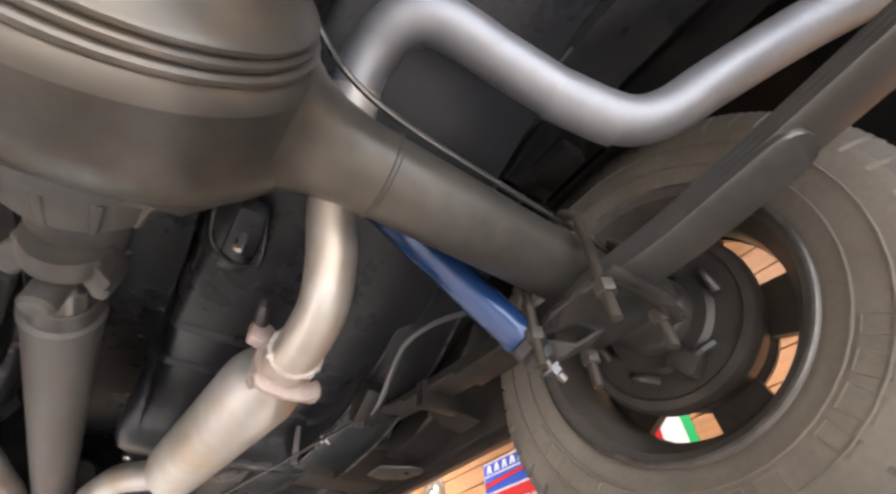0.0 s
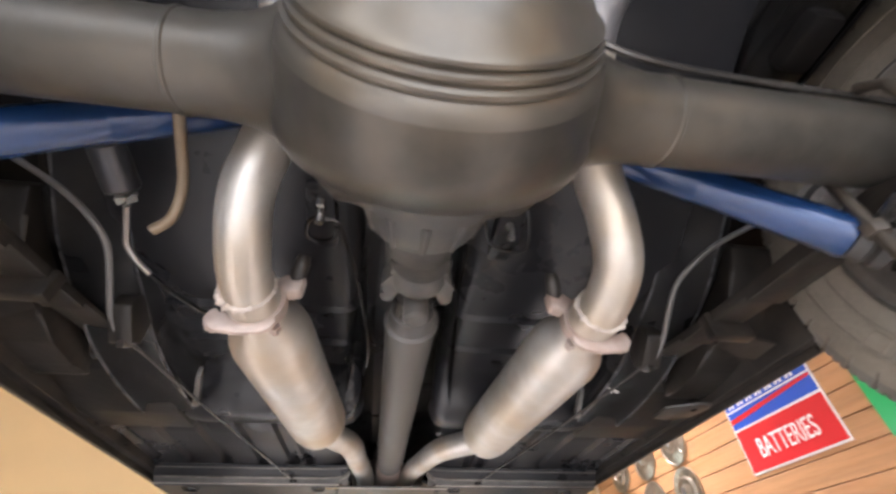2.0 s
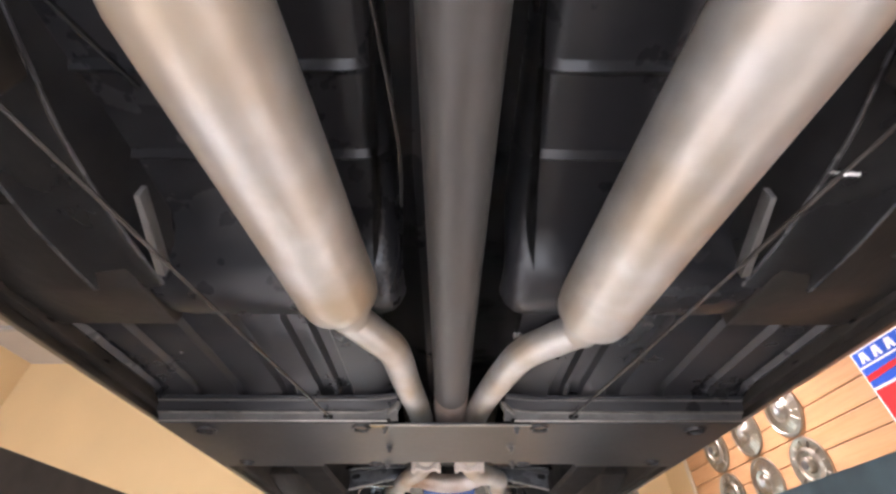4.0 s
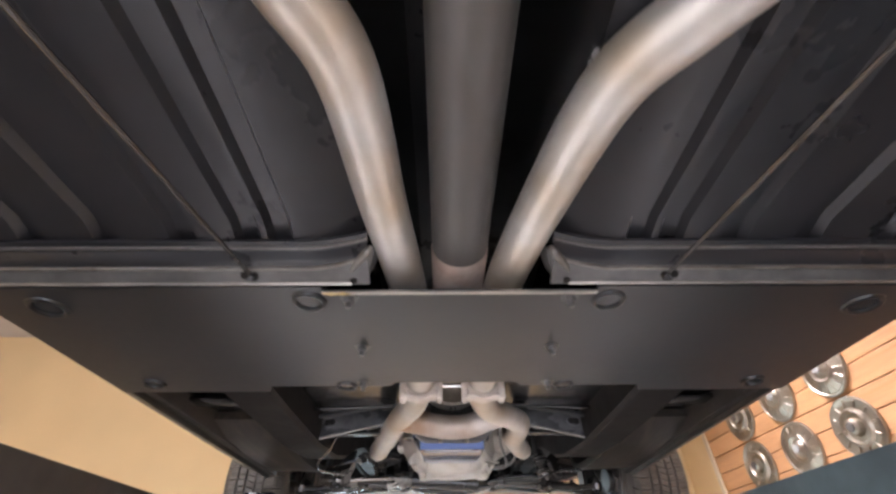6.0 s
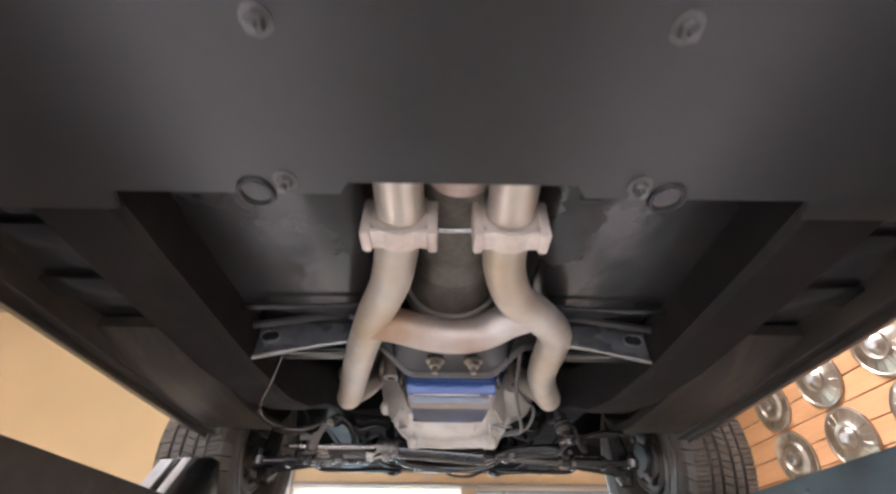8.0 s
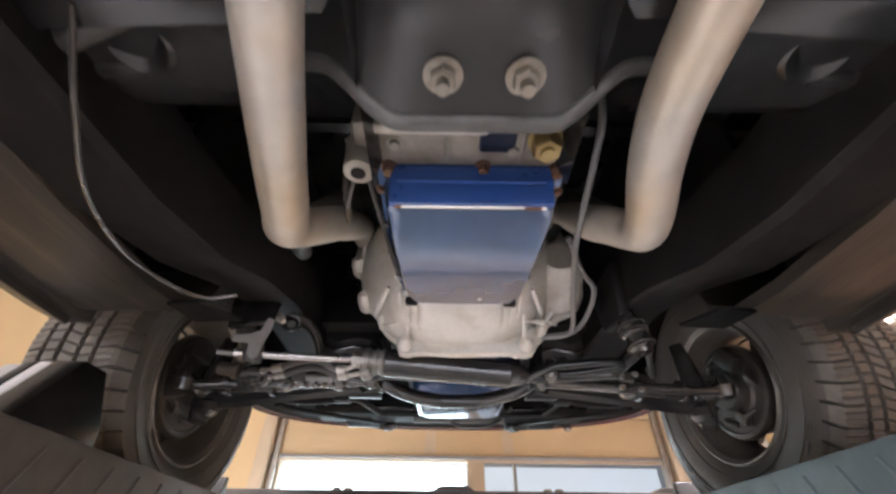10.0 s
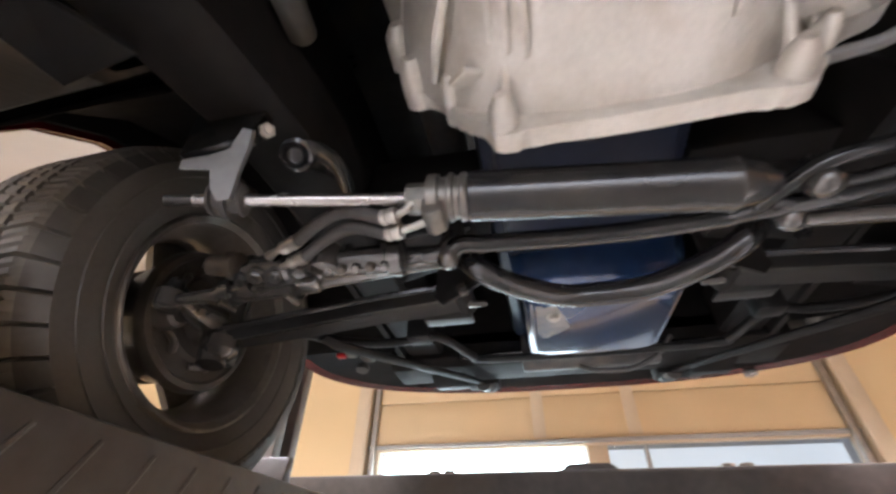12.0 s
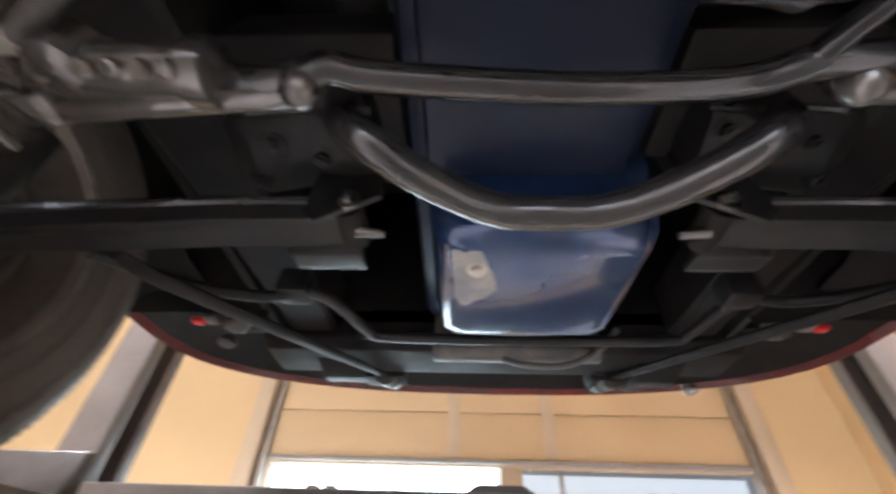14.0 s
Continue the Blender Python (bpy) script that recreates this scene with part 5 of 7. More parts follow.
        part("clamp_tab", bm_prism([(cl.x - s * 0.030, cl.z + 0.012), (cl.x - s * 0.050, cl.z + 0.018), (cl.x - s * 0.052, cl.z + 0.044), (cl.x - s * 0.028, cl.z + 0.040), (cl.x - s * 0.016, cl.z + 0.030)], "y", cl.y - 0.012, cl.y + 0.010, 0.004), CLAMPCAST, clamp, "pinkish rusty clamp tab")
        part("hanger_rubber", bm_tube([cl + Vector((-s * 0.040, -0.004, 0.036)), cl + Vector((-s * 0.043, -0.012, 0.044)), cl + Vector((-s * 0.046, -0.020, 0.054)), cl + Vector((-s * 0.048, -0.026, 0.062))], [0.009, 0.0105, 0.0105, 0.007], 14), DUSTY, clamp, "dusty rubber hanger")
        # front part
        part("front_pipe", bm_tube(mx(1, front), 0.0275, 26, 8), SHADEDPIPE, car, "silver front exhaust pipe, darkened for shade")
        xx = link[-1][0]
        fc = part("front_clamp", bm_turn([(-0.014, 0.028), (-0.014, 0.036), (0.014, 0.036), (0.014, 0.028)], (xx, 1.252, 1.772), (0, 1, 0), 28), PALECAST, car, "pale cast clamp ahead of the cross plate")
        for ex in (-0.036, 0.036):
            part("clamp_leg", bm_box(xx + ex - 0.006, xx + ex + 0.006, 1.236, 1.268, 1.736, 1.79, 0.004), PALECAST, fc)
        part("clamp_saddle", bm_box(xx - 0.040, xx + 0.040, 1.238, 1.266, 1.740, 1.750, 0.004), PALECAST, fc)
    mirrored(each)
    part("crossover_pipe", bm_tube([(-0.130, 1.488, 1.775), (-0.09, 1.488, 1.770), (-0.045, 1.498, 1.763), (0.0, 1.502, 1.760), (0.045, 1.493, 1.762), (0.085, 1.464, 1.769), (0.122, 1.448, 1.774)], 0.0275, 26, 8), EXHAUSTHOT, car, "curved silver crossover pipe between the front pipes")
    part("stay_rod", bm_tube([(-0.11, 1.262, 1.775), (-0.02, 1.268, 1.772), (0.028, 1.266, 1.772)], 0.003, 8), CLIP, car, "thin bright stay rod")
    part("stay_nut", bm_hex((0.022, 1.266, 1.772), (1, 0, 0), 0.007, 0.012), CLIP, car)


def transmission():
    # pan: rounded tray with a bolted rim
    rim = [(-0.112, 1.806), (0.118, 1.806), (0.121, 1.815), (0.117, 1.95), (0.107, 2.096), (-0.101, 2.096), (-0.112, 1.95), (-0.115, 1.815)]
    gear = part("gearbox", bm_turn([(1.30, 0.045), (1.32, 0.058), (1.50, 0.062), (1.515, 0.074), (1.53, 0.074), (1.56, 0.085), (1.70, 0.088), (1.72, 0.086), (1.80, 0.086), (2.08, 0.086), (2.10, 0.08)], (0, 0, 1.935), (0, 1, 0), 40), GRIMEALU, car, "grimy cast aluminium automatic gearbox case")
    bm = bm_prism(rim, "z", 1.838, 1.846, 0.0015)
    part("pan_gasket", bm_prism([(x * 1.03, y + (0.003 if y > 1.9 else -0.003)) for x, y in rim], "z", 1.8465, 1.851), BLACKPART, gear, "black gasket")
    part("pan_rim", bm, BLUEPAINT, gear, "blue rim of the oil pan")
    bm = bmesh.new()
    levels = [(1.8405, 0.94), (1.822, 0.91), (1.800, 0.86), (1.792, 0.84), (1.788, 0.79)]
    rings = []
    base_pts = [(-0.106, 1.814), (-0.09, 1.810), (0.0, 1.809), (0.096, 1.810), (0.112, 1.814), (0.116, 1.83), (0.115, 1.88), (0.112, 1.95), (0.108, 2.02), (0.104, 2.058), (0.088, 2.086), (0.0, 2.089), (-0.082, 2.086), (-0.098, 2.058), (-0.102, 2.02), (-0.106, 1.95), (-0.109, 1.88), (-0.110, 1.82)]
    cx, cy = 0.003, 1.935
    for z, s in levels:
        ring = []
        for x, y in base_pts:
            sy = s if y > 1.9 else s - 0.02
            yy = cy + (y - cy) * (0.5 + 0.5 * s) if y > cy else cy + (y - cy) * (sy * 1.05)
            tilt = 0.055 * (yy - 1.80)
            ring.append(bm.verts.new((cx + (x - cx) * (0.45 + 0.55 * s), yy, z + (tilt if z < 1.83 else 0))))
        rings.append(ring)
    n = len(base_pts)
    for a, b in zip(rings, rings[1:]):
        for k in range(n):
            bm.faces.new((a[k], a[(k + 1) % n], b[(k + 1) % n], b[k]))
    bm.faces.new(rings[-1])
    bm.faces.new(rings[0])
    part("oil_pan", bm, GREYBLUE, gear, "grey-blue painted gearbox oil pan with a scuffed edge")
    # scuffed bare edge along the rear step
    part("pan_step", bm_prism([(1.8055, 1.8375), (1.8065, 1.8125), (1.8165, 1.7862), (1.8235, 1.7868), (1.83, 1.8375)], "x", -0.094, 0.100), PANBLUE, gear, "stronger blue rear step of the pan")
    part("pan_bead", bm_tube([(-0.086, 1.8062, 1.8125), (0.003, 1.8060, 1.8125), (0.092, 1.8062, 1.8125)], 0.0022, 8), PANBLUE, gear, "blue bead along the step")
    for x0, x1 in ((-0.088, -0.080), (0.066, 0.086)):
        part("rust_spot", bm_tube([(x0, 1.8239, 1.7868), (x1, 1.8239, 1.7868)], 0.0026, 6), RUSTBOLT, gear, "orange rust on the scraped edge")
    part("bare_edge", bm_tube([(-0.085, 1.8240, 1.7870), (0.0, 1.8235, 1.7865), (0.092, 1.8240, 1.7870)], 0.0022, 6), ZINC, gear, "scraped bare metal edge of the pan")
    b = part("pan_bolt", bm_hex((-0.098, 1.808, 1.838), (0, 0, -1), 0.0075, 0.012, 0.010), RUSTBOLT, gear)
    for x, y in ((0.018, 1.809), (0.108, 1.811)):
        twin(b, (x + 0.098, y - 1.811, 0.0))
    part("drain_button", bm_turn([(0.0, 0.004), (0.002, 0.0035), (0.002, 0)], (0.03, 2.055, 1.8035), (0, 0, -1), 14), BOLT, gear)
    part("tail_collar", bm_turn([(1.585, 0.066), (1.588, 0.093), (1.598, 0.097), (1.622, 0.097), (1.626, 0.088)], (0, 0, 1.935), (0, 1, 0), 40), CASTALU, gear, "cast collar of the gearbox tail housing")
    part("collar_seal", bm_turn([(1.624, 0.088), (1.626, 0.101), (1.634, 0.101), (1.636, 0.088)], (0, 0, 1.935), (0, 1, 0), 40), HOSE, gear, "dark joint ring")
    for x in (-0.004, 0.008):
        part("cast_mark", bm_box(x, x + 0.003, 1.596, 1.612, 1.8366, 1.842), GREASY, gear)
    # case behind the pan: bosses, webs and a brass fitting
    part("case_block", bm_box(-0.125, 0.118, 1.735, 1.815, 1.842, 1.92, 0.010), GRIMEALU, gear)
    for x0, x1, z0 in ((-0.135, -0.105, 1.835), (-0.06, -0.045, 1.846), (0.01, 0.055, 1.838)):
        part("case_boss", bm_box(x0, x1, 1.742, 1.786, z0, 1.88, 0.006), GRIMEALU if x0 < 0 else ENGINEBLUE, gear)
    # bolts along both sides of the pan rim
    for k in range(4):
        for x in (-0.112, 0.117):
            y = 1.845 + 0.066 * k
            part("rim_bolt", bm_hex((x * (1.0 if y < 1.95 else 1.0 - (y - 1.95) * 0.72), y, 1.838), (0, 0, -1), 0.005, 0.005, 0.007), RUSTBOLT if k == 0 else GREASY, gear)
    for x0, x1, y0, y1, z0 in ((-0.100, -0.070, 1.744, 1.752, 1.836), (-0.030, -0.022, 1.738, 1.800, 1.839), (0.060, 0.066, 1.738, 1.800, 1.839)):
        part("case_web", bm_box(x0, x1, y0, y1, z0, 1.86, 0.003), GRIMEALU, gear)
    for x, y in ((-0.088, 1.775), (-0.012, 1.760), (0.052, 1.782)):
        part("case_bolt", bm_hex((x, y, 1.842), (0, 0, -1), 0.007, 0.007, 0.010), BOLT, gear)
    part("brass_fitting", bm_hex((0.086, 1.765, 1.838), (0, 0, -1), 0.0175, 0.022, 0.020, 0.006), BRASS, gear, "brass hexagon fitting")
    part("case_ear", bm_turn([(0.0, 0.012), (0.002, 0.0175), (0.03, 0.019), (0.05, 0.022), (0.05, 0)], (-0.129, 1.792, 1.808), (0, 0, 1), 20), GRIMEALU, gear, "round cast ear with a bore")
    part("ear_bore", bm_turn([(0.0, 0.009), (0.0008, 0.009), (0.0008, 0)], (-0.129, 1.792, 1.8085), (0, 0, -1), 14), MATTBLACK, gear)
    part("case_flange", bm_box(-0.118, 0.020, 1.738, 1.752, 1.826, 1.848, 0.004), CASTALU, gear, "cast flange strip of the case")
    part("lever", bm_turn([(0.0, 0.022), (0.012, 0.022), (0.014, 0.010), (0.022, 0.010)], (-0.132, 1.80, 1.875), (-1, 0, -0.4), 20), CASTALU, gear)
    part("lever_arm", bm_tube([(-0.145, 1.80, 1.87), (-0.165, 1.86, 1.865), (-0.172, 1.93, 1.86)], 0.005, 8), GREASY, gear)
    part("linkage_rod", bm_tube([(-0.172, 1.93, 1.855), (-0.165, 1.89, 1.85), (-0.145, 1.83, 1.86)], 0.0030, 8), GREASY, gear)
    part("pan_gasket_pipe", bm_tube([(-0.128, 1.815, 1.845), (-0.122, 1.86, 1.836), (-0.108, 2.00, 1.832), (-0.104, 2.04, 1.836)], 0.0032, 8), HOSE, gear)
    # cooler pipes on the right
    part("cooler_pipe", bm_tube([(0.142, 1.70, 1.93), (0.150, 1.74, 1.862), (0.155, 1.80, 1.846), (0.170, 1.95, 1.842), (0.196, 2.08, 1.834), (0.216, 2.175, 1.820), (0.208, 2.205, 1.815), (0.160, 2.212, 1.812)], 0.0046, 10), CABLE, gear, "thin steel cooler pipe")
    part("cooler_pipe", bm_tube([(0.170, 1.98, 1.875), (0.212, 2.06, 1.862), (0.242, 2.10, 1.852), (0.245, 2.17, 1.838), (0.226, 2.212, 1.826), (0.170, 2.222, 1.820)], 0.0046, 10), CABLE, gear, "thin steel cooler pipe")


def bell_housing():
    """Flared bell casting: sections along y from the gearbox to the engine flange, with lugs, tabs and a starter pocket."""
    secs = [(2.05, 0.112, 0.100, 1.930), (2.075, 0.150, 0.116, 1.934), (2.095, 0.166, 0.130, 1.940), (2.125, 0.182, 0.149, 1.949), (2.16, 0.196, 0.168, 1.958), (2.19, 0.205, 0.182, 1.966), (2.214, 0.210, 0.190, 1.970)]
    bm = bmesh.new()
    rings = []
    seg = 64
    for y, rx, rz, zc in secs:
        ring = []
        for k in range(seg):
            a = 2 * math.pi * k / seg
            c, s = math.cos(a), math.sin(a)
            r = (abs(c) ** 3.0 + abs(s) ** 3.0) ** (-1 / 3.0)
            narrow = 1.0 if s > 0 else 1.0 - 0.26 * abs(s) ** 1.8
            ring.append(bm.verts.new((rx * r * c * narrow, y, zc + rz * r * s * 0.94)))
        rings.append(ring)
    for a, b in zip(rings, rings[1:]):
        for k in range(seg):
            bm.faces.new((a[k], a[(k + 1) % seg], b[(k + 1) % seg], b[k]))
    bm.faces.new(rings[0])
    bm.faces.new(rings[-1])
    bell = part("bell_housing", bm, CASTALU, car, "pale cast aluminium bell housing with bolt lugs")
    # thin engine flange with an uneven cast edge
    edge = [(-0.080, 1.7800), (0.0, 1.7765), (0.10, 1.7800), (0.118, 1.776), (0.142, 1.779), (0.150, 1.796), (0.172, 1.818), (0.178, 1.838), (0.205, 1.856), (0.238, 1.872), (0.258, 1.90), (0.262, 1.96), (0.250, 2.06), (0.18, 2.14), (-0.18, 2.14), (-0.222, 2.05), (-0.228, 1.985), (-0.212, 1.952), (-0.186, 1.932), (-0.182, 1.912), (-0.205, 1.900), (-0.203, 1.878), (-0.172, 1.868), (-0.156, 1.838), (-0.142, 1.816), (-0.118, 1.798), (-0.114, 1.778), (-0.092, 1.775)]
    outline = [(p.x, p.y) for p in spline([(x, z, 0) for x, z in edge + edge[:1]], 4)][:-1]
    part("engine_flange", bm_prism(outline, "y", 2.210, 2.230, 0.0025), CASTALU, bell, "cast flange with an uneven edge")
    # bosses: a turned lug in the flange with a rib that runs back into the casting
    for x, z, r in ((-0.103, 1.792, 0.0135), (0.130, 1.795, 0.0135), (-0.190, 1.889, 0.0165), (-0.214, 1.978, 0.018), (0.160, 1.822, 0.011), (-0.150, 1.842, 0.010)):
        lug = part("bolt_lug", bm_turn([(-0.034, r * 0.45), (-0.022, r * 0.9), (-0.010, r), (0.018, r * 1.05), (0.020, r * 0.9)], (x, 2.214, z), (0, 1, 0), 16), CASTALU, bell)
        part("lug_bolt", bm_hex((x, 2.190, z), (0, -1, 0), r * 0.42, 0.006), BOLT, lug)
        part("casting_rib", bm_tube([(x, 2.222, z - 0.004), (x * 0.97, 2.19, z + 0.010), (x * 0.92, 2.15, z + 0.034)], [0.0065, 0.005, 0.003], 8), CASTALU, bell)
    # bent tabs: one on the driver's side, an open bracket on the other
    for x, y, z, rx, ry, rz, w, d in ((-0.126, 2.178, 1.822, 0.35, -0.55, 0.65, 0.019, 0.012), (0.148, 2.170, 1.823, 0.3, 0.45, -0.55, 0.020, 0.011), (0.168, 2.186, 1.832, 0.3, 0.45, -0.55, 0.020, 0.011), (0.176, 2.172, 1.838, 0.3, -0.9, -0.55, 0.012, 0.012)):
        bm = bm_box(-w, w, -d, d, -0.0028, 0.0028, 0.0012)
        bm.transform(Matrix.Translation((x, y, z)) @ Euler((rx, ry, rz)).to_matrix().to_4x4())
        part("bent_tab", bm, CASTALU, bell)
    for s in (-1, 1):
        for k in range(3):
            x = s * (0.078 + 0.014 * k)
            part("casting_web", bm_prism([(2.085, 1.822 + 0.004 * k), (2.135, 1.803 + 0.008 * k), (2.16, 1.803 + 0.009 * k), (2.16, 1.86), (2.085, 1.86)], "x", x - 0.0025, x + 0.0025, 0.001), CASTALU, bell)
        part("web_gap", bm_box(s * 0.085 - 0.011, s * 0.085 + 0.011, 2.086, 2.098, 1.812, 1.83, 0.003), MATTBLACK, bell, "dark opening between the webs")
        part("side_ridge", bm_tube([(s * 0.128, 2.09, 1.846), (s * 0.150, 2.14, 1.836), (s * 0.163, 2.185, 1.842)], [0.004, 0.006, 0.004], 8), CASTALU, bell)
    # pocket for the starter, with its rim
    part("starter_bulge", bm_turn([(-0.115, 0.030), (-0.100, 0.044), (-0.07, 0.056), (-0.02, 0.063), (0.0, 0.066), (0.006, 0.070), (0.014, 0.070)], (0.196, 2.212, 1.930), (0.06, 1, 0.03), 36), CASTALU, bell, "rounded starter pocket of the casting")
    part("pocket_ridge", bm_tube([(0.150, 2.10, 1.896), (0.158, 2.15, 1.878), (0.164, 2.205, 1.868)], 0.005, 8), CASTALU, bell)


def gearbox_crossmember():
    z = 1.782
    rows = []

    def ramp(a, y):
        u = min(1.0, max(0.0, (a - 0.036 - (y - 1.577) * 0.26) / 0.085))
        return u * u * (3 - 2 * u)
    for y, dz in ((1.572, 0.0), (1.580, -0.004), (1.60, 0.012), (1.63, 0.018), (1.66, 0.010), (1.695, 0.004), (1.703, -0.002), (1.712, 0.002)):
        row = []
        for x in (-0.40, -0.33, -0.26, -0.19, -0.155, -0.14, -0.125, -0.11, -0.095, -0.08, -0.065, -0.045, 0.0, 0.045, 0.065, 0.08, 0.095, 0.11, 0.125, 0.14, 0.155, 0.19, 0.26, 0.33, 0.40):
            a = abs(x)
            lift = 0.045 * ramp(a, y)
            if a > 0.19:
                lift = 0.045 - (a - 0.19) / 0.21 * 0.035
            back = -0.035 * ramp(a, y)
            yy = y + back * (1.0 if y > 1.6 else 0.7)
            row.append((x, yy, z + dz + lift))
        rows.append(row)
    cm = part("gearbox_crossmember", bm_slab(rows, 0.006), PLATE, car, "black pressed steel gearbox crossmember with two mount bolts")
    # front lip is grey, not black: its highlight is put into the colour
    for y, zz, material in ((1.577, 1.781, PLATE), (1.706, 1.784, RAILGREY)):
        line = [(0.013 * n, y - (0.035 if y > 1.6 else 0.0245) * ramp(abs(0.013 * n), y), zz + 0.045 * ramp(abs(0.013 * n), y)) for n in range(-14, 15)]
        part("rolled_edge", bm_tube(line, 0.0095, 14, flat=0.8), material, cm)
    for x in (-0.031, 0.042):
        part("mount_bolt", bm_hex((x, 1.662, 1.79), (0, 0, -1), 0.0125, 0.012, 0.018, 0.012), BOLT, cm, "bright mount bolt with a wide washer")
    part("mount_rubber", bm_box(-0.06, 0.07, 1.62, 1.70, 1.80, 1.86, 0.01), HOSE, cm)

    def each(side):
        face = [(0.17, 1.793), (0.25, 1.778), (0.355, 1.755), (0.388, 1.757), (0.392, 1.775), (0.374, 1.826), (0.33, 1.834), (0.17, 1.850)]
        part("side_bracket", bm_prism([(side * x, z) for x, z in face], "y", 1.583, 1.589, 0.0015), BRACKETBLACK, cm, "glossy black pressed side bracket with slotted holes")
        part("bracket_flange", bm_prism([(side * x, y) for x, y in ((0.17, 1.588), (0.355, 1.588), (0.39, 1.592), (0.39, 1.622), (0.34, 1.618), (0.17, 1.612))], "z", 1.770, 1.774, 0.001), BLACKPART, cm)
        # highlight on the bracket's lower lip, put in as a pale tube
        part("bracket_lip", bm_tube(mx(side, [(0.175, 1.584, 1.792), (0.22, 1.583, 1.784), (0.27, 1.583, 1.774), (0.31, 1.583, 1.765), (0.352, 1.583, 1.756), (0.388, 1.584, 1.757)]), [0.002, 0.0042, 0.0028, 0.0045, 0.003, 0.0035], 8), GLAND, cm, "lip in pale steel, painted as a highlight")
        part("bracket_rib", bm_tube(mx(side, [(0.172, 1.583, 1.848), (0.25, 1.582, 1.842), (0.33, 1.582, 1.833), (0.373, 1.583, 1.826)]), [0.004, 0.003, 0.0045, 0.003], 8), BLACKPART, cm)
        rows = [[(side * x, y + 0.012 * (0.39 - x) / 0.22, z + 0.012 * (0.39 - x) / 0.22) for x in (0.17, 0.22, 0.28, 0.34, 0.39)] for y, z in ((1.592, 1.776), (1.63, 1.796), (1.68, 1.806), (1.715, 1.826), (1.725, 1.85))]
        part("outrigger", bm_slab(rows, 0.005), UNDERCOAT, cm, "undercoated sheet between crossmember and rail")
        part("seam_bead", bm_tube(mx(side, [(0.15, 1.485, 1.806), (0.24, 1.490, 1.804), (0.36, 1.497, 1.804), (0.40, 1.53, 1.803), (0.43, 1.575, 1.803)]), [0.004, 0.0025, 0.0055, 0.0025, 0.004, 0.002], 8), BLACKPART, cm, "glossy seam sealer bead")
        for x, z in ((0.330, 1.797), (0.318, 1.799)):
            part("slot", bm_turn([(-0.001, 0.0085), (0.0012, 0.0085), (0.001, 0.0)], (side * x, 1.583, z), (0, -1, 0), 16), MATTBLACK, cm, "dark slotted hole")
        part("pressed_rim", bm_tube([(side * (0.324 + 0.017 * math.cos(2 * math.pi * k / 20)), 1.5825, 1.798 + 0.0115 * math.sin(2 * math.pi * k / 20)) for k in range(21)], 0.0018, 6, smooth=False), BRACKETBLACK, cm)
        for x, z in ((0.352, 1.772), (0.372, 1.788), (0.35, 1.81)):
            part("bracket_rivet", bm_turn([(0, 0.006), (0.003, 0.005), (0.004, 0.0)], (side * x, 1.583, z), (0, -1, 0), 12), BRACKETBLACK, cm)
        part("bracket_bolt", bm_hex((side * 0.372, 1.606, 1.770), (0, 0, -1), 0.008, 0.006, 0.011), GREASY, cm)
        part("dimple", bm_turn([(0.0, 0.03), (0.004, 0.026), (0.002, 0.016), (-0.003, 0.0)], (side * 0.297, 1.645, 1.806), (0, 0, -1), 24), BLACKPART, cm)
    mirrored(each)


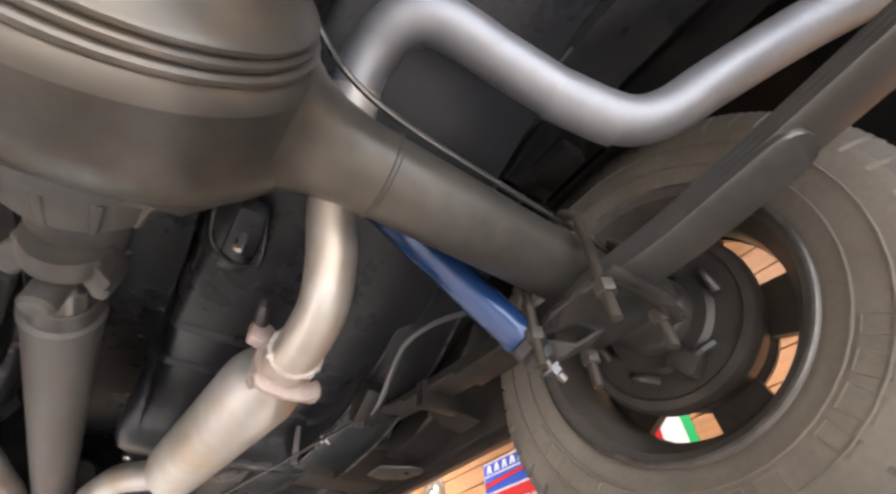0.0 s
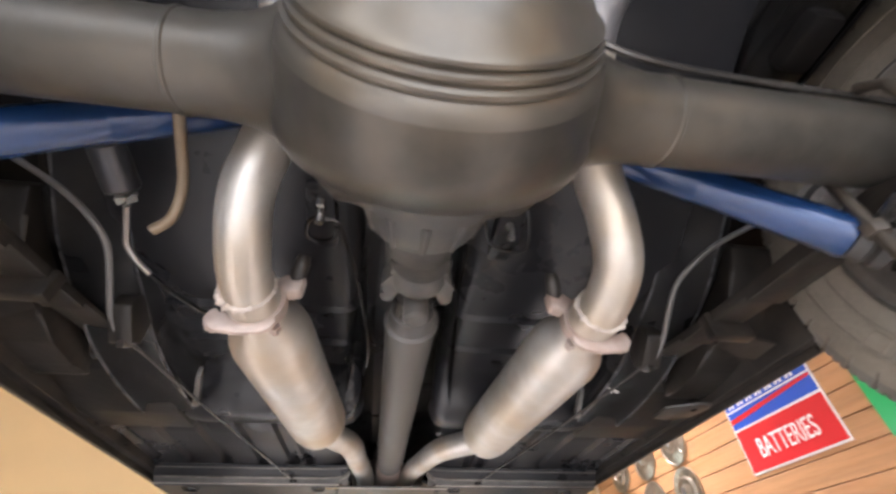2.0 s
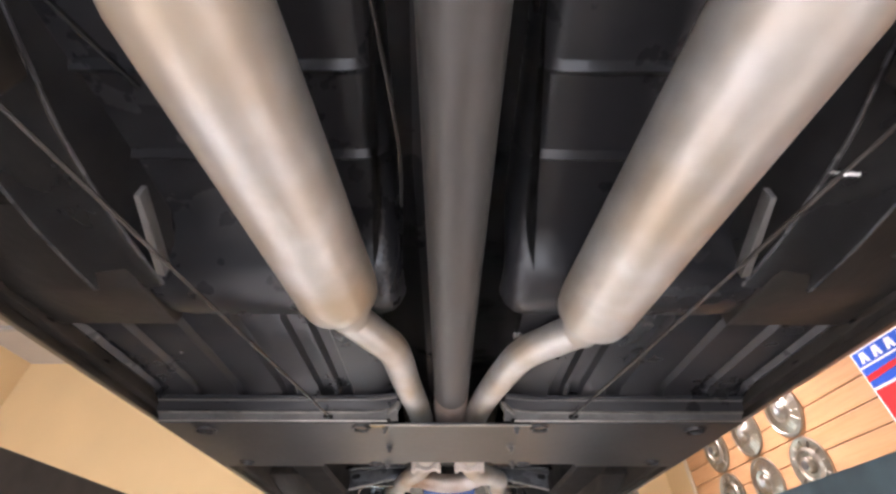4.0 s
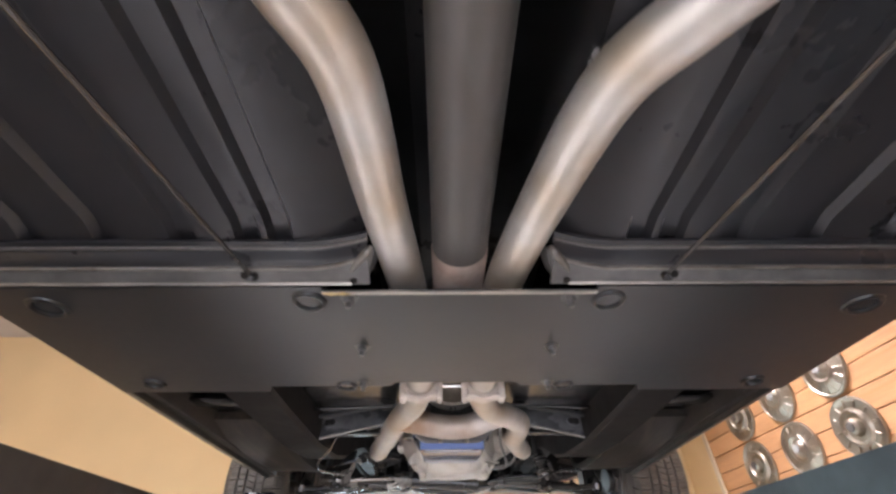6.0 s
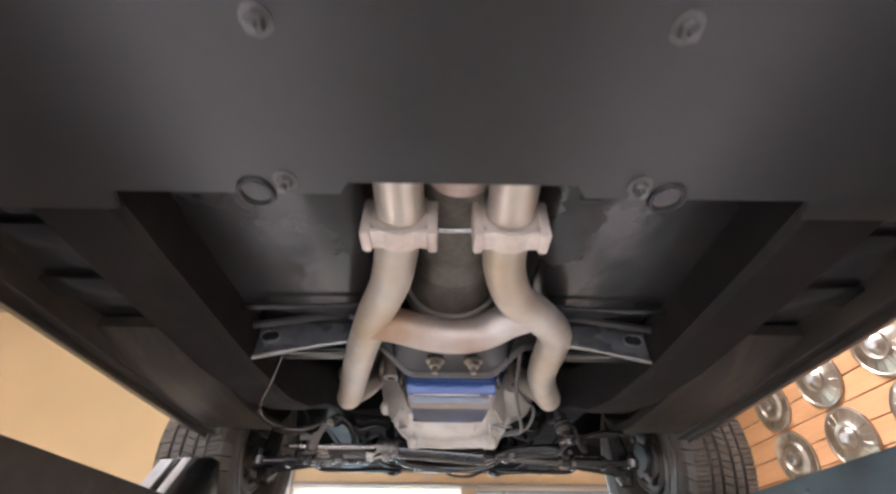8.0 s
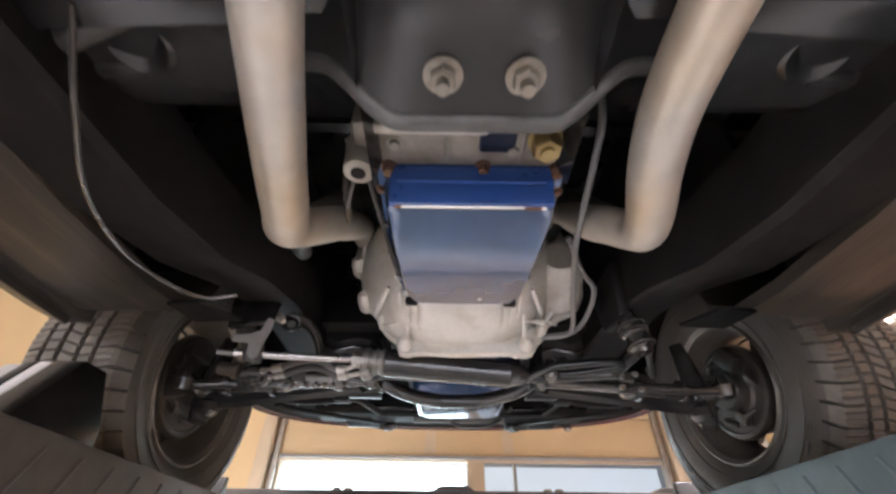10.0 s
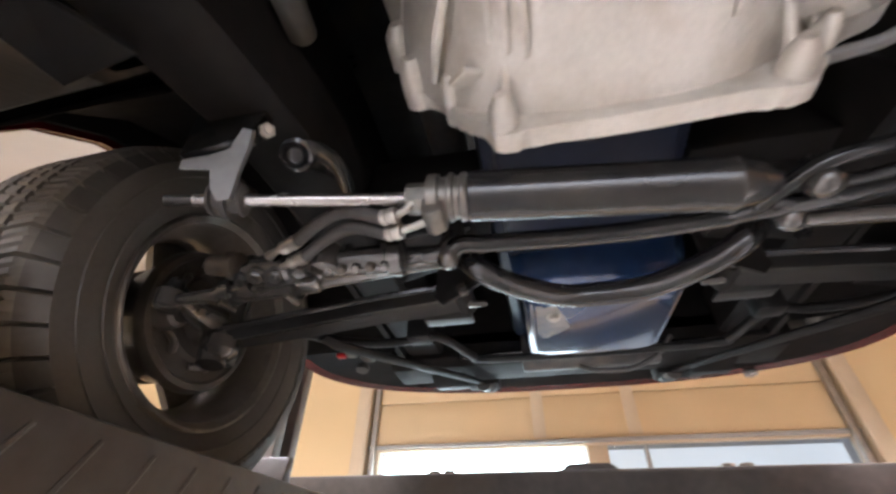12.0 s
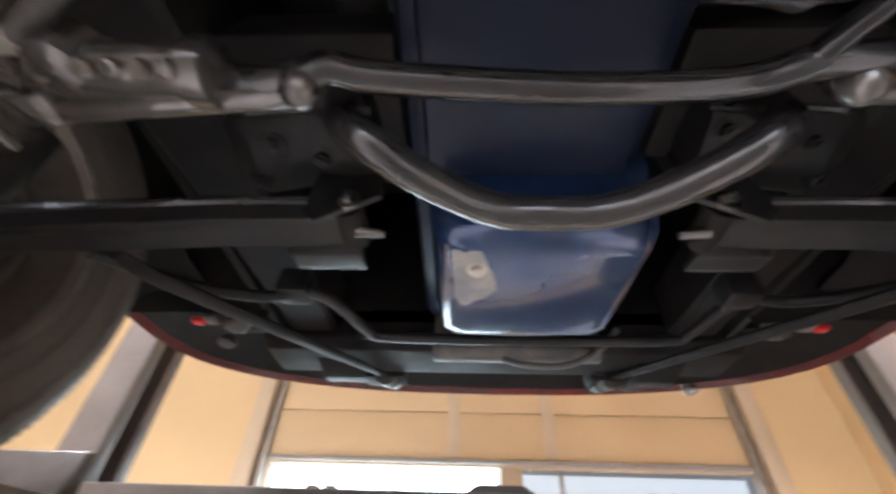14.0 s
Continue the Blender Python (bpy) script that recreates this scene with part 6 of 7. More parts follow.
def engine():
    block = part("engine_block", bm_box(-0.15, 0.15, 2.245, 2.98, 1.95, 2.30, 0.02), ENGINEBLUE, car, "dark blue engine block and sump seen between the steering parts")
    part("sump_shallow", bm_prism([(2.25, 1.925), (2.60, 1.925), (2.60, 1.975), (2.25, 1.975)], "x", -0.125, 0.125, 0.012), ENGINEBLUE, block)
    bm = bmesh.new()
    rings = []
    for z, x, y0, y1 in ((1.975, 0.130, 2.575, 2.90), (1.93, 0.127, 2.582, 2.89), (1.862, 0.114, 2.600, 2.865), (1.846, 0.106, 2.612, 2.850), (1.839, 0.092, 2.628, 2.834)):
        rings.append([bm.verts.new((xx, yy, z)) for xx, yy in ((-x, y0 + 0.02), (-x + 0.02, y0), (x + 0.025, y0), (x + 0.045, y0 + 0.02), (x + 0.038, y1 - 0.02), (x + 0.018, y1), (-x + 0.02, y1), (-x, y1 - 0.02))])
    for a, b in zip(rings, rings[1:]):
        for k in range(8):
            bm.faces.new((a[k], a[(k + 1) % 8], b[(k + 1) % 8], b[k]))
    bm.faces.new(rings[0])
    bm.faces.new(rings[-1])
    part("sump", bm, SUMPBLUE, block, "glossy blue engine sump with reflections painted as pale patches")
    part("drain_plug", bm_hex((-0.060, 2.668, 1.838), (0, -0.1, -1), 0.009, 0.008, 0.013), ZINC, block, "drain plug with a worn bare patch")
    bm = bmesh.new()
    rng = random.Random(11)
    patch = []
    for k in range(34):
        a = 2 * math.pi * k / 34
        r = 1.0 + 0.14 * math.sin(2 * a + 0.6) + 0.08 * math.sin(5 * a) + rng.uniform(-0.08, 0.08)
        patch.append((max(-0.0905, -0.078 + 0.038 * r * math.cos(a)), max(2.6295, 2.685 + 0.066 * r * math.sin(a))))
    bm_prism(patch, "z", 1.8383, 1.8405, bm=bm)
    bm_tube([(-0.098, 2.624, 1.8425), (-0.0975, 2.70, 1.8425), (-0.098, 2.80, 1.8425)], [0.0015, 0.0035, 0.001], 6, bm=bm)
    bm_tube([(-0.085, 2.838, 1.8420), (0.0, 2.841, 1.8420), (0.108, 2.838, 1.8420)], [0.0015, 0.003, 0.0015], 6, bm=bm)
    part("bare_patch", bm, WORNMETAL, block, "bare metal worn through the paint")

    def each(side):
        part("exhaust_manifold", bm_tube(mx(side, [(0.19, 2.06, 2.02), (0.20, 2.20, 2.08), (0.215, 2.40, 2.12), (0.215, 2.75, 2.14)]), 0.035, 16), CASTIRON, block, "dull cast exhaust manifold")
        part("down_pipe", bm_tube(mx(side, [(0.225, 1.905, 1.83), (0.20, 1.945, 1.90), (0.175, 2.0, 1.985), (0.19, 2.06, 2.03)]), 0.022, 16), CASTIRON, block)
        if side < 0:
            part("branch_pipe", bm_tube(mx(side, [(0.222, 1.905, 1.838), (0.250, 1.965, 1.872), (0.285, 2.04, 1.915), (0.303, 2.09, 1.935), (0.33, 2.17, 1.985)]), 0.018, 16), AXLECOVER, block, "dusty branch pipe up to the manifold")
        part("engine_mount", bm_prism([(2.42, 1.95), (2.58, 1.95), (2.56, 2.06), (2.44, 2.06)], "x", *bm_sides(0.15, 0.345, side), 0.008), MATTBLACK, block)
    mirrored(each)


def steering():
    # power ram: polished rod, gland and black cylinder
    rod_end, neck, tail = Vector((-0.436, 2.232, 1.782)), Vector((-0.206, 2.290, 1.795)), Vector((0.150, 2.318, 1.777))
    d = (tail - neck).normalized()
    L = (tail - neck).length
    ram = part("steering_ram", bm_turn([(0.055, 0.022), (0.058, 0.0275), (L * 0.86, 0.0275), (L * 0.87, 0.029), (L * 0.885, 0.029), (L * 0.89, 0.026), (L * 0.95, 0.022), (L, 0.012)], neck, d, 30), TUBEBLACK, car, "black power steering ram with a polished rod")
    part("ram_gland", bm_turn([(0.012, 0.0235), (0.013, 0.0262), (0.024, 0.0262), (0.026, 0.0225), (0.034, 0.0225), (0.036, 0.0268), (0.040, 0.0268), (0.042, 0.0235), (0.047, 0.0235), (0.049, 0.0268), (0.053, 0.0268), (0.056, 0.0245)], neck, d, 28), GLAND, ram, "dull plated gland rings of the ram")
    part("gland_nut", bm_turn([(-0.012, 0.012), (-0.011, 0.0178), (0.011, 0.0178), (0.012, 0.015)], neck, d, 8), GLAND, ram, "gland nut")
    port = neck + d * 0.020
    part("port_block", bm_prism([(port.x - 0.011, port.z), (port.x - 0.013, port.z - 0.030), (port.x - 0.004, port.z - 0.036), (port.x + 0.010, port.z - 0.030), (port.x + 0.012, port.z)], "y", port.y - 0.014, port.y + 0.022, 0.003), GLAND, ram, "hose port block")
    part("ram_rod", bm_tube([rod_end, neck], 0.0074, 16, smooth=False), ROD, ram, "polished steel rod")
    part("rod_thread", bm_tube([rod_end + (rod_end - neck).normalized() * 0.03, rod_end], 0.0065, 12, smooth=False), GREASY, ram)
    part("rod_bush", bm_turn([(-0.018, 0.008), (-0.017, 0.017), (-0.014, 0.018), (-0.012, 0.014), (-0.004, 0.0145), (-0.003, 0.021), (0.003, 0.021), (0.004, 0.0145), (0.012, 0.014), (0.014, 0.018), (0.017, 0.017), (0.018, 0.008)], rod_end + (neck - rod_end).normalized() * 0.035, (neck - rod_end).normalized(), 20), HOSE, ram, "rubber bush")
    shape = [(-0.428, 2.192, 1.800), (-0.428, 2.194, 1.788), (-0.399, 2.202, 1.789), (-0.404, 2.216, 1.776), (-0.400, 2.226, 1.768), (-0.388, 2.228, 1.771), (-0.377, 2.214, 1.793), (-0.363, 2.200, 1.816), (-0.360, 2.193, 1.832), (-0.371, 2.191, 1.836), (-0.382, 2.197, 1.812), (-0.402, 2.195, 1.804)]
    bm = bmesh.new()
    front = [bm.verts.new(p) for p in shape]
    back = [bm.verts.new((x, y + 0.005, z + 0.004)) for x, y, z in shape]
    bm.faces.new(front)
    bm.faces.new(back)
    for k in range(len(shape)):
        j = (k + 1) % len(shape)
        bm.faces.new((front[k], front[j], back[j], back[k]))
    br = part("ram_bracket", bm, BRACKETGREY, car, "pale worn steel bracket for the ram rod")
    part("bracket_foot", bm_prism([(-0.45, 1.822), (-0.37, 1.836), (-0.36, 1.90), (-0.46, 1.90)], "y", 2.20, 2.216, 0.002), BLACKPART, br)
    part("bracket_bolt", bm_hex((-0.355, 2.205, 1.845), (0.6, -0.4, -0.6), 0.009, 0.009, stud=0.012), BOLT, br)
    # hoses with plated ends
    def crimp(p0, p1, parent):
        length = (p1 - p0).length
        prof = [(0, 0.006), (0.001, 0.0090), (length * 0.34, 0.0090), (length * 0.40, 0.0076), (length * 0.52, 0.0076), (length * 0.58, 0.0094), (length * 0.94, 0.0090), (length, 0.006)]
        part("crimp", bm_turn(prof, p0, p1 - p0, 18), ZINC, parent, "plated crimp")

    for dy, dz, reach in ((0.0, 0.0, 0.018), (0.024, -0.006, 0.040)):
        h0, h1 = Vector((-0.385, 2.335 + dy, 1.795 + dz)), Vector((-0.226, 2.288 + dy * 0.8, 1.774 + dz))
        hose = part("ram_hose", bm_tube([h0 + Vector((0.012, -0.004, 0.0)), h0 + Vector((0.050, -0.026, 0.004)), (h0 + h1) / 2 + Vector((0.015, -0.022, 0.008)), h1 - Vector((0.018, -0.003, -0.001))], 0.0082, 14), HOSE, car, "black rubber steering hose with plated ends")
        crimp(h0 - Vector((0.014, -0.006, 0)), h0 + Vector((0.014, -0.005, 0.0)), hose)
        crimp(h1 - Vector((0.020, -0.003, -0.001)), h1, hose)
        part("crimp_tail", bm_tube([h0 - Vector((0.042, -0.020, -0.002)), h0 - Vector((0.026, -0.010, 0)), h0 - Vector((0.012, -0.005, 0))], [0.0066, 0.0046, 0.0046], 10), ZINC, hose, "plated pipe end")
        part("crimp_tail", bm_tube([h1 - Vector((0.002, 0, 0)), h1 + Vector((reach * 0.6, -0.003, 0.005)), h1 + Vector((reach, -0.006, 0.012))], 0.0046, 10), ZINC, hose, "plated pipe end")
    # control valve on the centre link
    v0, v1 = Vector((-0.50, 2.392, 1.80)), Vector((-0.25, 2.378, 1.799))
    valve = part("control_valve", bm_turn([(0, 0.010), (0.004, 0.017), (0.03, 0.0175), (0.034, 0.023), (0.085, 0.0235), (0.09, 0.019), (0.115, 0.0185), (0.12, 0.022), (0.128, 0.022), (0.132, 0.016), (0.165, 0.015), (0.17, 0.020), (0.178, 0.020), (0.182, 0.013), (0.25, 0.011)], v0, v1 - v0, 24), GREASY, car, "greasy power steering control valve with plugs and bolts")
    for k, (x, size) in enumerate(((-0.478, 0.008), (-0.452, 0.010), (-0.425, 0.010), (-0.388, 0.009), (-0.360, 0.008), (-0.334, 0.009), (-0.300, 0.007))):
        part("valve_bolt", bm_hex((x, 2.378 - 0.004 * (k % 2), 1.783), (0.1, -0.35, -1), size, 0.010, size * 1.3, 0.004), GREASY, valve)
    part("port_block", bm_prism([(-0.475, 1.806), (-0.478, 1.776), (-0.462, 1.768), (-0.430, 1.774), (-0.398, 1.767), (-0.372, 1.768), (-0.366, 1.786), (-0.385, 1.806)], "y", 2.386, 2.412, 0.005), GREASY, valve, "cast port block of the valve")
    part("valve_nose", bm_turn([(0.0, 0.011), (0.002, 0.0145), (0.034, 0.0145), (0.036, 0.019), (0.048, 0.019), (0.050, 0.012)], (-0.532, 2.372, 1.808), (1, 0, -0.16), 22), HUBBROWN, valve, "dull round end of the valve")
    part("valve_spool", bm_turn([(0.0, 0.012), (0.002, 0.0195), (0.092, 0.0195), (0.095, 0.024), (0.112, 0.024), (0.115, 0.015)], (-0.362, 2.380, 1.792), (1, 0.02, -0.02), 24), GREASY, valve, "greasy round valve body")
    for k in range(5):
        part("spool_plug", bm_turn([(0.0, 0.0065), (0.007, 0.006), (0.009, 0.004), (0.009, 0.0)], (-0.345 + 0.019 * k, 2.370, 1.776 - 0.001 * k), (0.0, -0.4, -1), 14), HUBBROWN if k % 2 else GREASY, valve)
    part("link_clamp", bm_turn([(-0.006, 0.013), (-0.007, 0.019), (0.007, 0.019), (0.006, 0.013)], (-0.268, 2.380, 1.799), (1, -0.05, 0), 20), GREASY, valve)
    # centre link with its dropped middle
    part("centre_link", bm_tube([(-0.36, 2.388, 1.80), (-0.27, 2.392, 1.80), (-0.20, 2.392, 1.796), (-0.175, 2.386, 1.803), (-0.14, 2.395, 1.806), (0.0, 2.405, 1.806), (0.12, 2.402, 1.806), (0.16, 2.385, 1.800), (0.20, 2.38, 1.797), (0.28, 2.372, 1.80), (0.36, 2.36, 1.80)], 0.0125, 14), TUBEBLACK, car, "black forged centre link")
    # bowed tube under the sump
    part("bow_tube", bm_tube([(-0.205, 2.470, 1.915), (-0.192, 2.452, 1.850), (-0.165, 2.442, 1.804), (-0.115, 2.476, 1.790), (-0.05, 2.512, 1.788), (0.0, 2.516, 1.787), (0.06, 2.512, 1.788), (0.122, 2.476, 1.790), (0.172, 2.442, 1.804), (0.198, 2.452, 1.850), (0.21, 2.470, 1.915)], 0.0165, 18), TUBEBLACK, car, "black bowed crossmember tube under the sump")

    def each(side):
        s = side
        tie = part("tie_rod", bm_tube(mx(s, [(0.205, 2.40, 1.79), (0.36, 2.405, 1.785), (0.46, 2.408, 1.783), (0.60, 2.405, 1.78)]), [0.009, 0.011, 0.013, 0.009], 14), GREASY, car, "greasy steel tie rod with adjusting sleeve")
        part("rod_joint", bm_turn([(-0.022, 0.012), (-0.018, 0.018), (0.006, 0.022), (0.014, 0.016), (0.03, 0.010)], (s * 0.615, 2.405, 1.785), (0, 0, 1), 18), GREASY, tie)
        part("inner_joint", bm_turn([(-0.021, 0.0), (-0.020, 0.006), (-0.015, 0.012), (-0.006, 0.016), (0.006, 0.0175), (0.016, 0.013), (0.034, 0.009)], (s * 0.195, 2.395, 1.795), (0, 0, 1), 18), GREASY, tie)
        part("sleeve", bm_tube(mx(s, [(0.40, 2.407, 1.784), (0.53, 2.408, 1.782)]), 0.0155, 14, smooth=False), GREASY, tie)
        for x in (0.415, 0.515):
            part("sleeve_clamp", bm_turn([(-0.007, 0.015), (-0.007, 0.021), (0.007, 0.021), (0.007, 0.015)], (s * x, 2.4075, 1.784), (1, 0, 0), 18), GREASY, tie)
            part("clamp_bolt", bm_tube([(s * x, 2.395, 1.760), (s * x, 2.425, 1.764)], 0.004, 8, smooth=False), GREASY, tie)
        # steering arm, upright
        part("steering_arm", bm_tube(mx(s, [(0.615, 2.405, 1.80), (0.63, 2.46, 1.80), (0.645, 2.54, 1.815)]), [0.014, 0.018, 0.03], 12), GREASY, tie)
        part("spindle", bm_tube(mx(s, [(0.635, 2.545, 1.74), (0.64, 2.55, 1.82), (0.625, 2.55, 1.96)]), [0.022, 0.032, 0.018], 16), GREASY, tie)
        # lower control arm
        rows = []
        for x, y0, y1, z in ((0.205, 2.575, 2.632, 1.845), (0.26, 2.57, 2.630, 1.838), (0.36, 2.553, 2.610, 1.820), (0.48, 2.542, 2.596, 1.800), (0.58, 2.53, 2.575, 1.780), (0.625, 2.525, 2.565, 1.772)):
            rows.append([(s * x, y0, z + 0.022), (s * x, y0 + 0.006, z), (s * x, (y0 + y1) / 2, z + 0.008), (s * x, y1 - 0.006, z), (s * x, y1, z + 0.022)])
        arm = part("lower_arm", bm_slab(rows, 0.006), ARMBLACK, car, "black pressed steel lower control arm")
        for edge in (0, 4):
            part("rolled_edge", bm_tube([Vector(r[edge]) + Vector((0, 0, 0.001)) for r in rows], 0.0058, 8), TUBEBLACK, arm)
        part("ball_joint", bm_turn([(-0.024, 0.0), (-0.024, 0.02), (-0.012, 0.03), (0.008, 0.03), (0.02, 0.016), (0.04, 0.012)], (s * 0.625, 2.545, 1.775), (0, 0, 1), 20), GREASY, arm)
        part("pivot_bush", bm_turn([(-0.030, 0.010), (-0.030, 0.018), (0.030, 0.018), (0.030, 0.010)], (s * 0.212, 2.605, 1.858), (0, 1, 0), 18), MATTBLACK, arm)
        part("pivot_bolt", bm_hex((s * 0.205, 2.556, 1.848), (0, -1, 0), 0.009, 0.007, 0.014, 0.004), GREASY, arm)
        part("cam_bracket", bm_prism([(s * 0.17, 1.86), (s * 0.24, 1.82), (s * 0.255, 1.835), (s * 0.25, 1.92), (s * 0.17, 1.94)], "y", 2.56, 2.567, 0.002), ARMBLACK, arm)
        part("arm_channel", bm_prism([(2.628, 1.852), (2.640, 1.838), (2.672, 1.842), (2.676, 1.850), (2.650, 1.848), (2.640, 1.862)], "x", *bm_sides(0.205, 0.295, s), 0.002), ARMBLACK, arm)
        part("channel_edge", bm_tube(mx(s, [(0.206, 2.674, 1.846), (0.25, 2.674, 1.846), (0.294, 2.674, 1.846)]), 0.0035, 8), BLACKPART, arm)
        part("bush_stud", bm_tube(mx(s, [(0.205, 2.605, 1.846), (0.172, 2.608, 1.844)]), [0.008, 0.005], 10, smooth=False), GREASY, arm)
        # pressed bracket between the rail and the bowed tube, with bolts and a hanging ear
        rows = []
        for y, z0, x0, x1 in ((2.470, 1.925, 0.185, 0.335), (2.500, 1.900, 0.178, 0.345), (2.545, 1.888, 0.176, 0.345), (2.585, 1.896, 0.180, 0.345), (2.610, 1.930, 0.190, 0.340)):
            rows.append([(s * x0, y, z0 + 0.050), (s * (x0 + 0.006), y, z0 + 0.006), (s * (x0 + 0.030), y, z0), (s * (x0 * 0.5 + x1 * 0.5), y, z0 + 0.010), (s * (x1 - 0.03), y, z0 - 0.004), (s * x1, y, z0 + 0.012)])
        mount = part("arm_mount", bm_slab(rows, 0.05), ARMBLACK, car, "black dirty pressed bracket over the control arm")
        for x, y, z in ((0.200, 2.505, 1.902), (0.238, 2.535, 1.895), (0.290, 2.515, 1.894), (0.318, 2.560, 1.888)):
            part("mount_bolt", bm_hex((s * x, y, z), (0, -0.3, -1), 0.009, 0.010, 0.013, 0.005), ARMBLACK, mount)
        part("mount_seam", bm_tube(mx(s, [(0.180, 2.486, 1.915), (0.215, 2.484, 1.908), (0.26, 2.486, 1.916), (0.31, 2.484, 1.905), (0.343, 2.488, 1.920)]), [0.004, 0.0055, 0.004, 0.005, 0.003], 8), TUBEBLACK, mount)
        # strut rod to the front
        strut = part("strut_rod", bm_tube(mx(s, [(0.47, 2.60, 1.802), (0.445, 2.66, 1.806), (0.35, 2.92, 1.860), (0.262, 3.165, 1.911)]), [0.012, 0.015, 0.015, 0.012], 14, flat=0.5), MATTBLACK, car, "black flat strut rod from the control arm to the front")
        part("strut_bush", bm_turn([(-0.03, 0.012), (-0.028, 0.024), (-0.006, 0.026), (-0.004, 0.014), (0.004, 0.014), (0.006, 0.026), (0.028, 0.024), (0.03, 0.012)], (s * 0.250, 3.195, 1.918), (-0.34 * s, 1, 0.2), 20), HOSE, strut)
        part("strut_bracket", bm_prism([(3.16, 1.905), (3.22, 1.905), (3.24, 2.0), (3.15, 2.0)], "x", *bm_sides(0.215, 0.305, s), 0.004), MATTBLACK, strut)
        part("strut_nut", bm_hex((s * 0.240, 3.23, 1.925), (-0.3 * s, 1, 0.2), 0.011, 0.014, 0.018, 0.014), GLAND, strut)
        # idler or gear arm under the rail
        if s > 0:
            idler = part("idler_arm", bm_turn([(-0.10, 0.018), (-0.04, 0.020), (-0.036, 0.026), (-0.010, 0.027), (-0.006, 0.023), (0.006, 0.023), (0.010, 0.026), (0.020, 0.026), (0.024, 0.018), (0.032, 0.016), (0.034, 0.0)], (0.362, 2.232, 1.822), (0.20, -0.06, -1), 26), GREASY, car, "greasy idler cylinder hanging under the rail")
            for k in (-0.030, -0.016, 0.015):
                part("idler_ring", bm_turn([(-0.002, 0.025), (0.0, 0.0290), (0.002, 0.025)], Vector((0.362, 2.232, 1.822)) + k * Vector((0.20, -0.06, -1)).normalized(), (0.20, -0.06, -1), 26), CASTIRON, idler)
            part("idler_bracket", bm_prism([(2.20, 1.86), (2.30, 1.87), (2.33, 1.98), (2.18, 1.98)], "x", 0.325, 0.345, 0.004), ARMBLACK, car, "black idler bracket on the rail")
            part("idler_lever", bm_tube([(0.372, 2.235, 1.815), (0.372, 2.275, 1.812), (0.362, 2.315, 1.806), (0.350, 2.35, 1.80)], [0.015, 0.012, 0.011, 0.012], 14), ARMBLACK, car, "black forged idler lever")
            arm = part("link_arm", bm_tube([(0.155, 2.392, 1.800), (0.176, 2.356, 1.800), (0.205, 2.325, 1.800), (0.26, 2.312, 1.802), (0.33, 2.306, 1.805), (0.36, 2.315, 1.806)], [0.011, 0.010, 0.0095, 0.009, 0.009, 0.011], 14), BLACKPART, car, "black bent forged link arm")
            part("link_bar", bm_tube([(0.222, 2.352, 1.796), (0.26, 2.348, 1.796), (0.31, 2.334, 1.799), (0.345, 2.325, 1.802)], 0.0075, 12), BLACKPART, arm)
            part("link_ball", bm_turn([(-0.020, 0.0), (-0.018, 0.010), (-0.010, 0.017), (0.002, 0.019), (0.014, 0.013), (0.030, 0.009)], (0.207, 2.343, 1.794), (0, 0, 1), 18), GREASY, arm, "greasy ball joint")
            joint = part("rod_clamp", bm_turn([(-0.030, 0.010), (-0.026, 0.018), (-0.012, 0.0195), (-0.008, 0.015), (0.0, 0.015), (0.004, 0.021), (0.020, 0.021), (0.024, 0.012)], (0.392, 2.402, 1.790), (0.25, 0.05, 1), 20), GREASY, car, "lumpy greasy tie rod joint")
            for dx, dz in ((-0.018, 0.016), (0.014, 0.020), (-0.022, -0.010), (0.020, -0.014)):
                part("clamp_bolt", bm_hex((0.392 + dx, 2.386, 1.790 + dz), (0.2, -1, -0.3), 0.0065, 0.010), GLAND, joint)
            part("brake_hose", bm_tube([(0.395, 2.255, 1.845), (0.418, 2.315, 1.828), (0.452, 2.39, 1.818), (0.482, 2.45, 1.832), (0.50, 2.50, 1.87)], 0.0065, 12), HOSE, car, "black rubber brake hose")
        if s < 0:
            part("pitman_lever", bm_tube([(-0.352, 2.266, 1.876), (-0.325, 2.268, 1.866), (-0.302, 2.274, 1.846), (-0.290, 2.284, 1.818), (-0.292, 2.302, 1.796)], [0.026, 0.026, 0.022, 0.018, 0.013], 14, flat=0.45), GREASY, car, "black curved steering drop arm")
            part("lever_eye", bm_turn([(-0.004, 0.020), (0.004, 0.020), (0.006, 0.0155), (0.003, 0.0125), (0.009, 0.009), (0.011, 0.0)], (-0.348, 2.252, 1.860), (0.2, -0.55, -0.8), 24), TUBEBLACK, car)
        if s < 0:
            part("arm_joint", bm_turn([(-0.03, 0.010), (-0.026, 0.02), (0.006, 0.022), (0.014, 0.012)], (s * 0.35, 2.372, 1.80), (0, 0, 1), 16), GREASY, car)
    mirrored(each)
    # splash guard pipe on the left
    part("fuel_pipe", bm_tube([(-0.302, 1.60, 1.770), (-0.338, 1.672, 1.749), (-0.386, 1.766, 1.741), (-0.412, 1.866, 1.746), (-0.400, 1.945, 1.752), (-0.372, 1.985, 1.756), (-0.330, 1.990, 1.764)], 0.0026, 8), GREASY, car, "thin bent fuel pipe")
    part("harness", bm_tube([(-0.22, 1.60, 1.83), (-0.30, 1.62, 1.80), (-0.36, 1.64, 1.79)], 0.012, 10), HOSE, car)


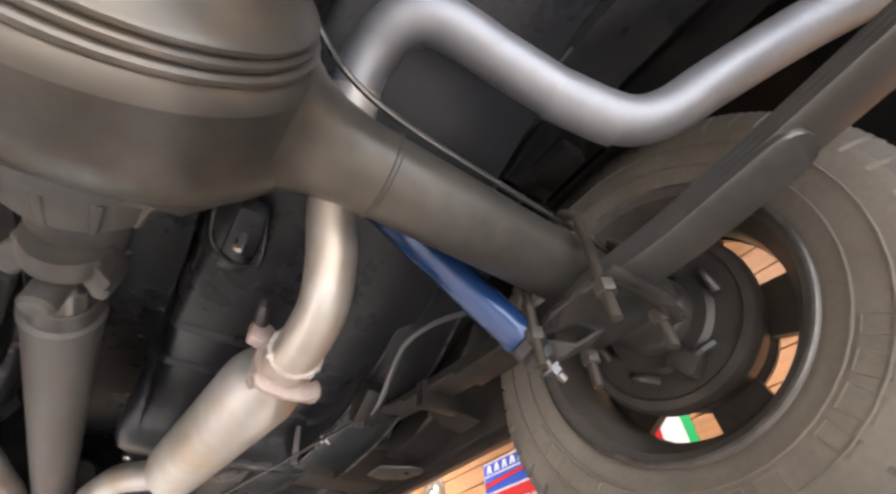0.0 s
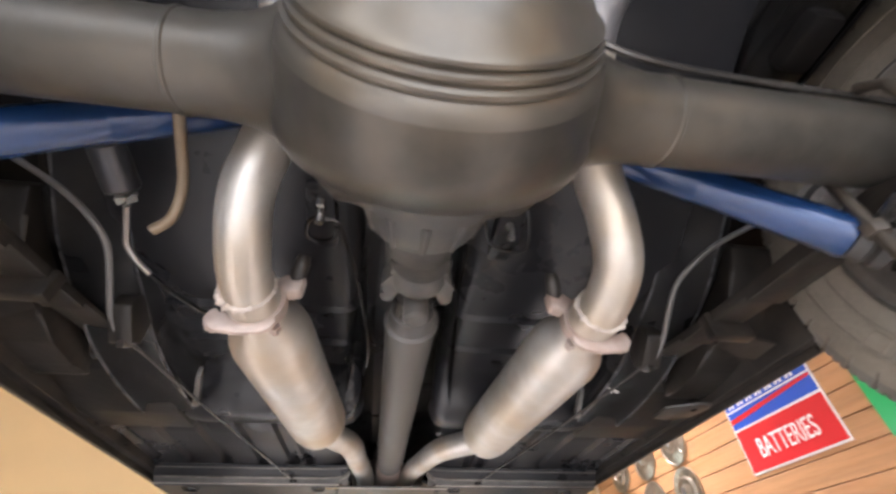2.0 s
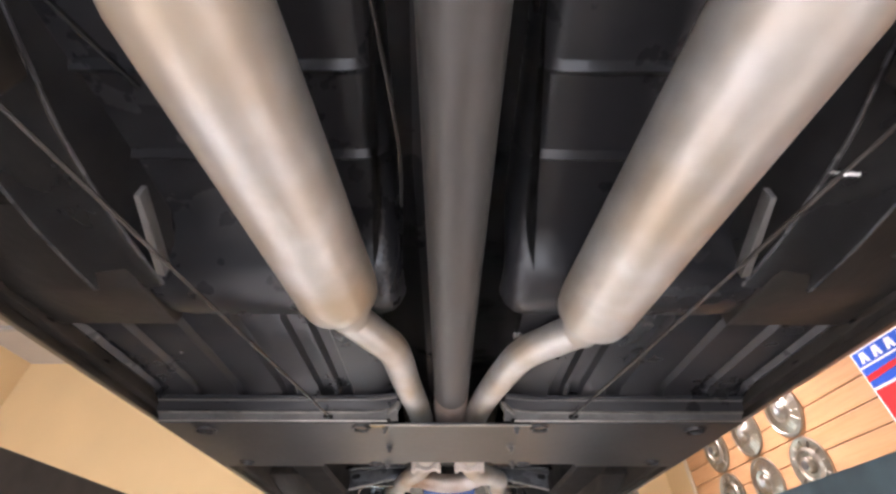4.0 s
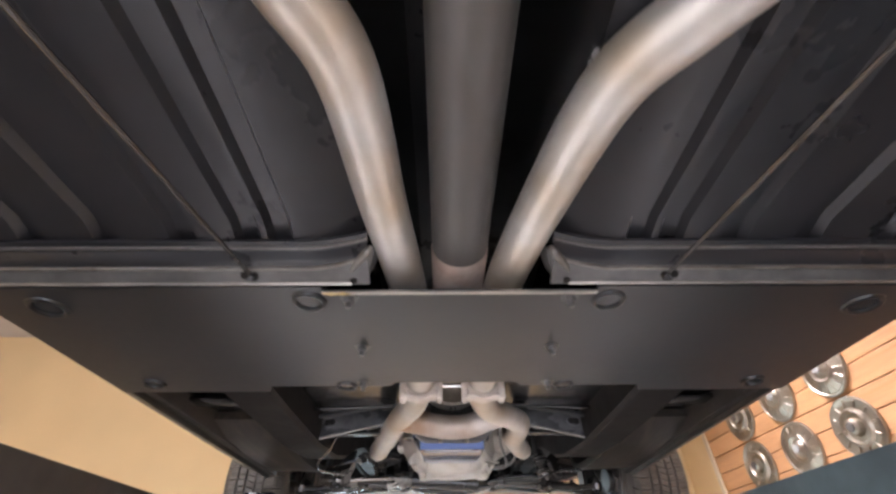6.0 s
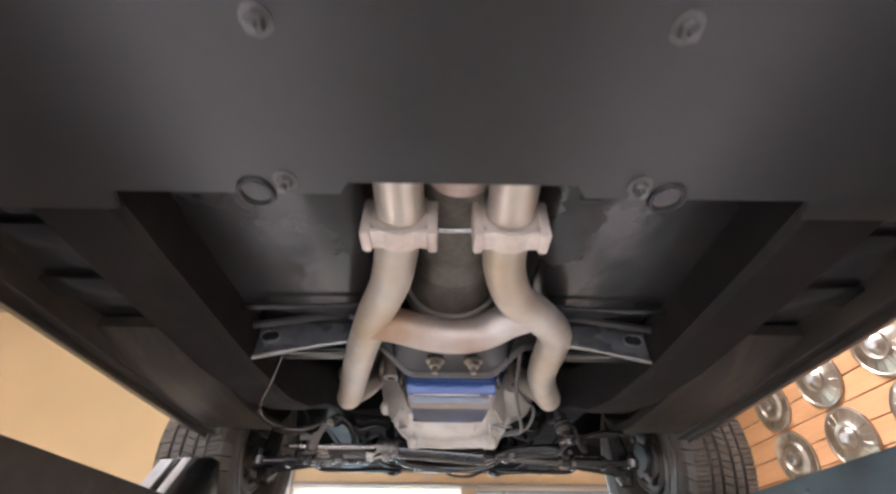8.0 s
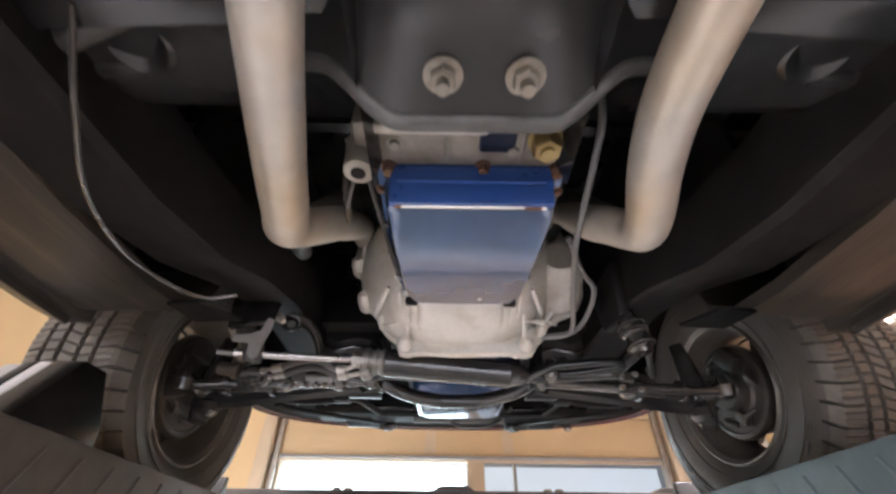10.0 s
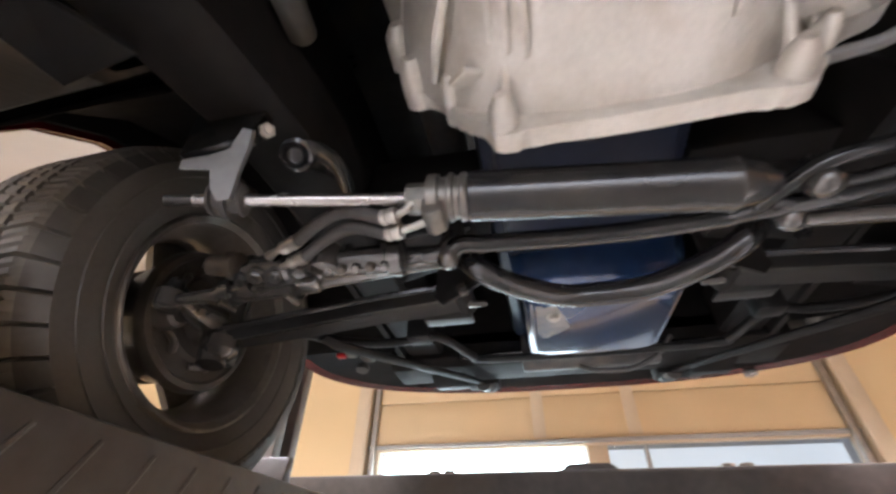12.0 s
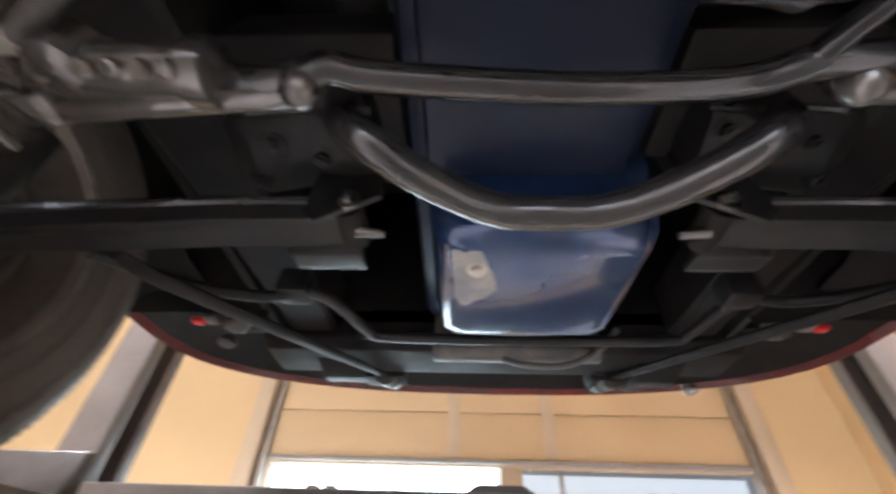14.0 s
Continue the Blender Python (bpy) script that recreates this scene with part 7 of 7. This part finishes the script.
def front_end():
    part("sway_bar", bm_tube([(-0.53, 2.62, 1.825), (-0.47, 2.73, 1.852), (-0.39, 2.785, 1.872), (-0.32, 2.785, 1.880), (-0.285, 2.82, 1.880), (-0.248, 2.895, 1.877), (-0.21, 2.918, 1.875), (0.04, 2.92, 1.873), (0.28, 2.918, 1.875), (0.312, 2.895, 1.877), (0.335, 2.82, 1.880), (0.355, 2.785, 1.880), (0.41, 2.785, 1.872), (0.48, 2.73, 1.852), (0.53, 2.62, 1.825)], 0.0095, 14), ARMBLACK, car, "black front anti-roll bar")
    # grey backs of the front lamps inside the valance corners
    for s in (-1, 1):
        lamp = part("lamp_back", bm_turn([(-0.030, 0.010), (-0.026, 0.022), (0.0, 0.026), (0.014, 0.020), (0.020, 0.0)], (s * 0.565, 3.02, 1.955), (0.3 * s, 0.5, -0.8), 18), CASTIRON, car, "grey back of a front lamp")
        part("lamp_clip", bm_box(s * 0.60 - 0.014, s * 0.60 + 0.014, 2.965, 3.0, 1.940, 1.962, 0.005), RAILGREY, lamp)
        part("lamp_lens", bm_box(s * 0.635 - 0.012, s * 0.635 + 0.012, 2.985, 3.005, 1.942, 1.954, 0.004), SIGNRED, lamp, "small red lens edge")
    for s in (-1, 1):
        part("bar_bracket", bm_box(s * 0.345 - 0.026, s * 0.345 + 0.026, 2.762, 2.808, 1.868, 1.915, 0.008), ARMBLACK, car)
        part("bracket_stay", bm_prism([(3.02, 1.93), (3.16, 1.90), (3.20, 1.905), (3.20, 1.93), (3.05, 1.97)], "x", *bm_sides(0.30, 0.40, s), 0.004), MATTBLACK, car)
    part("radiator_support", bm_prism([(3.02, 1.93), (3.05, 1.915), (3.16, 1.915), (3.18, 1.93), (3.18, 2.0), (3.02, 2.0)], "x", -0.50, 0.50, 0.006), MATTBLACK, car, "black lower radiator support")
    part("radiator", bm_box(-0.60, 0.60, 3.02, 3.07, 1.96, 2.38, 0.006), MATTBLACK, car, "black radiator core behind the valance")
    part("support_lip", bm_tube([(-0.30, 3.01, 1.925), (0.0, 3.0, 1.918), (0.30, 3.01, 1.925)], 0.006, 8), BLACKPART, car)
    part("radiator_tank", bm_prism([(2.972, 1.885), (2.985, 1.868), (3.005, 1.868), (3.015, 1.885), (3.015, 1.97), (2.972, 1.97)], "x", -0.134, 0.186, 0.006), CASTIRON, car, "dull lower radiator tank")
    part("radiator_hose", bm_tube([(0.0, 2.985, 1.868), (0.04, 2.975, 1.852), (0.11, 2.97, 1.850), (0.17, 2.96, 1.872), (0.21, 2.94, 1.91)], 0.006, 10), HOSE, car)
    # lower valance: curved sheet from wheel to wheel
    rows, shield = [], []
    for k in range(27):
        a = radians(-106 + 212 * k / 26)
        x = 0.775 * math.copysign(abs(math.sin(a)) ** 0.75, a)
        y = 2.95 + math.copysign(0.375 * abs(math.cos(a)) ** 0.6, math.cos(a))
        z = 1.945 - 0.015 * (1 - (x / 0.8) ** 2)
        nx, ny = x / 0.8, (y - 2.8) / 0.55
        rows.append([(x - 0.03 * nx, y - 0.03 * ny, z + 0.006), (x, y, z), (x + 0.02 * nx, y + 0.025 * ny, z + 0.02), (x + 0.035 * nx, y + 0.045 * ny, z + 0.10), (x + 0.035 * nx, y + 0.04 * ny, z + 0.20)])
        shield.append([(x * 0.76, y - 0.20 * ny, z + 0.035), (x * 0.88, y - 0.10 * ny, z + 0.020), (x - 0.034 * nx, y - 0.034 * ny, z + 0.004)])
    part("front_valance", bm_slab(rows, 0.004), CARPAINT, car, "dark red front valance with a black underside")
    part("valance_liner", bm_slab([[(p[0] * 0.99, p[1] - 0.010, p[2] + 0.006) for p in row] for row in rows], 0.003), MATTBLACK, car)
    part("splash_shield", bm_slab(shield, 0.004), MATTBLACK, car, "black inner face of the valance")
    for x, y in ((0.335, 3.28), (0.485, 3.30), (-0.59, 3.08)):
        part("valance_lamp_back", bm_turn([(-0.008, 0.012), (0.0, 0.018), (0.012, 0.018), (0.014, 0.0)], (x, y - 0.03, 1.935), (0, -0.2, -1), 14), CLIP if x > 0.4 else CASTIRON, car)


def cables_and_clips():
    for side in (-1, 1):
        part("handbrake_cable", bm_tube(mx(side, [(0.616, -0.139, 1.926), (0.554, -0.097, 1.919), (0.493, -0.070, 1.897), (0.446, -0.058, 1.872), (0.412, -0.040, 1.848), (0.401, -0.005, 1.834), (0.408, 0.045, 1.812), (0.419, 0.09, 1.797), (0.415, 0.12, 1.778)]), 0.0042, 10), CABLE, car, "grey sheathed handbrake cable")
        br = part("cable_bracket", bm_prism([(0.085, 1.80), (0.13, 1.765), (0.15, 1.775), (0.15, 1.81), (0.10, 1.83)], "x", *bm_sides(0.392, 0.424, side), 0.003), DUSTY, car, "dusty cable bracket on the rail")
        part("cable_nut", bm_hex((side * 0.405, 0.13, 1.772), (0, 0.6, -0.8), 0.010, 0.012), GREASY, br)
        part("brake_wire", bm_tube(mx(side, [(0.402, 0.135, 1.772), (0.34, 0.40, 1.757), (0.258, 0.856, 1.753)]), 0.0026, 8, smooth=False), GREASY, car, "thin taut handbrake wire")
        part("grommet", bm_turn([(0.0, 0.0065), (0.003, 0.006), (0.003, 0.0)], (side * 0.257, 0.859, 1.7505), (0, -0.3, -1), 14), BLACKPART, car)
        part("floor_clip", bm_box(*bm_sides(0.108, 0.122, side), 0.602, 0.624, 1.802, 1.818, 0.004), CLIP, car, "bright torn foil clip at the tunnel edge")
        part("seat_bolt", bm_tube(mx(side, [(0.132, -0.058, 1.90), (0.134, -0.050, 1.862)]), 0.006, 10, smooth=False), CLIP, car, "bright bolt through a floor patch")
        part("floor_patch", bm_prism([(side * 0.115, -0.10), (side * 0.15, -0.10), (side * 0.158, -0.02), (side * 0.15, 0.03), (side * 0.115, 0.03)], "z", 1.885, 1.91, 0.005), FLOORPAINT, car)
        part("rail_ledge", bm_prism([(side * 0.345, 0.27), (side * 0.352, 0.27), (side * 0.40, 0.41), (side * 0.39, 0.415)], "z", 1.782, 1.80, 0.001), CABLE, car)
    part("vent_hose", bm_tube([(-0.283, -0.205, 1.91), (-0.276, -0.165, 1.872), (-0.274, -0.120, 1.838), (-0.281, -0.096, 1.808), (-0.300, -0.086, 1.793)], 0.0062, 12), TANHOSE, car, "tan rubber vent hose")
    c0, c1 = Vector((-0.381, -0.128, 1.894)), Vector((-0.371, -0.066, 1.869))
    cyl = part("hose_coupling", bm_turn([(0.004, 0.010), (0.006, 0.0195), (0.012, 0.0205), (0.060, 0.0205), (0.064, 0.017), (0.066, 0.010)], c0, c1 - c0, 28), COUPLING, car, "dark satin cylindrical hose coupling")
    part("coupling_collar", bm_turn([(-0.010, 0.009), (-0.009, 0.0165), (-0.001, 0.0165), (0.002, 0.012)], c0, c1 - c0, 24), GLAND, cyl, "bright collar")
    part("coupling_neck", bm_tube([c0 - (c1 - c0) * 0.9, c0], 0.007, 12, smooth=False), HOSE, cyl)
    part("coupling_nut", bm_hex(c1 + (c1 - c0) * 0.02, c1 - c0, 0.0135, 0.010), CLIP, cyl, "bright nut")
    part("brake_line", bm_tube([(-0.373, -0.05, 1.864), (-0.383, -0.015, 1.855), (-0.389, 0.011, 1.848), (-0.380, 0.028, 1.838), (-0.366, 0.048, 1.830)], 0.0042, 10), ZINC, car, "bright bent steel brake line below the coupling")
    part("floor_line", bm_tube([(-0.368, 0.044, 1.831), (-0.352, 0.075, 1.826), (-0.338, 0.13, 1.836), (-0.33, 0.18, 1.850)], 0.0032, 8), BLACKPART, car, "thin black line along the floor")
    part("tunnel_line", bm_tube([(-0.132, -0.070, 1.880), (-0.128, -0.050, 1.873), (-0.108, -0.041, 1.871), (-0.093, 0.02, 1.864), (-0.084, 0.06, 1.858), (-0.073, 0.16, 1.852), (-0.066, 0.26, 1.848), (-0.070, 0.34, 1.846)], 0.0024, 8), GREASY, car, "thin pipe along the tunnel edge")
    part("pipe_clip", bm_hex((-0.133, -0.075, 1.892), (0, 0.3, -1), 0.006, 0.018), CLIP, car)
    part("floor_strap", bm_tube([(0.090, -0.085, 1.895), (0.094, -0.067, 1.876), (0.104, -0.036, 1.872), (0.122, -0.020, 1.870), (0.138, -0.014, 1.869), (0.156, -0.016, 1.870), (0.165, -0.028, 1.872), (0.160, -0.06, 1.878), (0.150, -0.091, 1.90)], 0.0032, 8), BLACKPART, car, "black wire strap under the floor")
    part("floor_strap", bm_tube([(-0.133, -0.052, 1.874), (-0.150, -0.040, 1.873), (-0.153, -0.014, 1.870), (-0.134, -0.006, 1.869), (-0.116, -0.014, 1.870), (-0.112, -0.034, 1.872)], 0.0032, 8), BLACKPART, car, "black wire loop under the floor")


def body_shell():
    """Plain closed outer body, seen only along its lower edges."""
    def each(side):
        pts = [(-1.70, 2.02), (-0.66, 1.90)]
        pts += [(AXLE_Y - 0.36 * math.cos(radians(a)), 1.90 + 0.25 * math.sin(radians(a))) for a in range(10, 171, 20)]
        pts += [(0.06, 1.90), (0.06, 1.878), (2.10, 1.878), (2.12, 1.90)]
        pts += [(FRONT_Y - 0.37 * math.cos(radians(a)), 1.90 + 0.25 * math.sin(radians(a))) for a in range(10, 171, 20)]
        pts += [(2.87, 1.95), (3.0, 1.99), (3.28, 2.06), (3.30, 2.34), (2.0, 2.42), (0.6, 2.40), (-0.6, 2.42), (-1.70, 2.36)]
        part("body_liner", bm_prism([(y, z + 0.012) for y, z in pts], "x", *bm_sides(0.826, 0.836, side)), MATTBLACK, car)
        part("body_side", bm_prism(pts, "x", *bm_sides(0.838, 0.855, side), 0.003), CARPAINT, car, "dark red painted body side")
    mirrored(each)
    rows = [[(-0.83, y, z - 0.02), (-0.6, y, z + 0.03), (0, y, z + 0.05), (0.6, y, z + 0.03), (0.83, y, z - 0.02)] for y, z in ((-1.72, 2.36), (-0.6, 2.44), (0.6, 2.42), (2.0, 2.44), (3.0, 2.40), (3.36, 2.32))]
    part("deck", bm_slab(rows, 0.01), CARPAINT, car, "dark red bonnet, boot lid and closed top deck")
    part("deck_liner", bm_slab([[(x * 0.985, y, z - 0.012) for x, y, z in row] for row in rows], 0.004), UNDERCOAT, car)
    part("front_panel", bm_box(-0.82, 0.82, 3.34, 3.36, 2.10, 2.33), CARPAINT, car)
    part("rear_panel", bm_box(-0.82, 0.82, -1.73, -1.71, 2.0, 2.36), CARPAINT, car)


floor_pan()
cross_plate()
rails_and_sills()
wheels()
rear_axle()
leaf_springs()
shock_absorbers()
driveshaft()
exhaust()
transmission()
bell_housing()
gearbox_crossmember()
engine()
steering()
front_end()
cables_and_clips()
body_shell()
plank_panel()
